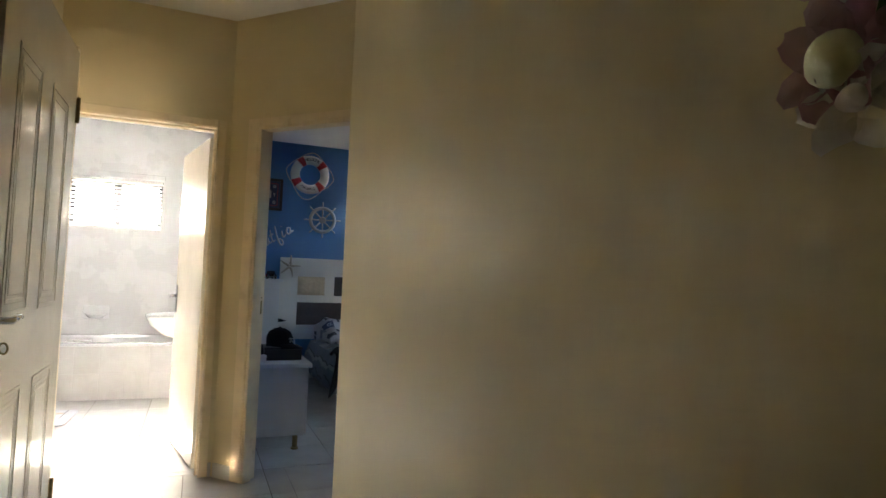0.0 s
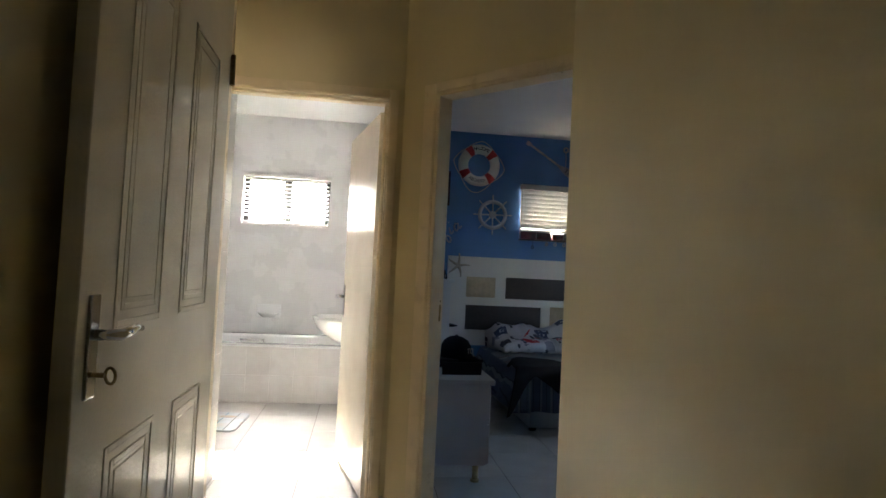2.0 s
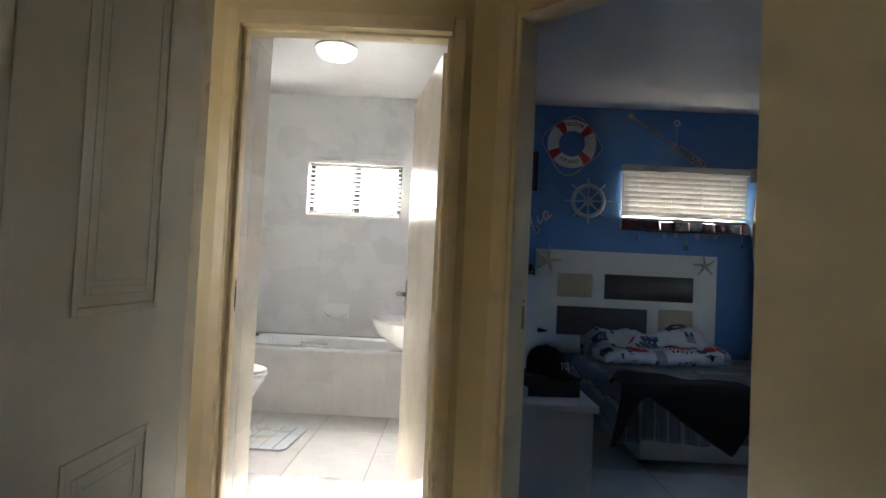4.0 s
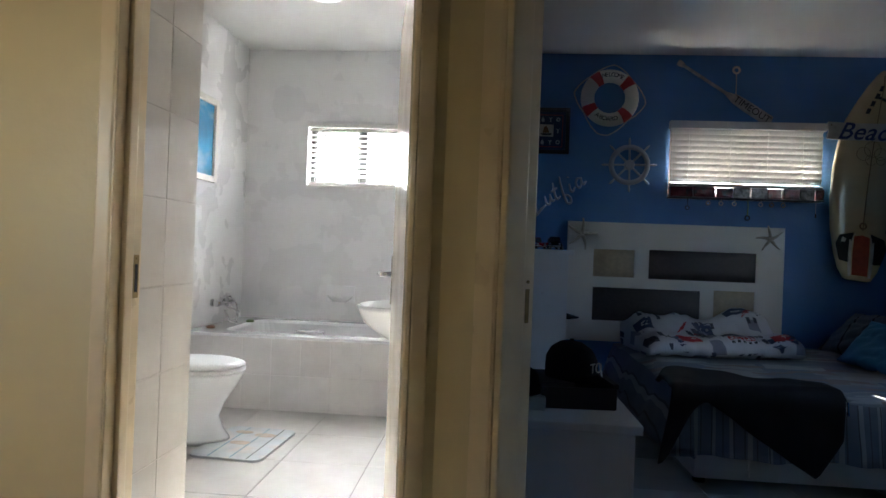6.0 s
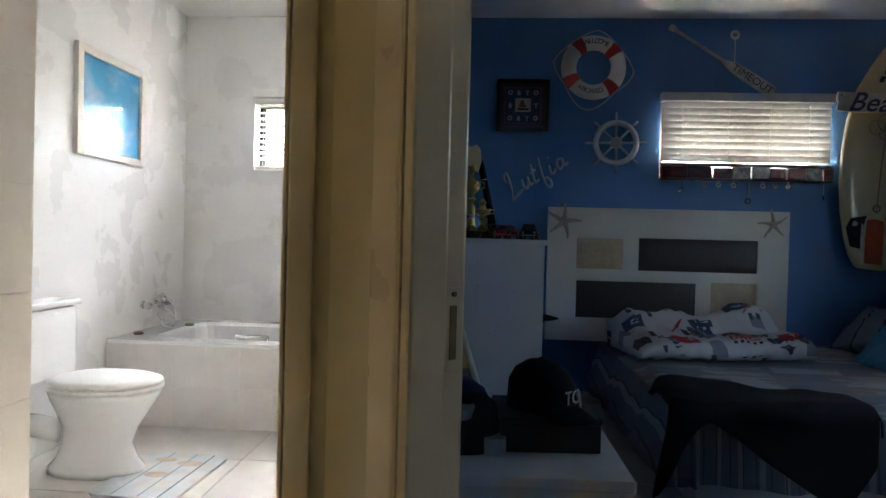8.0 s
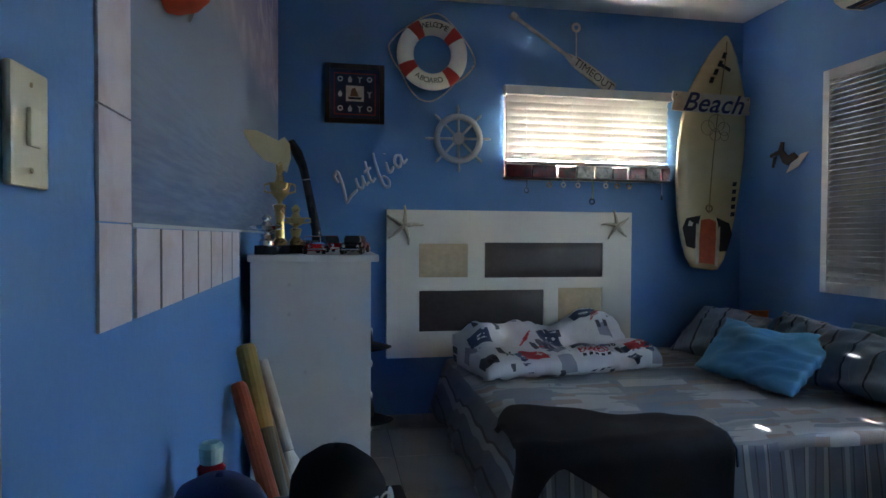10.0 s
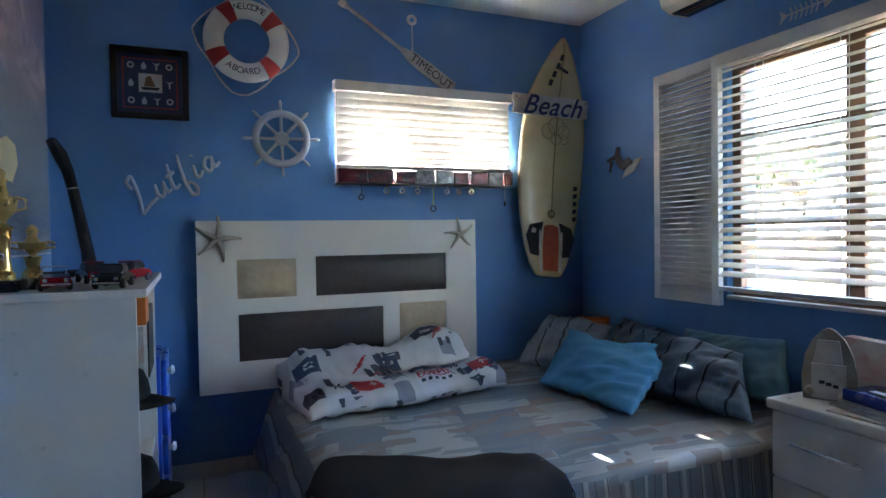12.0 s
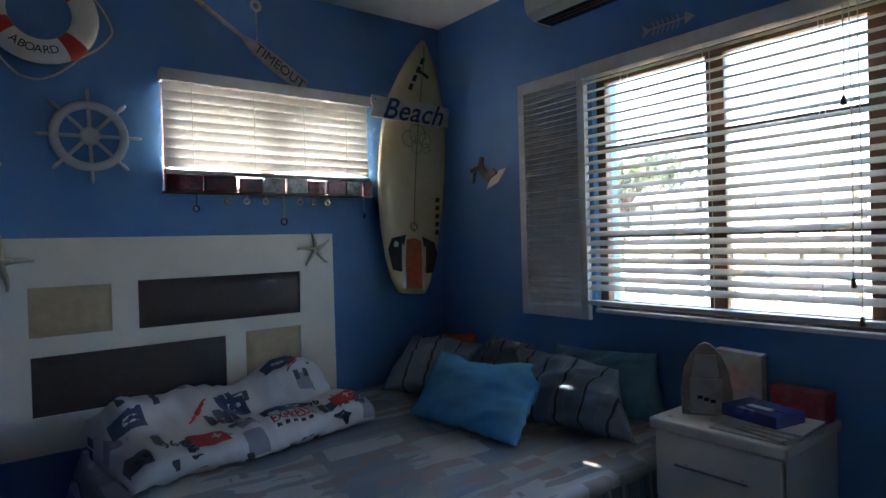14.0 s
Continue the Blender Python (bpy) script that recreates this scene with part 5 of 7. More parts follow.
# ---- things on the window wall ----
shutter = thing("shutter", "white louvred wooden shutter fixed to the wall beside the window", "shutter", on_right_wall(6.125, 0.905, 0.0))
SW, SH = 0.46, 1.272
for x0, x1, y0, y1 in ((0, 0.045, 0, SH), (SW - 0.045, SW, 0, SH), (0.045, SW - 0.045, 0, 0.06), (0.045, SW - 0.045, SH - 0.06, SH)):
    part("stile", box(bmesh.new(), x0, x1, y0, y1, 0.002, 0.034, 0.003), WHITE_BOARD, shutter)
slat_bm = box(bmesh.new(), 0.045, SW - 0.045, -0.0175, 0.0175, -0.003, 0.003)
bmesh.ops.rotate(slat_bm, verts=slat_bm.verts, cent=(0, 0, 0), matrix=Matrix.Rotation(radians(-42), 3, "X"))
slat_me = finish("slat", slat_bm, WHITE_BOARD)
n = 38
for k in range(n):
    o = new("slat", slat_me)
    o.parent = shutter
    o.location = (0, 0.075 + (SH - 0.15) * k / (n - 1), 0.018)

figure = thing("wall_ornament", "painted metal ornament of a rider on a white surfboard", "ornament", on_right_wall(6.40, 1.70, 0.0))
part("ornament_board", plate([(-0.02, -0.075), (0.08, -0.045), (0.16, 0.035), (0.10, 0.03), (0.02, -0.02)], 0.006, pose(0, 0, 0.014)), SIGN_WHITE, figure, "white board shape")
part("ornament_shape", plate([(-0.06, 0.125), (-0.035, 0.12), (-0.04, 0.07), (0.0, 0.03), (0.05, 0.045), (0.085, 0.01), (0.03, -0.01), (0.0, -0.03), (-0.04, -0.01), (-0.075, 0.05), (-0.15, 0.035), (-0.155, 0.055), (-0.08, 0.075)], 0.008, pose(0, 0, 0.02)), BOX_DARK, figure, "dark plain figure shape")
part("ornament_fin", plate([(-0.13, 0.035), (-0.10, 0.04), (-0.125, -0.03), (-0.14, -0.03)], 0.006, pose(0, 0, 0.018)), BOX_DARK, figure)

fish = thing("fish_bone", "white metal fish skeleton ornament on the wall", "ornament", on_right_wall(5.31, 2.252, 0.0))
bm = pipe([(0, 0, 0.01), (0.2, 0.005, 0.01)], 0.004, 6)
for k in range(6):
    x = 0.035 + k * 0.024
    merge(bm, pipe([(x - 0.012, 0.03, 0.01), (x, 0, 0.01), (x - 0.012, -0.03, 0.01)], 0.0035, 6))
merge(bm, plate([(0.0, 0), (-0.04, 0.03), (-0.03, 0.0), (-0.04, -0.03)], 0.005, pose(0.01, 0, 0.006)))
merge(bm, plate([(0.18, -0.025), (0.225, 0.0), (0.18, 0.03)], 0.005, pose(0, 0, 0.006)))
part("skeleton", bm, PALE_BLUE_GREY, fish)

ac = thing("air_conditioner", "ivory wall-mounted split air conditioner above the window", "air conditioner", on_right_wall(5.90, 2.44, 0.0))
prof = [(0.0, 0.0), (0.13, 0.0), (0.185, 0.03), (0.2, 0.08), (0.2, 0.23), (0.185, 0.27), (0.0, 0.27)]
bm = bmesh.new()
a = [bm.verts.new((0, y, z + 0.002)) for z, y in prof]
b = [bm.verts.new((0.76, y, z + 0.002)) for z, y in prof]
for k in range(len(prof)):
    bm.faces.new((a[k], a[(k + 1) % len(prof)], b[(k + 1) % len(prof)], b[k]))
bm.faces.new(a)
bm.faces.new(b)
bmesh.ops.bevel(bm, geom=[e for e in bm.edges], offset=0.008, segments=2, affect="EDGES")
part("casing", bm, AC_WHITE, ac)
bm = box(bmesh.new(), 0.03, 0.73, 0.010, 0.016, 0.02, 0.135)
bmesh.ops.translate(bm, verts=bm.verts, vec=(0, -0.0145, 0))
part("outlet", bm, BLACK_GLOSS, ac, "dark air outlet")
for k in range(2):
    part("vane", box(bmesh.new(), 0.06, 0.70, -0.010, -0.005, 0.075 + k * 0.03, 0.079 + k * 0.03), BROWN_WOOD, ac)
part("grille_line", box(bmesh.new(), 0.03, 0.73, 0.17, 0.173, 0.199, 0.204), GROUT, ac)
cord_e = thing("blind_pull", "hanging blind cords with dark wooden pulls", "blind cord", on_right_wall(4.52, 2.10, 0.0))
for k, (dx, ln) in enumerate(((0.0, 0.32), (0.02, 0.95), (0.045, 1.08))):
    part("cord", pipe([(dx, 0, 0.07), (dx + 0.004, -ln / 2, 0.072), (dx, -ln, 0.07)], 0.0022, 5), ROPE, cord_e)
    part("weight", lathe([(0, -0.02), (0.011, -0.016), (0.006, 0.014), (0, 0.016)], 12, pose(dx, -ln - 0.01, 0.07, -90, 0, 0)), BROWN_WOOD, cord_e, "dark wooden cord pull")

# ---- nightstand and what stands on it ----
ns = thing("nightstand", "white two-drawer nightstand with bar handles", "nightstand", Matrix.Translation((2.975, 4.58, 0)))
part("top", cuboid(-0.02, 0.442, -0.015, 0.47, 0.600, 0.640, 0.008), WHITE_BOARD, ns)
part("body", cuboid(0.012, 0.44, 0, 0.458, 0.04, 0.5995, 0.002), WHITE_BOARD, ns)
for z0, z1 in ((0.345, 0.592), (0.07, 0.335)):
    d = part("drawer", cuboid(-0.006, 0.012, 0.006, 0.452, z0, z1, 0.003), WHITE_BOARD, ns)
    zc = z1 - 0.10
    bm = pipe([(-0.006, 0.13, zc), (-0.032, 0.13, zc), (-0.032, 0.33, zc), (-0.006, 0.33, zc)], 0.0055, 8)
    rod(bm, (-0.032, 0.10, zc), (-0.032, 0.36, zc), 0.006, seg=8)
    part("handle", bm, CHROME, d, "slim chrome bar handle")
part("plinth", cuboid(0.03, 0.435, 0.01, 0.445, 0.0, 0.04), WHITE_BOARD, ns)
part("cap", lathe([(0, 0), (0.011, 0), (0.011, 0.002), (0, 0.003)], 14, pose(0.045, 0.42, 0.640)), GROUT, ns, "grey screw cap")
tomb = thing("wooden_ornament", "pointed driftwood board ornament standing on the nightstand", "ornament", pose(3.135, 4.92, 0.640, 90, 0, -62))
ol = [(-0.085, 0), (0.085, 0), (0.09, 0.09), (0.078, 0.17), (0.053, 0.23), (0.02, 0.266), (0, 0.275), (-0.02, 0.266), (-0.053, 0.23), (-0.078, 0.17), (-0.09, 0.09)]
part("board", plate(ol, 0.022), DRIFT_TAN, tomb)
part("plank", plate([(-0.055, 0.0), (0.055, 0.0), (0.055, 0.13), (-0.055, 0.13)], 0.012, pose(0, 0.01, 0.0222)), SIGN_WHITE, tomb, "whitewashed plank")
part("plank", plate([(-0.05, 0.0), (0.045, 0.0), (0.035, 0.085), (-0.035, 0.085)], 0.014, pose(0, 0.145, 0.0222)), SIGN_WHITE, tomb, "whitewashed plank")
for k in range(3):
    part("mark", box(bmesh.new(), -0.03 + k * 0.022, -0.012 + k * 0.022, 0.065 - k * 0.006, 0.078 - k * 0.006, 0.034, 0.0355), INK, tomb)
part("shell", lathe([(0, 0), (0.02, 0.004), (0.014, 0.016), (0, 0.02)], 12, pose(-0.06, 0.035, 0.022)), STARFISH, tomb, "small shell")
part("shell", lathe([(0, 0), (0.018, 0.004), (0.012, 0.014), (0, 0.018)], 12, pose(0.045, 0.02, 0.034)), STARFISH, tomb, "small shell")
e = new("gift_box", finish("gift_box", plate([(-0.085, 0), (0.085, 0), (0.085, 0.215), (-0.085, 0.225)], 0.06), CARD))
e.matrix_world = pose(3.345, 4.88, 0.640, 90, 0, -84)
tagged(e, "pale pink printed gift box against the wall", "box")
solid("magazine", cuboid(2.985, 3.255, 4.58, 4.83, 0.640, 0.646), PAPER, "magazines stacked on the nightstand", "magazine")
for k in range(3):
    e = new("magazine", finish("magazine", cuboid(-0.14, 0.14, -0.105, 0.105, 0, 0.008, 0.001), PAPER))
    e.matrix_world = pose(3.115 + 0.008 * k, 4.70 - 0.006 * k, 0.6465 + 0.0085 * k, 0, 0, 76 + 8 * k)
    tagged(e, "printed magazine in a stack", "magazine", "magazines on the nightstand")
e = thing("router_box", "dark blue flat box lying on the magazines", "box", pose(3.12, 4.71, 0.6725, 0, 0, 78))
part("carton", cuboid(-0.105, 0.105, -0.075, 0.075, 0, 0.042, 0.003), BLUE_BOX, e)
part("label_strip", cuboid(-0.05, 0.04, 0.0, 0.03, 0.0421, 0.0428), PALE_BLUE_GREY, e, "pale label")
part("label_strip", cuboid(0.06, 0.1, -0.0758, -0.0752, 0.008, 0.034), PALE_BLUE_GREY, e, "pale label")
e = thing("red_box", "coral red printed box beside the magazines", "box", pose(3.345, 4.67, 0.640, 0, 0, 86))
part("carton", cuboid(-0.095, 0.095, -0.04, 0.04, 0, 0.085, 0.004), RED_BOX, e)
part("lid", cuboid(-0.098, 0.098, -0.043, 0.043, 0.0855, 0.105, 0.004), RED_BOX, e)
e = thing("wall_socket", "small dark wall socket beside the nightstand", "socket", on_right_wall(5.10, 0.76, 0.0))
part("cover", box(bmesh.new(), -0.04, 0.04, -0.06, 0.06, 0.001, 0.012, 0.003), BLACK_GLOSS, e)
part("plug", box(bmesh.new(), -0.018, 0.018, -0.02, 0.03, 0.0125, 0.05, 0.006), WHITE_PLASTIC, e, "white plug")

# ---- folded duvet ----
def duvet_fold(n=46):
    bm = bmesh.new()
    L = 1.04
    path = [(0.01, 0.01), (-0.03, 0.05), (-0.02, 0.10), (0.05, 0.135), (0.15, 0.14), (0.23, 0.115), (0.30, 0.15), (0.36, 0.21), (0.44, 0.245), (0.52, 0.22), (0.55, 0.12), (0.54, 0.01)]
    rows = []
    for i in range(n + 1):
        u = i / n
        x = L * u
        row = []
        for j, (py, pz) in enumerate(path):
            rise = 1.0 + 0.22 * math.exp(-((u - 0.84) / 0.15) ** 2) * (1 if j >= 6 else 0.1) - 0.16 * math.exp(-((u - 0.55) / 0.12) ** 2) * (1 if j >= 6 else 0) - 0.25 * math.exp(-(u / 0.06) ** 2)
            p = Vector((x + 0.06 * (py / 0.55) * (0.5 - u), py + 0.01 * math.sin(u * 9), pz * rise))
            if 0 < j:
                q = p * 5.5
                p += noise.noise_vector(q) * 0.026 + noise.noise_vector(q * 2.7) * 0.014
            p.z = max(p.z, 0.004)
            row.append(bm.verts.new(p))
        rows.append(row)
    for a, b in zip(rows, rows[1:]):
        for k in range(len(path) - 1):
            bm.faces.new((a[k], a[k + 1], b[k + 1], b[k]))
        bm.faces.new((a[-1], a[0], b[0], b[-1]))
    bm.faces.new(rows[0])
    bm.faces.new(rows[-1])
    bmesh.ops.subdivide_edges(bm, edges=bm.edges, cuts=1, use_grid_fill=True, smooth=0.4)
    for v in bm.verts:
        q = Vector((v.co.x * 7 + v.co.y * 9, v.co.y * 12 - v.co.x * 3, v.co.z * 8))
        fold = abs(noise.noise(q)) - 0.2 + 0.5 * (abs(noise.noise(q * 2.2)) - 0.2)
        v.co += Vector((0.3, -0.5, 0.8)) * fold * 0.03
        v.co.z = max(v.co.z, 0.004)
    return bm


duvet = thing("folded_duvet", "folded white duvet with a red and black travel stamp print", "duvet", pose(1.37, 6.0, 0.475, 0, 0, 9))
part("cover", duvet_fold(), DUVET, duvet, smooth=True)


cover_me = next(c for c in duvet.children).data
cover_co = np.array([tuple(v.co) for v in cover_me.vertices])


def lie_on_cover(me, lift):
    """Lays a flat mesh on the duvet's upper side."""
    for v in me.vertices:
        d2 = (cover_co[:, 0] - v.co.x) ** 2 + (cover_co[:, 1] - v.co.y) ** 2
        near = np.argsort(d2)[:10]
        top = cover_co[near, 2].max()
        pick = near[cover_co[near, 2] > top - 0.05]
        wgt = 1 / (d2[pick] + 1e-4)
        v.co.z += float((cover_co[pick, 2] * wgt).sum() / wgt.sum()) + lift


def stamp(x, y, w, h, mat, turn=0.0):
    bm = bmesh.new()
    nx, ny = 8, 5
    c, s_ = math.cos(radians(turn)), math.sin(radians(turn))
    g = []
    for j in range(ny + 1):
        g.append([])
        for i in range(nx + 1):
            a, b = (i / nx - 0.5) * w, (j / ny - 0.5) * h
            g[-1].append(bm.verts.new((x + a * c - b * s_, y + a * s_ + b * c, 0)))
    for j in range(ny):
        for i in range(nx):
            bm.faces.new((g[j][i], g[j][i + 1], g[j + 1][i + 1], g[j + 1][i]))
    o = part("print_block", bm, mat, duvet, "red printed stamp" if mat is STAMP_RED else "")
    lie_on_cover(o.data, 0.005)


def cover_words(words, x, y, size, mat, turn=0.0):
    o = lettering("lettering", words, size, pose(x, y, 0, 0, 0, turn), mat, duvet, 0, 0.0003, bold=0.001)
    lie_on_cover(o.data, 0.008)


PRINT_WHITE = material("white printed patch", (0.66, 0.64, 0.64), 0.75, 0.05, 9)
stamp(0.29, 0.045, 0.15, 0.085, STAMP_RED, 4)
stamp(0.93, 0.05, 0.12, 0.08, STAMP_RED, 4)
cover_words("+", 0.325, 0.05, 0.08, SIGN_WHITE, 4)
cover_words("+", 0.95, 0.055, 0.07, SIGN_WHITE, 4)
stamp(0.64, 0.03, 0.2, 0.085, PRINT_WHITE, 2)
cover_words("EXPRESS", 0.64, 0.03, 0.05, STAMP_RED, 2)
for yy in (-0.006, 0.066):
    for k in range(5):
        stamp(0.565 + 0.038 * k, yy, 0.022, 0.01, INK)
cover_words("96", 0.15, 0.06, 0.065, INK, 8)
cover_words("55", 0.05, 0.03, 0.06, INK, 10)
cover_words("96", 0.79, 0.09, 0.055, INK)
for bx, by, bw_, bh_ in ((0.10, 0.33, 0.13, 0.07), (0.52, 0.30, 0.13, 0.09), (0.70, 0.13, 0.15, 0.07), (0.80, 0.40, 0.16, 0.06), (0.45, 0.10, 0.10, 0.035), (0.86, 0.0, 0.06, 0.12), (0.21, 0.02, 0.04, 0.11), (0.99, 0.02, 0.05, 0.06)):
    stamp(bx, by, bw_, bh_, NAVY_MAT, 4)
    stamp(bx + 0.01, by, bw_ * 0.45, bh_ * 0.3, PRINT_WHITE, 4)
cover_words("~", 0.42, 0.2, 0.12, STAMP_RED, 25)
for k in range(3):
    stamp(0.34 + 0.02 * k, 0.27 + 0.02 * k, 0.08, 0.008, STAMP_RED, 30)
    stamp(0.86 + 0.015 * k, 0.36 + 0.022 * k, 0.09, 0.008, STAMP_RED, 28)

# ---- dark jacket over the bed's corner ----
def jacket(nx=44, ny=30):
    """Cloth over the bed edge: full width on top, two hanging ends with an arched gap between."""
    bm = bmesh.new()
    rows = []
    for j in range(ny + 1):
        v = j / ny
        row = []
        for i in range(nx + 1):
            u = i / nx
            reach = 0.07 + 0.32 * math.exp(-((u - 0.0) / 0.12) ** 2) + 0.34 * max(0, (u - 0.22) / 0.65) * (1 if u < 0.87 else max(0.3, 1 - (u - 0.87) / 0.2))
            back = (0.50 - 0.25 * u) * (1 - 0.45 * math.exp(-(u / 0.06) ** 2))
            s = -back + (back + reach) * v
            x = -0.03 + 0.755 * u + 0.01 * math.sin(v * 5)
            if s < 0:
                y, z = -s, BZ + 0.035 - 0.03 * max(0, (-s - back + 0.05) / 0.05)
                z += 0.006 * math.sin(u * 7 + v * 4) - 0.5 * max(0.0, 0.09 - x) ** 1.5
            else:
                r = 0.05
                if s < r * 1.57:
                    a = s / r
                    y, z = -r * math.sin(a), BZ + 0.035 - r * (1 - math.cos(a))
                else:
                    y, z = -r - 0.03 * math.sin(u * 12) * (s - 0.08), BZ + 0.035 - r - (s - r * 1.57)
            p = Vector((x, y - 0.02, z))
            if s >= 0:
                p.x -= 0.10 * max(0, s) * (1 - u)
            p += noise.noise_vector(p * 6) * 0.012
            row.append(bm.verts.new(p))
        rows.append(row)
    for a, b in zip(rows, rows[1:]):
        for k in range(nx):
            bm.faces.new((a[k], a[k + 1], b[k + 1], b[k]))
    return bm


coat = thing("jacket", "dark charcoal jacket draped over the bed's corner", "jacket", pose(1.25, 5.05, 0.0, 0, 0, -4))
body = part("body", jacket(), DARK_CLOTH, coat, smooth=True)
so = body.modifiers.new("thickness", "SOLIDIFY")
so.thickness, so.offset = 0.022, 1
part("zip", pipe([(0.715, 0.10, BZ + 0.062), (0.735, -0.02, BZ + 0.058), (0.74, -0.068, BZ + 0.02), (0.74, -0.078, BZ - 0.04)], 0.005, 6), CHROME, coat, "bright metal zip")

# ---- low chest by the door ----
chest = thing("low_chest", "low white chest on metal feet beside the door", "chest", Matrix.Translation((0.29, 3.995, 0)))
part("top", cuboid(0.0, 0.535, -0.018, 0.495, 0.558, 0.588, 0.006), WHITE_BOARD, chest)
part("body", cuboid(0.01, 0.50, 0.0, 0.478, 0.10, 0.5575, 0.003), WHITE_BOARD, chest)
for z0, z1 in ((0.335, 0.55), (0.108, 0.33)):
    d = part("drawer", cuboid(0.5005, 0.516, 0.006, 0.472, z0, z1, 0.003), WHITE_BOARD, chest)
    part("knob", lathe([(0, 0), (0.008, 0), (0.008, 0.012), (0.014, 0.02), (0, 0.024)], 12, pose(0.516, 0.24, z1 - 0.06, 0, 90, 0)), CHROME, d)
for x, y in ((0.05, 0.04), (0.45, 0.04), (0.05, 0.44), (0.45, 0.44)):
    bm = lathe([(0, 0), (0.026, 0), (0.026, 0.012), (0.018, 0.016), (0.018, 0.1), (0, 0.1)], 16, pose(x, y, 0))
    part("foot", bm, DULL_METAL, chest, "dull metal foot")
box_e = thing("storage_box", "dark flat box on the low chest", "box", pose(0.64, 4.25, 0.588, 0, 0, 4))
part("carton", cuboid(-0.13, 0.13, -0.11, 0.11, 0, 0.075, 0.006), BOX_DARK, box_e)
part("lid", cuboid(-0.134, 0.134, -0.114, 0.114, 0.0752, 0.092, 0.005), BOX_DARK, box_e)


def baseball_cap(name, label, at, turn, mat, brim_mat, scale=1.0, tilt=0.0):
    c = thing(name, label, "cap", pose(*at, tilt, 0, turn) @ Matrix.Scale(scale, 4))
    bm = lathe([(0.098, 0.0), (0.1, 0.03), (0.094, 0.07), (0.075, 0.105), (0.045, 0.125), (0, 0.132)], 28, None, 0.9, 1.05)
    cloth_noise(bm, 0.006, 14, len(name))
    part("crown", bm, mat, c, smooth=True)
    bm = bmesh.new()
    rows = []
    for j in range(7):
        t = j / 6
        rows.append([bm.verts.new((0.088 * math.cos(a) * (1 - 0.1 * t), -0.1 * math.sin(a) - 0.085 * t * math.sin(a) ** 0.5 if math.sin(a) > 0 else -0.1 * math.sin(a), 0.006 - 0.02 * t + 0.02 * (1 - abs(math.cos(a)) ** 2) * 0.5)) for a in [math.pi * k / 16 for k in range(17)]])
    for a, b in zip(rows, rows[1:]):
        for k in range(16):
            bm.faces.new((a[k], a[k + 1], b[k + 1], b[k]))
    r = bmesh.ops.extrude_face_region(bm, geom=list(bm.faces))
    bmesh.ops.translate(bm, verts=[v for v in r["geom"] if isinstance(v, bmesh.types.BMVert)], vec=(0, 0, 0.005))
    part("brim", bm, brim_mat, c, smooth=True)
    part("button", lathe([(0, 0), (0.009, 0.002), (0.006, 0.008), (0, 0.009)], 12, pose(0, 0, 0.13)), mat, c)
    return c


cap1 = baseball_cap("baseball_cap", "black baseball cap with white lettering on a dark box", (0.63, 4.25, 0.6805), 38, BLACK_CLOTH, BLACK_CLOTH, 0.98)
lettering("lettering", "TO", 0.05, pose(0.012, -0.108, 0.045, 82, 0, 8), SIGN_WHITE, cap1, 0.2, 0.001)
part("badge", lathe([(0, 0), (0.026, 0), (0.026, 0.002), (0, 0.003)], 20, pose(0.06, -0.088, 0.034, 78, 0, 38)), PALE_BLUE_GREY, cap1, "pale round badge")
baseball_cap("baseball_cap", "black cap lying on the low chest", (0.44, 4.20, 0.589), 160, BLACK_CLOTH, BLACK_CLOTH)
baseball_cap("baseball_cap", "navy cap lying on the low chest", (0.395, 4.36, 0.589), -120, NAVY_CLOTH, NAVY_CLOTH, 1.05)
tin = thing("tin", "round jar with a brushed metal lid on the low chest", "tin", pose(0.375, 4.15, 0.588))
part("jar", lathe([(0, 0), (0.07, 0), (0.072, 0.01), (0.072, 0.1), (0, 0.1)], 28), BLACK_GLOSS, tin, smooth=False)
part("lid", lathe([(0.076, 0.09), (0.076, 0.115), (0.07, 0.12), (0.06, 0.118), (0, 0.118)], 32), TIN_LID, tin, "brushed metal lid")
part("knob", lathe([(0, 0.118), (0.012, 0.118), (0.012, 0.124), (0, 0.126)], 14), BLACK_GLOSS, tin)
bot = thing("spray_can", "small can with a pale mint cap", "can", pose(0.36, 4.455, -0.034))
part("body", lathe([(0, 0.622), (0.03, 0.622), (0.03, 0.745), (0.022, 0.755), (0, 0.755)], 18), RED_GLOSS, bot)
part("cap", lathe([(0.024, 0.756), (0.026, 0.79), (0.018, 0.8), (0, 0.802)], 18), material("mint plastic", (0.42, 0.62, 0.60), 0.4), bot, "mint plastic cap")
solid("card_box", cuboid(0.475, 0.53, 4.10, 4.16, 0.588, 0.632, 0.003), WHITE_PLASTIC, "small white box beside the cap", "box")

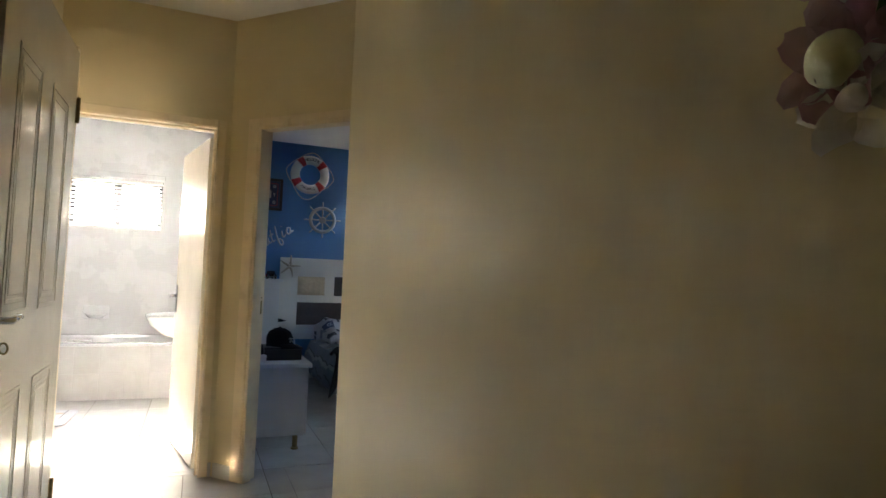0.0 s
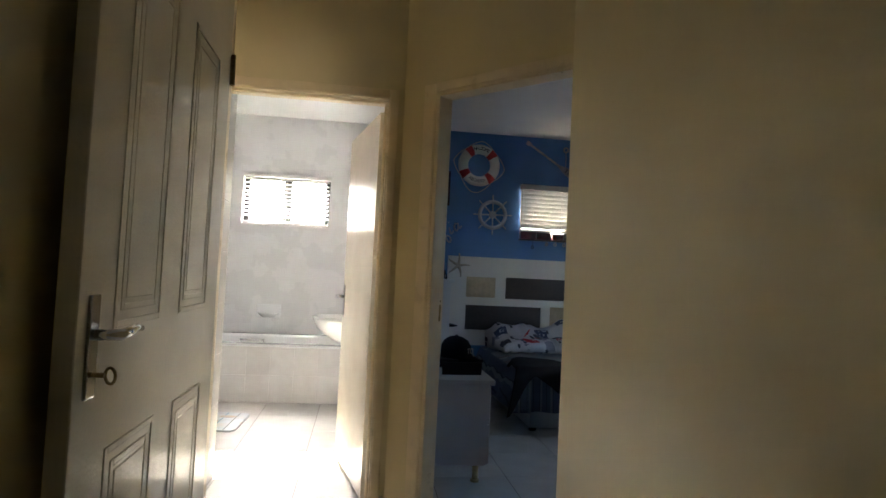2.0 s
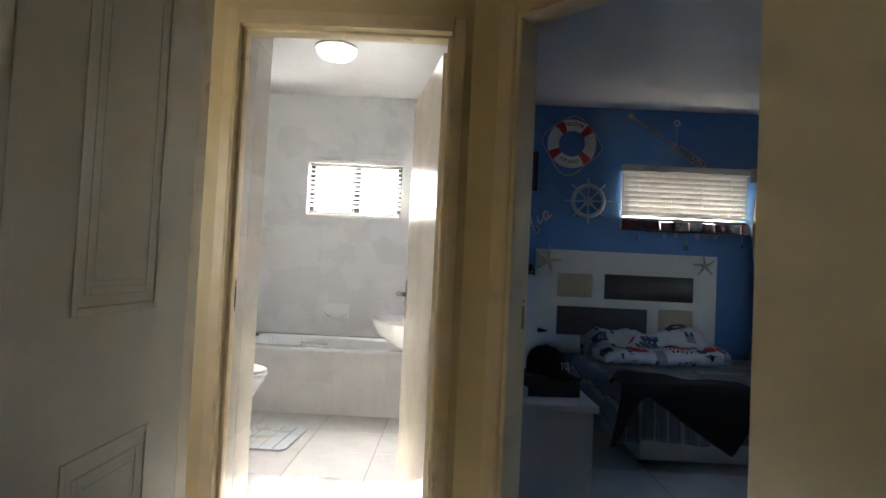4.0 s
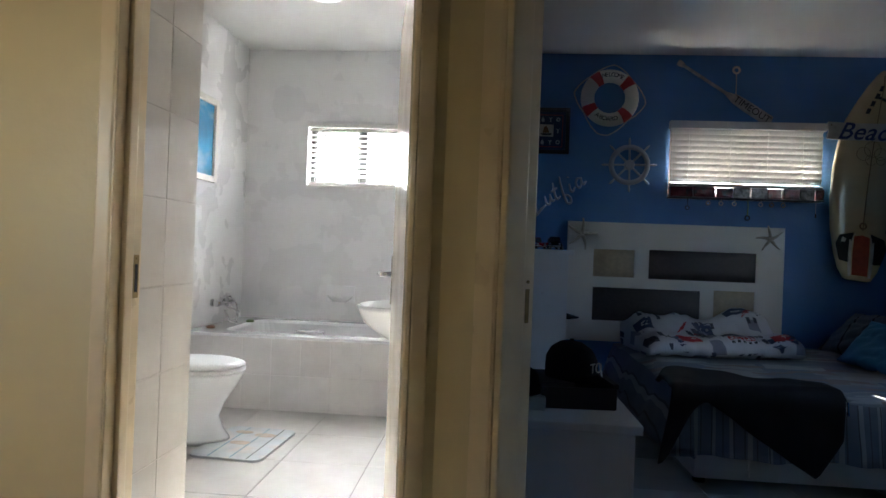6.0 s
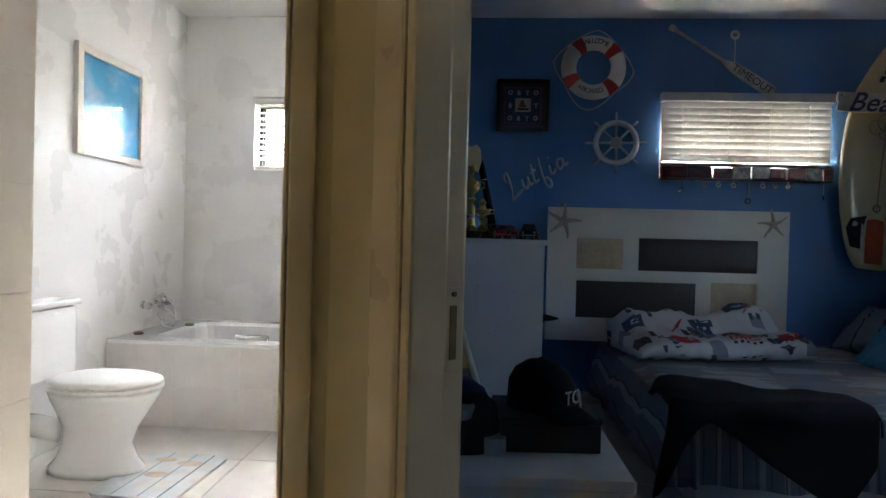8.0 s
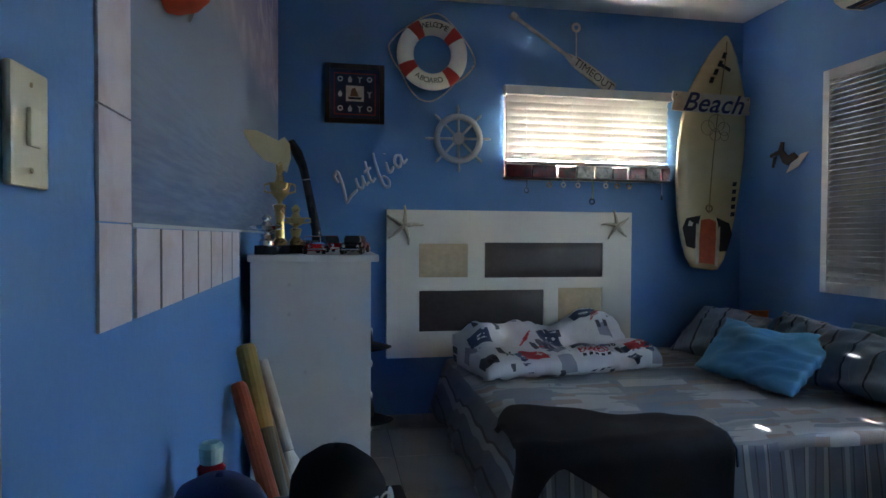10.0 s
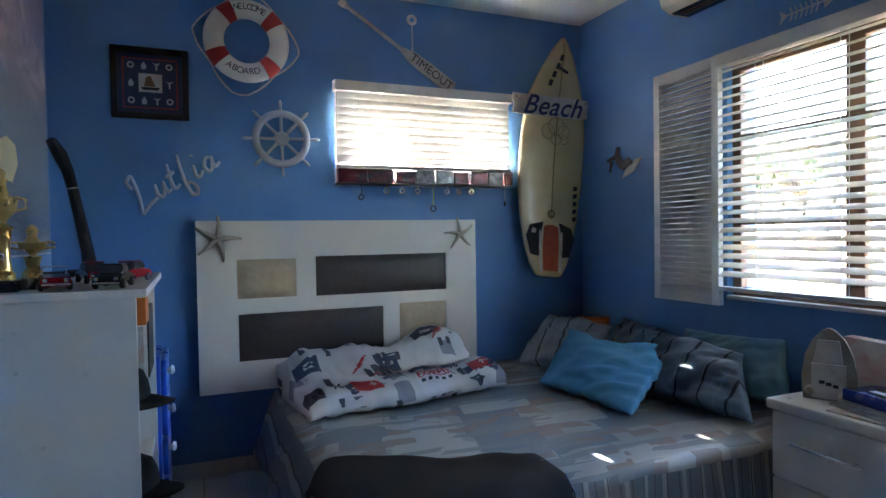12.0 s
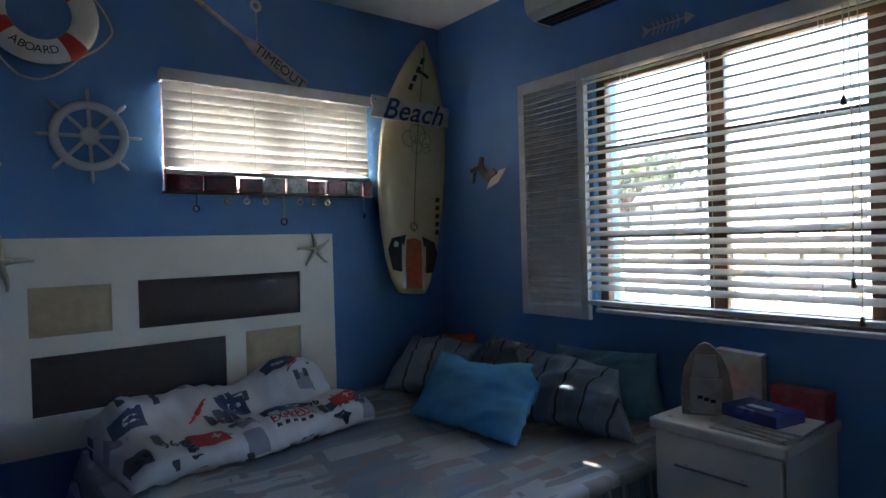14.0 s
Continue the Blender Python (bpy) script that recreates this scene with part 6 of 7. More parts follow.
# ---- sticks and bats leaning by the tall unit ----
def bat(name, label, base, tip, prof, mat, flat=1.0, grip=None):
    b_, t_ = Vector(base), Vector(tip)
    d = t_ - b_
    m = Matrix.Translation(b_) @ d.to_track_quat("Z", "Y").to_matrix().to_4x4()
    e = thing(name, label, "bat", m, "bats leaning in the corner")
    cut = len(prof) if grip is None else grip[0] + 1
    part("blade", lathe([(r, z * d.length) for r, z in [(0, 0), *prof[:cut]]] + [(0, prof[cut - 1][1] * d.length)], 18, None, 1.0, flat), mat, e, smooth=False)
    if grip:
        part("grip", lathe([(0, prof[cut - 1][1] * d.length + 0.001)] + [(r, z * d.length + 0.001) for r, z in prof[cut - 1:]] + [(0, prof[-1][1] * d.length + 0.002)], 14), grip[1], e)


cricket = [(0.05, 0.0), (0.054, 0.05), (0.054, 0.55), (0.03, 0.64), (0.018, 0.68), (0.018, 1.0)]
tube = [(0.03, 0.0), (0.032, 0.3), (0.034, 1.0)]
OLIVE = material("dark olive shrink sleeve", (0.10, 0.075, 0.035), 0.5, 0.2, 10, 0.2, 60)
RUST = material("orange red rubber grip", (0.42, 0.08, 0.025), 0.6, 0.15, 14, 0.3, 120)
pole = [(0.027, 0.0), (0.03, 0.04), (0.031, 0.70), (0.033, 0.72), (0.034, 0.985), (0.03, 1.0)]
bat("cricket_bat", "dark olive wooden bat with an ochre grip leaning on the wall", (0.575, 4.80, 0.0), (0.318, 5.24, 0.83), pole, OLIVE, 1.0, (2, TUBE_YELLOW))
bat("cricket_bat", "worn tan bat with an orange red handle leaning on the wall", (0.60, 4.70, 0.0), (0.312, 5.12, 0.73), [(0.034, 0.0), (0.036, 0.05), (0.034, 0.50), (0.027, 0.53), (0.027, 0.98), (0.022, 1.0)], TUBE_BROWN, 0.8, (2, RUST))
bat("cricket_bat", "pale willow cricket bat leaning on the tall unit", (0.625, 5.00, 0.0), (0.365, 5.33, 0.76), [(0.05, 0.0), (0.054, 0.05), (0.054, 0.50), (0.032, 0.58), (0.02, 0.62), (0.019, 1.0)], TUBE_WHITE, 0.5, (4, TUBE_WHITE))
bat("hockey_stick", "brown wooden stick with a red band leaning in the corner", (0.60, 4.93, 0.0), (0.345, 5.28, 0.72), [(0.02, 0), (0.02, 0.88), (0.021, 0.89), (0.02, 1.0)], TUBE_BROWN, 1.0, (1, PAD_RED))

# ---- tall open shelf unit ----
TX0, TX1, TY0, TY1, TZ = 0.312, 0.757, 5.40, 6.32, 1.143
unit = thing("shelf_unit", "white open shelf unit, its side scuffed, against the blue wall", "shelf unit", Matrix.Translation((TX0, TY0, 0)))
w_, l_ = TX1 - TX0, TY1 - TY0
part("top", cuboid(-0.01, w_ + 0.03, -0.012, l_ + 0.012, TZ - 0.026, TZ, 0.004), WHITE_BOARD, unit)
part("side_panel", cuboid(0, w_, 0, 0.018, 0, TZ - 0.0262, 0.001), WHITE_BOARD, unit)
part("side_panel", cuboid(0, w_, l_ - 0.018, l_, 0, TZ - 0.0262, 0.001), WHITE_BOARD, unit)
part("back_panel", cuboid(0.0, 0.008, 0.0182, l_ - 0.0182, 0, TZ - 0.0262), WHITE_BOARD, unit)
for z in (0.06, 0.40, 0.74):
    part("shelf", cuboid(0.0082, w_ - 0.01, 0.0182, l_ - 0.0182, z, z + 0.018, 0.001), WHITE_BOARD, unit)
for x, z in ((0.14, 1.03), (0.14, 0.92), (0.31, 0.9), (0.2, 0.70)):
    part("screw_cap", lathe([(0, 0), (0.007, 0), (0.007, 0.001), (0, 0.0015)], 10, pose(x, -0.0002, z, 90, 0, 0)), GROUT, unit)
baseball_cap("baseball_cap", "black cap on the shelf", (0.69, 5.72, 0.4185), 80, BLACK_CLOTH, BLACK_CLOTH)
baseball_cap("baseball_cap", "black cap on the upper shelf", (0.68, 5.60, 0.7585), 80, BLACK_CLOTH, BLACK_CLOTH, 0.95)
solid("shelf_box", cuboid(0.56, 0.752, 5.74, 5.90, 0.758, 0.985, 0.004), CARD, "printed card box on the shelf", "box")
solid("shelf_box", cuboid(0.57, 0.76, 5.75, 5.89, 0.987, 1.085, 0.004), ORANGE, "orange box stacked on another", "box")
solid("shelf_box", cuboid(0.52, 0.755, 5.95, 6.22, 0.758, 1.02, 0.004), BOX_DARK, "dark box on the shelf", "box")
e = new("water_bottle", finish("water_bottle", lathe([(0, 0), (0.035, 0), (0.035, 0.16), (0.02, 0.19), (0.02, 0.21), (0, 0.21)], 18), BLACK_GLOSS))
e.matrix_world = pose(0.66, 5.95, 0.418)
tagged(e, "black drink bottle on the lower shelf", "bottle")

# blue plastic drawer tower
tower = thing("drawer_tower", "bright blue plastic drawer tower with round white knobs", "drawers", Matrix.Translation((0.37, 6.36, 0)))
part("shell", cuboid(0, 0.40, 0, 0.36, 0.02, 0.76, 0.012), BLUE_PLASTIC, tower)
for k in range(4):
    z0 = 0.04 + k * 0.18
    d = part("drawer", cuboid(0.401, 0.425, 0.012, 0.348, z0, z0 + 0.165, 0.008), BLUE_PLASTIC, tower)
    part("knob", lathe([(0, 0), (0.012, 0), (0.012, 0.012), (0.022, 0.018), (0.018, 0.03), (0, 0.033)], 16, pose(0.425, 0.10, z0 + 0.1, 0, 90, 0)), WHITE_PLASTIC, d, "round white knob")
for x in (0.05, 0.35):
    for y in (0.05, 0.31):
        part("castor", lathe([(0, 0), (0.02, 0), (0.02, 0.02), (0, 0.02)], 12, pose(x, y, 0)), BLACK_GLOSS, tower)


def model_car(at, turn, mat, label, open_top=False):
    c = thing("model_car", label, "model car", pose(*at, 0, 0, turn), "model cars on the shelf unit")
    prof = [(-0.095, 0.014), (-0.098, 0.03), (-0.085, 0.042), (-0.03, 0.046), (0.04, 0.047), (0.09, 0.04), (0.1, 0.028), (0.098, 0.014)]
    bm = plate(prof, 0.076)
    bmesh.ops.bevel(bm, geom=list(bm.edges), offset=0.005, segments=2, affect="EDGES")
    bmesh.ops.transform(bm, matrix=pose(0, 0.038, 0, 90, 0, 0), verts=bm.verts)
    body = part("body", bm, mat, c)
    if not open_top:
        bm = plate([(-0.065, 0.045), (0.04, 0.045), (0.02, 0.07), (-0.04, 0.071)], 0.062)
        bmesh.ops.bevel(bm, geom=list(bm.edges), offset=0.004, segments=2, affect="EDGES")
        bmesh.ops.transform(bm, matrix=pose(0, 0.031, 0, 90, 0, 0), verts=bm.verts)
        part("cabin", bm, CAR_GLASS, c, "dark glazed cabin")
        part("roof", cuboid(-0.04, 0.018, -0.029, 0.029, 0.0705, 0.0735, 0.001), mat, c)
    else:
        part("windscreen", pipe([(0.03, -0.03, 0.046), (0.015, -0.03, 0.07), (0.015, 0.03, 0.07), (0.03, 0.03, 0.046)], 0.0018, 6), CHROME, c, "chrome windscreen frame")
        part("seats", cuboid(-0.045, 0.0, -0.028, 0.028, 0.047, 0.054, 0.003), CAR_GLASS, c)
    for x in (-0.062, 0.06):
        for y in (-0.036, 0.036):
            w = part("wheel", lathe([(0, -0.008), (0.010, -0.008), (0.0155, -0.005), (0.0155, 0.005), (0.010, 0.008), (0, 0.008)], 16, pose(x, y, 0.0157, 90, 0, 0)), RUBBER, c)
            part("hubcap", lathe([(0, -0.0095), (0.0085, -0.0095), (0.0085, 0.0095), (0, 0.0095)], 12, pose(x, y, 0.0157, 90, 0, 0)), CHROME, w)
    part("bumper", cuboid(0.097, 0.103, -0.036, 0.036, 0.018, 0.024, 0.002), CHROME, c, "chrome bumper")
    part("bumper", cuboid(-0.102, -0.096, -0.036, 0.036, 0.018, 0.024, 0.002), CHROME, c, "chrome bumper")
    for y in (-0.026, 0.026):
        part("headlight", lathe([(0, 0), (0.007, 0), (0.006, 0.003), (0, 0.004)], 12, pose(0.0985, y, 0.032, 0, 90, 0)), CHROME, c)


model_car((0.53, 5.52, TZ), -78, RED_GLOSS, "dark red model convertible with chrome trim", True)
model_car((0.69, 5.50, TZ), -96, BLACK_GLOSS, "black model saloon car with chrome trim")
model_car((0.60, 5.78, TZ), -70, RED_GLOSS, "dark red model coupe with chrome trim")
model_car((0.71, 5.76, TZ), -110, RED_GLOSS, "dark red model coupe with chrome trim")


WING_CREAM = material("pale yellow resin", (0.74, 0.66, 0.42), 0.5, 0.1, 9, 0.2, 40)


def trophy(at, height, label, star=False, metal=None):
    t = thing("trophy", label, "trophy", pose(*at), "trophies on the shelf unit")
    part("base", cuboid(-0.04, 0.04, -0.04, 0.04, 0, 0.035, 0.003), BLACK_GLOSS, t, "black base")
    part("column", lathe([(0.028, 0.035), (0.028, 0.05), (0.02, 0.06), (0.016, 0.3 * height), (0.022, 0.42 * height), (0.026, 0.45 * height), (0.01, 0.47 * height)], 20), metal or GOLD, t, "gold column")
    part("cup", lathe([(0.008, 0.46 * height), (0.012, 0.5 * height), (0.034, 0.56 * height), (0.04, 0.64 * height), (0.038, 0.66 * height), (0.03, 0.62 * height), (0, 0.56 * height)], 20), metal or GOLD, t, "gold cup")
    for s_ in (-1, 1):
        part("handle", pipe([(s_ * 0.03, 0, 0.56 * height), (s_ * 0.058, 0, 0.58 * height), (s_ * 0.058, 0, 0.64 * height), (s_ * 0.038, 0, 0.655 * height)], 0.004, 6), metal or GOLD, t)
    bm = lathe([(0, 0.63 * height), (0.02, 0.66 * height), (0.012, 0.74 * height), (0.018, 0.82 * height), (0.008, 0.88 * height), (0, 0.9 * height)], 14)
    part("topper", bm, metal or GOLD, t, "gold topper")
    if star:
        pts = [(0.045, -0.085), (0.01, -0.055), (-0.04, -0.04), (-0.085, 0.005), (-0.12, 0.07), (-0.07, 0.07), (-0.02, 0.05), (0.01, 0.035), (0.035, 0.05), (0.055, 0.025), (0.06, -0.03)]
        part("wing", plate(pts, 0.02, pose(-0.02, 0.004, 0.96 * height, 90, 0, 10)), WING_CREAM, t, "pale yellow wing shape")


trophy((0.41, 5.50, TZ), 0.42, "tall gold trophy with a pale yellow wing shape", True)
trophy((0.465, 5.58, TZ), 0.22, "small gold trophy on a black base")
trophy((0.365, 5.45, TZ), 0.17, "small silver trophy on a black base", metal=CHROME)
e = thing("walking_stick", "black curved stick propped on the shelf unit", "stick")
part("shaft", pipe([(0.535, 6.19, TZ + 0.012), (0.525, 6.20, TZ + 0.10), (0.495, 6.22, TZ + 0.25), (0.472, 6.24, TZ + 0.36), (0.455, 6.255, TZ + 0.43), (0.425, 6.275, TZ + 0.50), (0.392, 6.29, TZ + 0.56)], [0.03, 0.024, 0.022, 0.021, 0.023, 0.028, 0.02], 10), BLACK_GLOSS, e, smooth=True)
part("foot", cuboid(0.44, 0.57, 6.15, 6.23, TZ, TZ + 0.03, 0.01), BLACK_GLOSS, e)
part("band", ring(0.023, 0.003, pose(0.472, 6.24, TZ + 0.36, 5, -8, 0), 18, 6), CHROME, e)

# ---- left wall: seascape with a plank border, caps, switch ----
mural_t = thing("wall_print", "large hazy seascape print with a whitewashed plank border", "wall print")
bm = cuboid(0.276, 0.280, 4.203, 6.82, 1.236, 2.66)
part("seascape", bm, MURAL, mural_t)
for z0, z1 in ((1.067, 1.232), (1.235, 1.408), (1.411, 1.72), (1.723, 2.1), (2.103, 2.66)):
    part("plank", cuboid(0.276, 0.2815, 4.058, 4.20, z0, z1), PLANK_PRINT, mural_t)
seams = (4.204, 4.219, 4.375, 4.547, 4.702, 4.861, 5.027, 5.20, 5.36)
for a, b in zip(seams[1:], seams[2:]):
    part("plank", cuboid(0.276, 0.2815, a + 0.008, b - 0.008, 1.067, 1.226), PLANK_PRINT, mural_t)
    part("gap_line", cuboid(0.276, 0.2805, b - 0.0075, b + 0.0075, 1.067, 1.226), BOX_DARK, mural_t)
part("border_line", cuboid(0.276, 0.2825, 4.203, 6.82, 1.2275, 1.2355), PALE_BLUE_GREY, mural_t)


def hanging_cap(y, z, mat, label, turn):
    c = thing("hanging_cap", label, "cap", on_left_wall(y, z, 0.0), "caps hung on the wall")
    bm = lathe([(0.095, 0.0), (0.097, 0.03), (0.09, 0.07), (0.07, 0.1), (0.04, 0.118), (0, 0.122)], 24, pose(0, 0, 0.004, 0, 0, turn) @ Matrix.Diagonal((0.9, 1.05, 0.8, 1)))
    part("crown", bm, mat, c, smooth=True)
    ol = [(0.085 * math.cos(math.pi + math.pi * k / 12), -0.06 + 0.10 * math.sin(math.pi + math.pi * k / 12)) for k in range(13)]
    part("brim", plate(ol, 0.006, pose(0, 0, 0.03, 12, 0, turn)), mat, c)
    part("badge", lathe([(0, 0), (0.02, 0), (0.02, 0.002), (0, 0.002)], 14, pose(0.045, -0.085, 0.045, 10, 30, 0)), PALE_BLUE_GREY, c, "silver sticker")


hanging_cap(4.42, 1.775, RED_CLOTH, "orange red cap hanging on the wall", 180)
hanging_cap(4.26, 1.84, BLACK_CLOTH, "dark cap hanging on the wall", 10)
hanging_cap(3.95, 1.93, BLACK_CLOTH, "dark cap hanging on the wall", 0)


def light_switch(m, label, w, h):
    s_ = thing("light_switch", label, "light switch", m)
    part("cover", box(bmesh.new(), -w / 2, w / 2, -h / 2, h / 2, 0.001, 0.011, 0.004), AGED_PLASTIC, s_)
    part("rocker", box(bmesh.new(), -0.012, 0.012, -0.022, 0.022, 0.0112, 0.0165, 0.002), AGED_PLASTIC, s_)
    for yy in (-h * 0.36, h * 0.36):
        part("screw", lathe([(0, 0), (0.003, 0), (0.003, 0.001), (0, 0.0015)], 8, pose(0, yy, 0.011)), DULL_METAL, s_)


light_switch(on_left_wall(3.85, 1.335, 0.0), "yellowed plastic light switch on the blue wall", 0.085, 0.135)
light_switch(Matrix(((1, 0, 0, -1.085), (0, 0, -1, 3.59), (0, 1, 0, 1.355), (0, 0, 0, 1))), "yellowed plastic light switch on the cream wall", 0.075, 0.16)


# ---- flower decoration in the corridor ----
flowers = thing("flower_decoration", "pink and white artificial flowers with leaves fixed to the corridor wall", "flowers", Matrix(((0, 0, -1, 0.62), (-1, 0, 0, 0.172), (0, 1, 0, 1.425), (0, 0, 0, 1))))


def bloom(cx, cy, size, outer, inner_mat, count, core=0.24):
    bm = bmesh.new()
    for k in range(count):
        a = 2 * math.pi * k / count + random.uniform(-0.15, 0.15)
        m = pose(cx, cy, 0.03) @ Matrix.Rotation(a, 4, "Z") @ Matrix.Rotation(radians(-24), 4, "Y")
        g = []
        for i in range(6):
            t = i / 5
            wd = size * 0.36 * math.sin(math.pi * (0.12 + 0.8 * t)) ** 0.8
            g.append([bm.verts.new(m @ Vector((size * t, wd * s_, 0.12 * size * (abs(s_) ** 2) - 0.2 * size * t * t + 0.004 * math.sin(9 * t)))) for s_ in (-1, -0.5, 0, 0.5, 1)])
        for r0, r1 in zip(g, g[1:]):
            for q in range(4):
                bm.faces.new((r0[q], r0[q + 1], r1[q + 1], r1[q]))
    fl = part("flower", bm, outer, flowers, smooth=True)
    bm = lathe([(0, 0.02), (size * core * 0.85, 0.026), (size * core, 0.036), (size * core * 0.5, 0.044), (0, 0.045)], 18, pose(cx, cy, 0.012))
    cloth_noise(bm, 0.004, 40, cx * 9)
    part("flower_centre", bm, inner_mat, fl, smooth=True)


bloom(0.002, -0.006, 0.062, PINK, PETAL_CREAM, 7, 0.44)
bloom(0.0, 0.075, 0.05, PINK, PETAL_WHITE, 6)
bloom(0.035, 0.085, 0.05, PETAL_WHITE, LEAF_GREEN, 6)
bloom(0.02, -0.05, 0.055, PETAL_WHITE, PETAL_WHITE, 6)
bloom(0.09, 0.01, 0.06, PINK, PETAL_WHITE, 6)
for k, (a, r) in enumerate(((30, 0.13), (60, 0.14), (345, 0.13))):
    m = Matrix.Rotation(radians(a), 4, "Z") @ Matrix.Rotation(radians(-12), 4, "Y")
    bm = bmesh.new()
    ol = [(0.03, 0.0), (r * 0.5, 0.03), (r, 0.0), (r * 0.5, -0.03)]
    vs = [bm.verts.new(m @ Vector((x, y, 0.012))) for x, y in ol]
    bm.faces.new(vs)
    r_ = bmesh.ops.extrude_face_region(bm, geom=list(bm.faces))
    bmesh.ops.translate(bm, verts=[v for v in r_["geom"] if isinstance(v, bmesh.types.BMVert)], vec=(0, 0, 0.002))
    part("leaf", bm, LEAF_GREEN, flowers)

# ---- bathroom ----
bath = thing("bathtub", "white built-in bathtub with a tiled front", "bathtub", Matrix.Translation((-1.716, 5.97, 0)))
BL, BW, BH = 1.94, 0.90, 0.50
def tub_shell():
    bm = bmesh.new()
    def loop(x0, x1, y0, y1, z, r, n=6):
        out = []
        for cx, cy, a0 in ((x1 - r, y1 - r, 0), (x0 + r, y1 - r, 90), (x0 + r, y0 + r, 180), (x1 - r, y0 + r, 270)):
            for k in range(n):
                a = radians(a0 + 90 * k / (n - 1))
                out.append(bm.verts.new((cx + r * math.cos(a), cy + r * math.sin(a), z)))
        return out
    loops = [loop(0.002, BL, -0.012, BW - 0.002, BH - 0.02, 0.02), loop(0.002, BL, -0.012, BW - 0.002, BH, 0.02), loop(0.2, BL - 0.12, 0.10, BW - 0.12, BH + 0.002, 0.12), loop(0.215, BL - 0.135, 0.115, BW - 0.135, BH - 0.02, 0.12),
             loop(0.26, BL - 0.25, 0.15, BW - 0.18, 0.28, 0.14), loop(0.32, BL - 0.36, 0.2, BW - 0.23, 0.17, 0.14)]
    for a, b in zip(loops, loops[1:]):
        for k in range(len(a)):
            bm.faces.new((a[k], a[(k + 1) % len(a)], b[(k + 1) % len(b)], b[k]))
    bm.faces.new(loops[-1])
    return bm


part("tub", tub_shell(), PORCELAIN, bath, smooth=False)
part("front_wall", cuboid(0.002, BL, -0.005, 0.08, 0, BH - 0.022), GROUT, bath)
row_z = ((0.004, 0.235), (0.239, 0.474))
for z0, z1 in row_z:
    x = 0.004
    while x < BL - 0.03:
        x1 = min(x + 0.198, BL)
        part("tile", cuboid(x, x1, -0.007, -0.0005, z0, z1, 0.0015), WALL_TILE, bath)
        x += 0.202
handle = part("grab_rail", pipe([(0.72, 0.13, 0.50), (0.72, 0.135, 0.52), (0.92, 0.135, 0.52), (0.92, 0.13, 0.50)], 0.008, 8), CHROME, bath, "chrome grab rail", True)
mixer = thing("bath_mixer", "chrome bath mixer with a hand shower and hose", "tap", Matrix(((0, 0, 1, -1.716), (1, 0, 0, 6.42), (0, 1, 0, 0.66), (0, 0, 0, 1))))
for x in (-0.075, 0.075):
    part("wall_flange", lathe([(0, 0), (0.03, 0), (0.026, 0.012), (0.014, 0.016), (0.014, 0.06), (0, 0.06)], 18, pose(x, 0, 0)), CHROME, mixer)
    part("tap_handle", lathe([(0.012, 0.0), (0.024, 0.01), (0.026, 0.03), (0.015, 0.036), (0, 0.037)], 10, pose(x * 1.35, 0.0, 0.065, 0, 90 if x > 0 else -90, 0)), CHROME, mixer)
part("body", pipe([(-0.1, 0, 0.065), (0.1, 0, 0.065)], 0.02, 14), CHROME, mixer, smooth=True)
part("spout", pipe([(0, -0.01, 0.065), (0, -0.03, 0.1), (0, -0.045, 0.15), (0, -0.075, 0.175)], [0.017, 0.016, 0.014, 0.013], 12), CHROME, mixer, smooth=True)
part("diverter", lathe([(0, 0.02), (0.012, 0.02), (0.012, 0.05), (0, 0.055)], 12, pose(0, 0, 0.065, -90, 0, 0)), CHROME, mixer)
part("hand_shower", pipe([(0.05, 0.045, 0.08), (0.0, 0.06, 0.09), (-0.05, 0.05, 0.1), (-0.08, 0.03, 0.11)], [0.01, 0.012, 0.014, 0.024], 12), CHROME, mixer, smooth=True)
part("hose", pipe([(0.06, 0.04, 0.08), (0.09, -0.02, 0.12), (0.07, -0.12, 0.14), (0.02, -0.155, 0.15), (-0.05, -0.13, 0.13), (-0.07, -0.05, 0.1)], 0.008, 8), CHROME, mixer, "grey chrome hose", True)
for k, (x, y, m_) in enumerate(((-1.625, 6.15, BROWN_WOOD), (-1.50, 6.55, LEAF_GREEN))):
    e = new("bath_plug", finish("bath_plug", lathe([(0, 0), (0.028, 0), (0.03, 0.01), (0.02, 0.018), (0, 0.02)], 16), m_))
    e.matrix_world = Matrix.Translation((x, y, 0.5022))
    tagged(e, "small dark rubber plug on the bath rim" if k == 0 else "small green soap on the bath rim", "plug" if k == 0 else "soap")
soap = thing("soap_dish", "white porcelain soap dish set in the tiled wall", "soap dish", on_headboard_wall(-0.875, 0.72, 0.0))
part("back_plate", box(bmesh.new(), -0.12, 0.12, -0.065, 0.075, 0.001, 0.014, 0.008), PORCELAIN, soap)
bm = lathe([(0, -0.05), (0.06, -0.045), (0.1, -0.01), (0.108, 0.0), (0.1, 0.0), (0.07, -0.03), (0, -0.036)], 24, pose(0, -0.01, 0.03, -90, 0, 0), 1.0, 0.75)
part("dish", bm, PORCELAIN, soap, smooth=True)

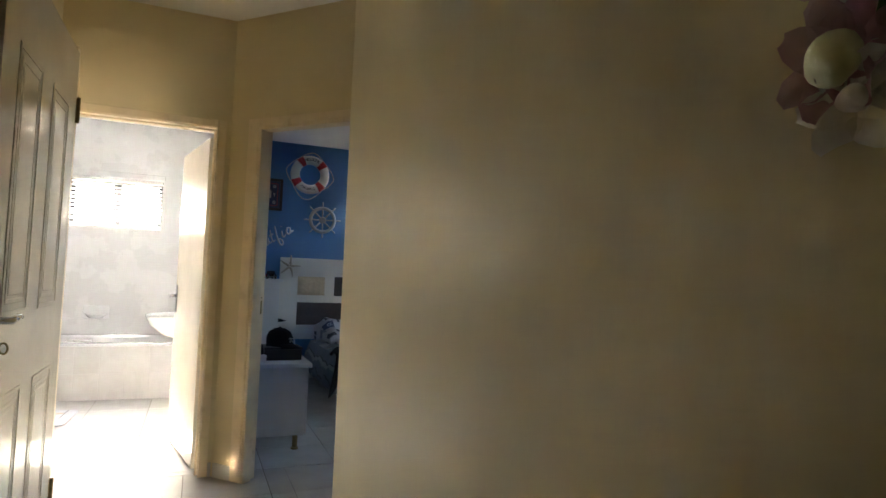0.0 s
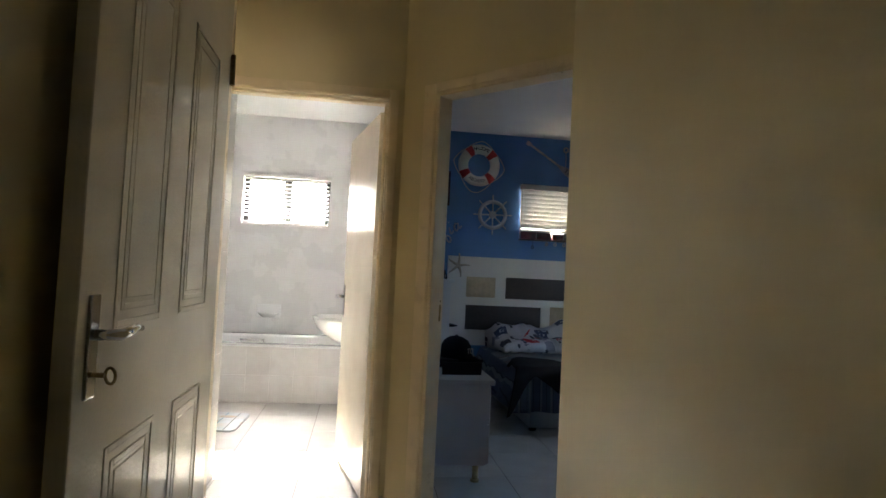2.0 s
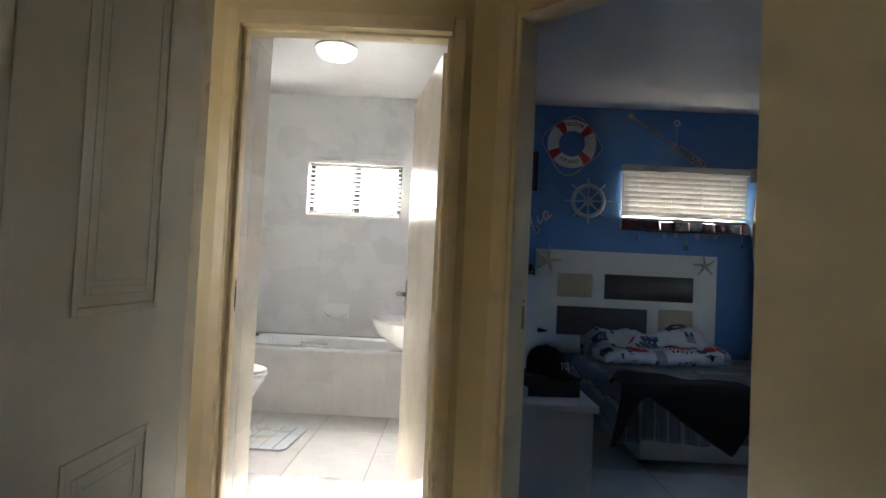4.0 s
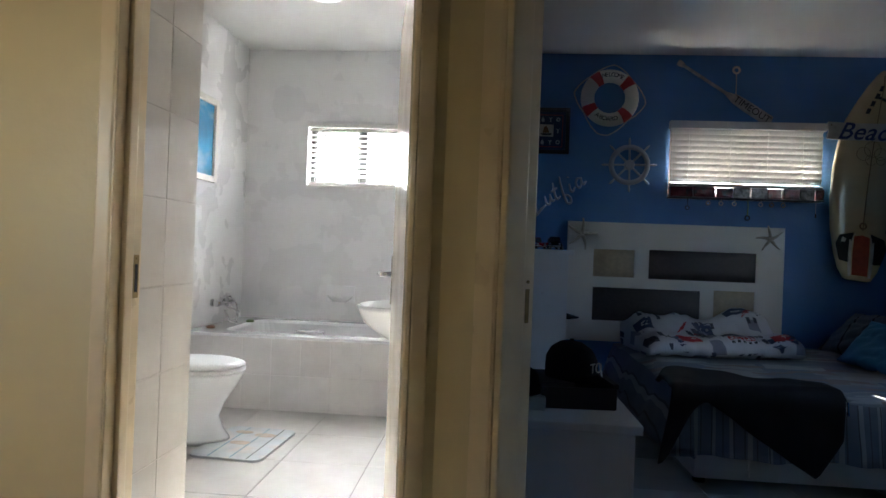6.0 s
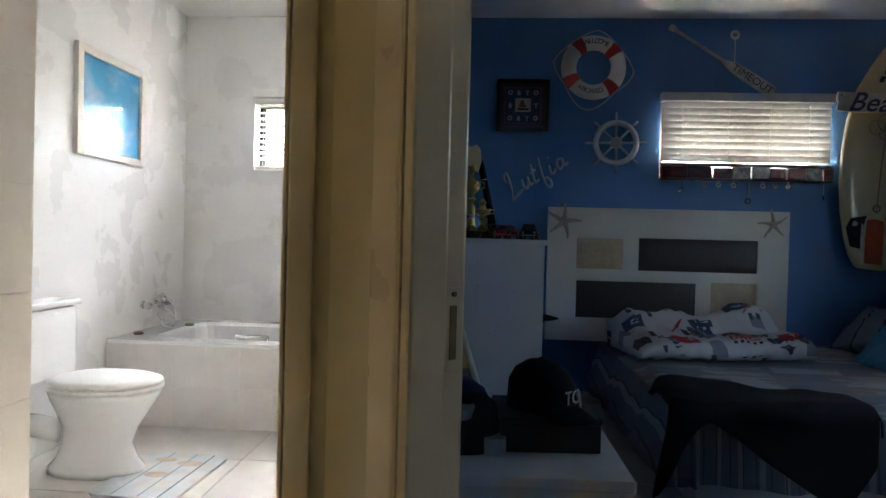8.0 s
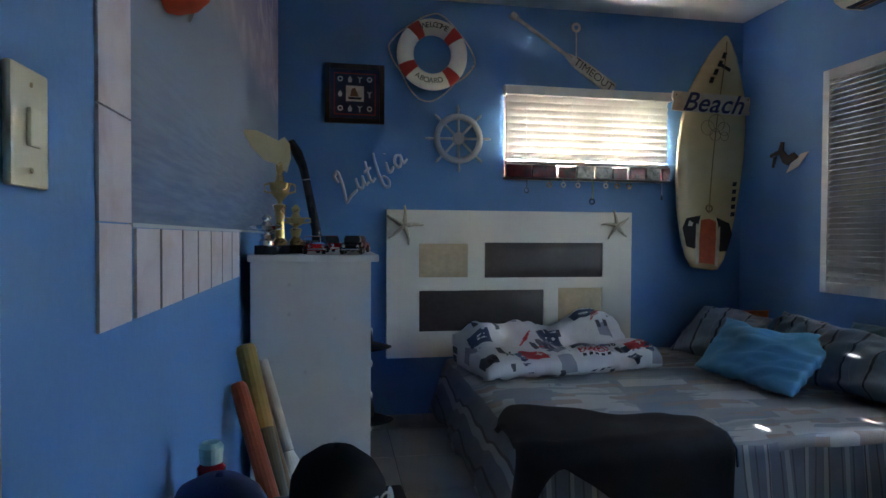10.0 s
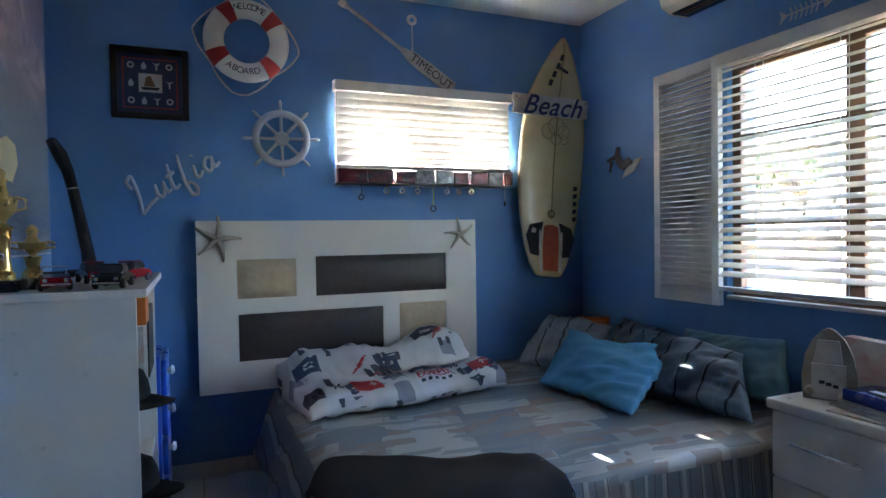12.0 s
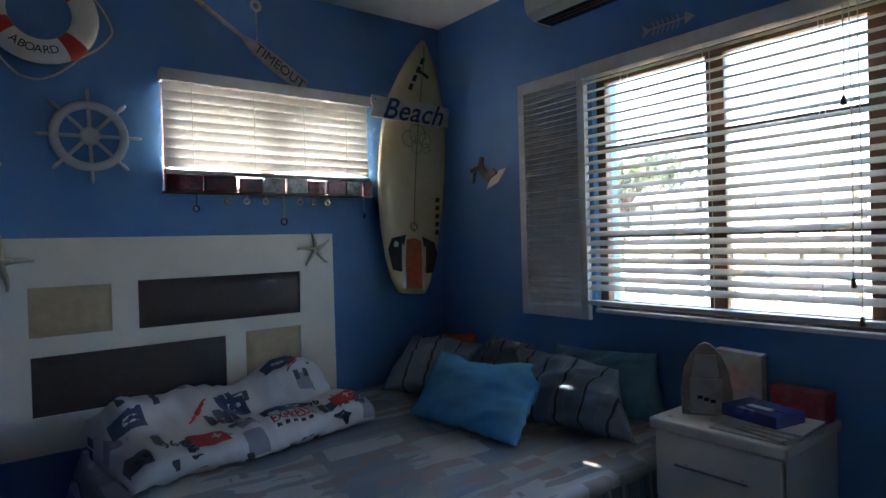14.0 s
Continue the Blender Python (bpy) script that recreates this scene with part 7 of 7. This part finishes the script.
toilet = thing("toilet", "white porcelain toilet with the lid down", "toilet", Matrix.Translation((-1.72, 5.30, 0)))
def oval_stack(levels, n=32):
    """Rows of (centre x, half length, half width, z): ovals with a squarer back."""
    bm = bmesh.new()
    rings = []
    for cx, hl, hw, z in levels:
        row = []
        for k in range(n):
            a = 2 * math.pi * k / n
            c, s_ = math.cos(a), math.sin(a)
            ex = 1.0 if c > 0 else 0.75
            row.append(bm.verts.new((cx + hl * math.copysign(abs(c) ** ex, c), hw * s_, z)))
        rings.append(row)
    for a, b in zip(rings, rings[1:]):
        for k in range(n):
            bm.faces.new((a[k], a[(k + 1) % n], b[(k + 1) % n], b[k]))
    bm.faces.new(rings[0])
    bm.faces.new(rings[-1])
    return bm


part("pedestal", oval_stack([(0.40, 0.23, 0.115, 0.0), (0.40, 0.225, 0.112, 0.03), (0.40, 0.19, 0.095, 0.07), (0.40, 0.165, 0.082, 0.14), (0.415, 0.18, 0.09, 0.22), (0.43, 0.225, 0.135, 0.31), (0.44, 0.25, 0.175, 0.37), (0.44, 0.255, 0.18, 0.395)]), PORCELAIN, toilet, smooth=True)
part("seat", oval_stack([(0.44, 0.252, 0.178, 0.3965), (0.44, 0.262, 0.186, 0.402), (0.44, 0.262, 0.186, 0.416), (0.44, 0.25, 0.178, 0.42)]), WHITE_PLASTIC, toilet, smooth=True)
part("lid", oval_stack([(0.44, 0.250, 0.176, 0.4215), (0.44, 0.26, 0.184, 0.428), (0.44, 0.255, 0.18, 0.44), (0.44, 0.22, 0.15, 0.452), (0.44, 0.1, 0.07, 0.457)]), WHITE_PLASTIC, toilet, smooth=True)
part("cistern", cuboid(0.008, 0.17, -0.19, 0.19, 0.40, 0.76, 0.03), PORCELAIN, toilet)
part("cistern_lid", cuboid(0.006, 0.178, -0.198, 0.198, 0.7605, 0.79, 0.01), PORCELAIN, toilet)
part("outlet", pipe([(0.22, 0, 0.18), (0.1, 0, 0.2), (0.02, 0, 0.2)], 0.055, 14), PORCELAIN, toilet, smooth=True)

e = thing("bath_mat", "pale blue printed bath mat lying round the toilet foot", "bath mat", pose(-0.985, 5.275, 0.0, 0, 0, -3))
bm = bmesh.new()
def rounded(hw, hh, r, n=6):
    out = []
    for cx, cy, a0 in ((hw - r, hh - r, 0), (-hw + r, hh - r, 90), (-hw + r, -hh + r, 180), (hw - r, -hh + r, 270)):
        out += [(cx + r * math.cos(radians(a0 + 90 * k / (n - 1))), cy + r * math.sin(radians(a0 + 90 * k / (n - 1)))) for k in range(n)]
    return out


part("mat_sheet", plate(rounded(0.20, 0.26, 0.05), 0.012, pose(0, 0, 0.002)), MAT_CLOTH, e)
for x in (-0.09, 0.03, 0.12):
    part("print_line", cuboid(x, x + 0.006, -0.25, 0.25, 0.0142, 0.0152), BOX_DARK if x > 0.1 else TEAL, e, "thin printed line")
for x, y, r in ((0.06, 0.13, 0.055), (-0.08, 0.16, 0.045), (-0.02, -0.02, 0.05)):
    part("print_shell", plate([(r * math.cos(a) * 1.2, r * 0.6 * math.sin(a)) for a in [2 * math.pi * k / 14 for k in range(14)]], 0.001, pose(x, y, 0.0142)), DRIFT_TAN, e, "printed shell shape")

basin = thing("wash_basin", "white porcelain wall-hung wash basin", "basin", Matrix.Translation((0.198, 4.86, 0.0)))
bm = oval_stack([(-0.16, 0.10, 0.08, 0.66), (-0.20, 0.16, 0.14, 0.70), (-0.235, 0.22, 0.205, 0.77), (-0.245, 0.24, 0.24, 0.83), (-0.245, 0.243, 0.245, 0.85), (-0.245, 0.225, 0.22, 0.852), (-0.24, 0.19, 0.18, 0.80), (-0.23, 0.12, 0.11, 0.74)])
part("bowl", bm, PORCELAIN, basin, smooth=True)
part("shelf", cuboid(-0.11, -0.001, -0.22, 0.22, 0.80, 0.855, 0.015), PORCELAIN, basin)
bm = pipe([(-0.06, 0.0, 0.855), (-0.06, 0, 0.93), (-0.10, 0, 0.955), (-0.16, 0, 0.945)], [0.016, 0.014, 0.012, 0.011], 12)
part("tap", bm, CHROME, basin, "chrome pillar tap", True)
part("waste_trap", pipe([(-0.16, 0, 0.66), (-0.16, 0, 0.5), (-0.1, 0, 0.46), (-0.02, 0, 0.5), (-0.002, 0, 0.5)], 0.018, 10), WHITE_PLASTIC, basin)

bp = thing("bathroom_picture", "white framed blue sea picture on the bathroom wall", "picture", Matrix(((0, 0, 1, -1.716), (1, 0, 0, 5.97), (0, 1, 0, 1.84), (0, 0, 0, 1))))
pw, ph = 0.32, 0.30
for x0, x1, y0, y1 in ((-pw, -pw + 0.045, -ph, ph), (pw - 0.045, pw, -ph, ph), (-pw + 0.045, pw - 0.045, ph - 0.045, ph), (-pw + 0.045, pw - 0.045, -ph, -ph + 0.045)):
    part("frame", box(bmesh.new(), x0, x1, y0, y1, 0.001, 0.03, 0.006), BUOY_WHITE, bp)
part("print", box(bmesh.new(), -pw + 0.044, pw - 0.044, -ph + 0.044, ph - 0.044, 0.001, 0.012), SEA_PICTURE, bp, "blue sea print behind glass")

dome = thing("ceiling_light", "white glass dome ceiling light", "ceiling light", Matrix.Translation((-0.74, 5.62, H)))
part("base", lathe([(0, -0.001), (0.15, -0.001), (0.15, -0.02), (0, -0.02)], 32), WHITE_PLASTIC, dome)
part("shade", lathe([(0.145, -0.02), (0.14, -0.045), (0.11, -0.075), (0.06, -0.092), (0, -0.098)], 32), DOME, dome, "white glass shade", True)

# tiles on the return wall by the bathroom door
nib = bpy.data.objects["wall_bath_nib"]
tile_me = finish("tile", cuboid(0.0, 0.006, 0.0, 0.192, 0.0, 0.277, 0.0015), WALL_TILE)
grout = part("grout_bed", cuboid(-0.73, -0.7236, 3.71, 4.10, 0.001, H - 0.002), GROUT, nib)
for row in range(9):
    for col in range(2):
        o = new("tile", tile_me)
        o.parent = nib
        o.location = (-0.728, 3.712 + col * 0.195, 0.13 + row * 0.28)


# ---- floor tiles ----
floor_tile_me = finish("tile", cuboid(0.0, 0.446, 0.0, 0.446, -0.006, 0.0, 0.0015), FLOOR_TILE)


def tile_patch(x_line, y_line, x0, x1, y0, y1):
    """Whole and cut tiles over a rectangle of floor, joints on the given grid lines."""
    i = math.floor((x0 - x_line) / 0.45)
    while x_line + i * 0.45 < x1 - 0.01:
        j = math.floor((y0 - y_line) / 0.45)
        while y_line + j * 0.45 < y1 - 0.01:
            ax, ay = x_line + i * 0.45 + 0.002, y_line + j * 0.45 + 0.002
            cx0, cx1, cy0, cy1 = max(ax, x0), min(ax + 0.446, x1), max(ay, y0), min(ay + 0.446, y1)
            if cx1 - cx0 > 0.012 and cy1 - cy0 > 0.012:
                if cx1 - cx0 > 0.445 and cy1 - cy0 > 0.445:
                    o = new("tile", floor_tile_me)
                    o.location = (ax, ay, 0)
                else:
                    o = new("tile", finish("tile", cuboid(cx0, cx1, cy0, cy1, -0.006, 0.0, 0.0015), FLOOR_TILE))
                o.parent = floor
            j += 1
        i += 1


tile_patch(-0.71, 5.07, -1.716, 0.20, 3.652, 6.87)
tile_patch(0.494, 3.21, -1.71, 0.62, -1.6, 3.648)
tile_patch(0.494, 3.21, 0.622, 3.42, 2.2, 3.648)
tile_patch(0.494, 3.21, 0.202, 3.42, 3.652, 6.87)
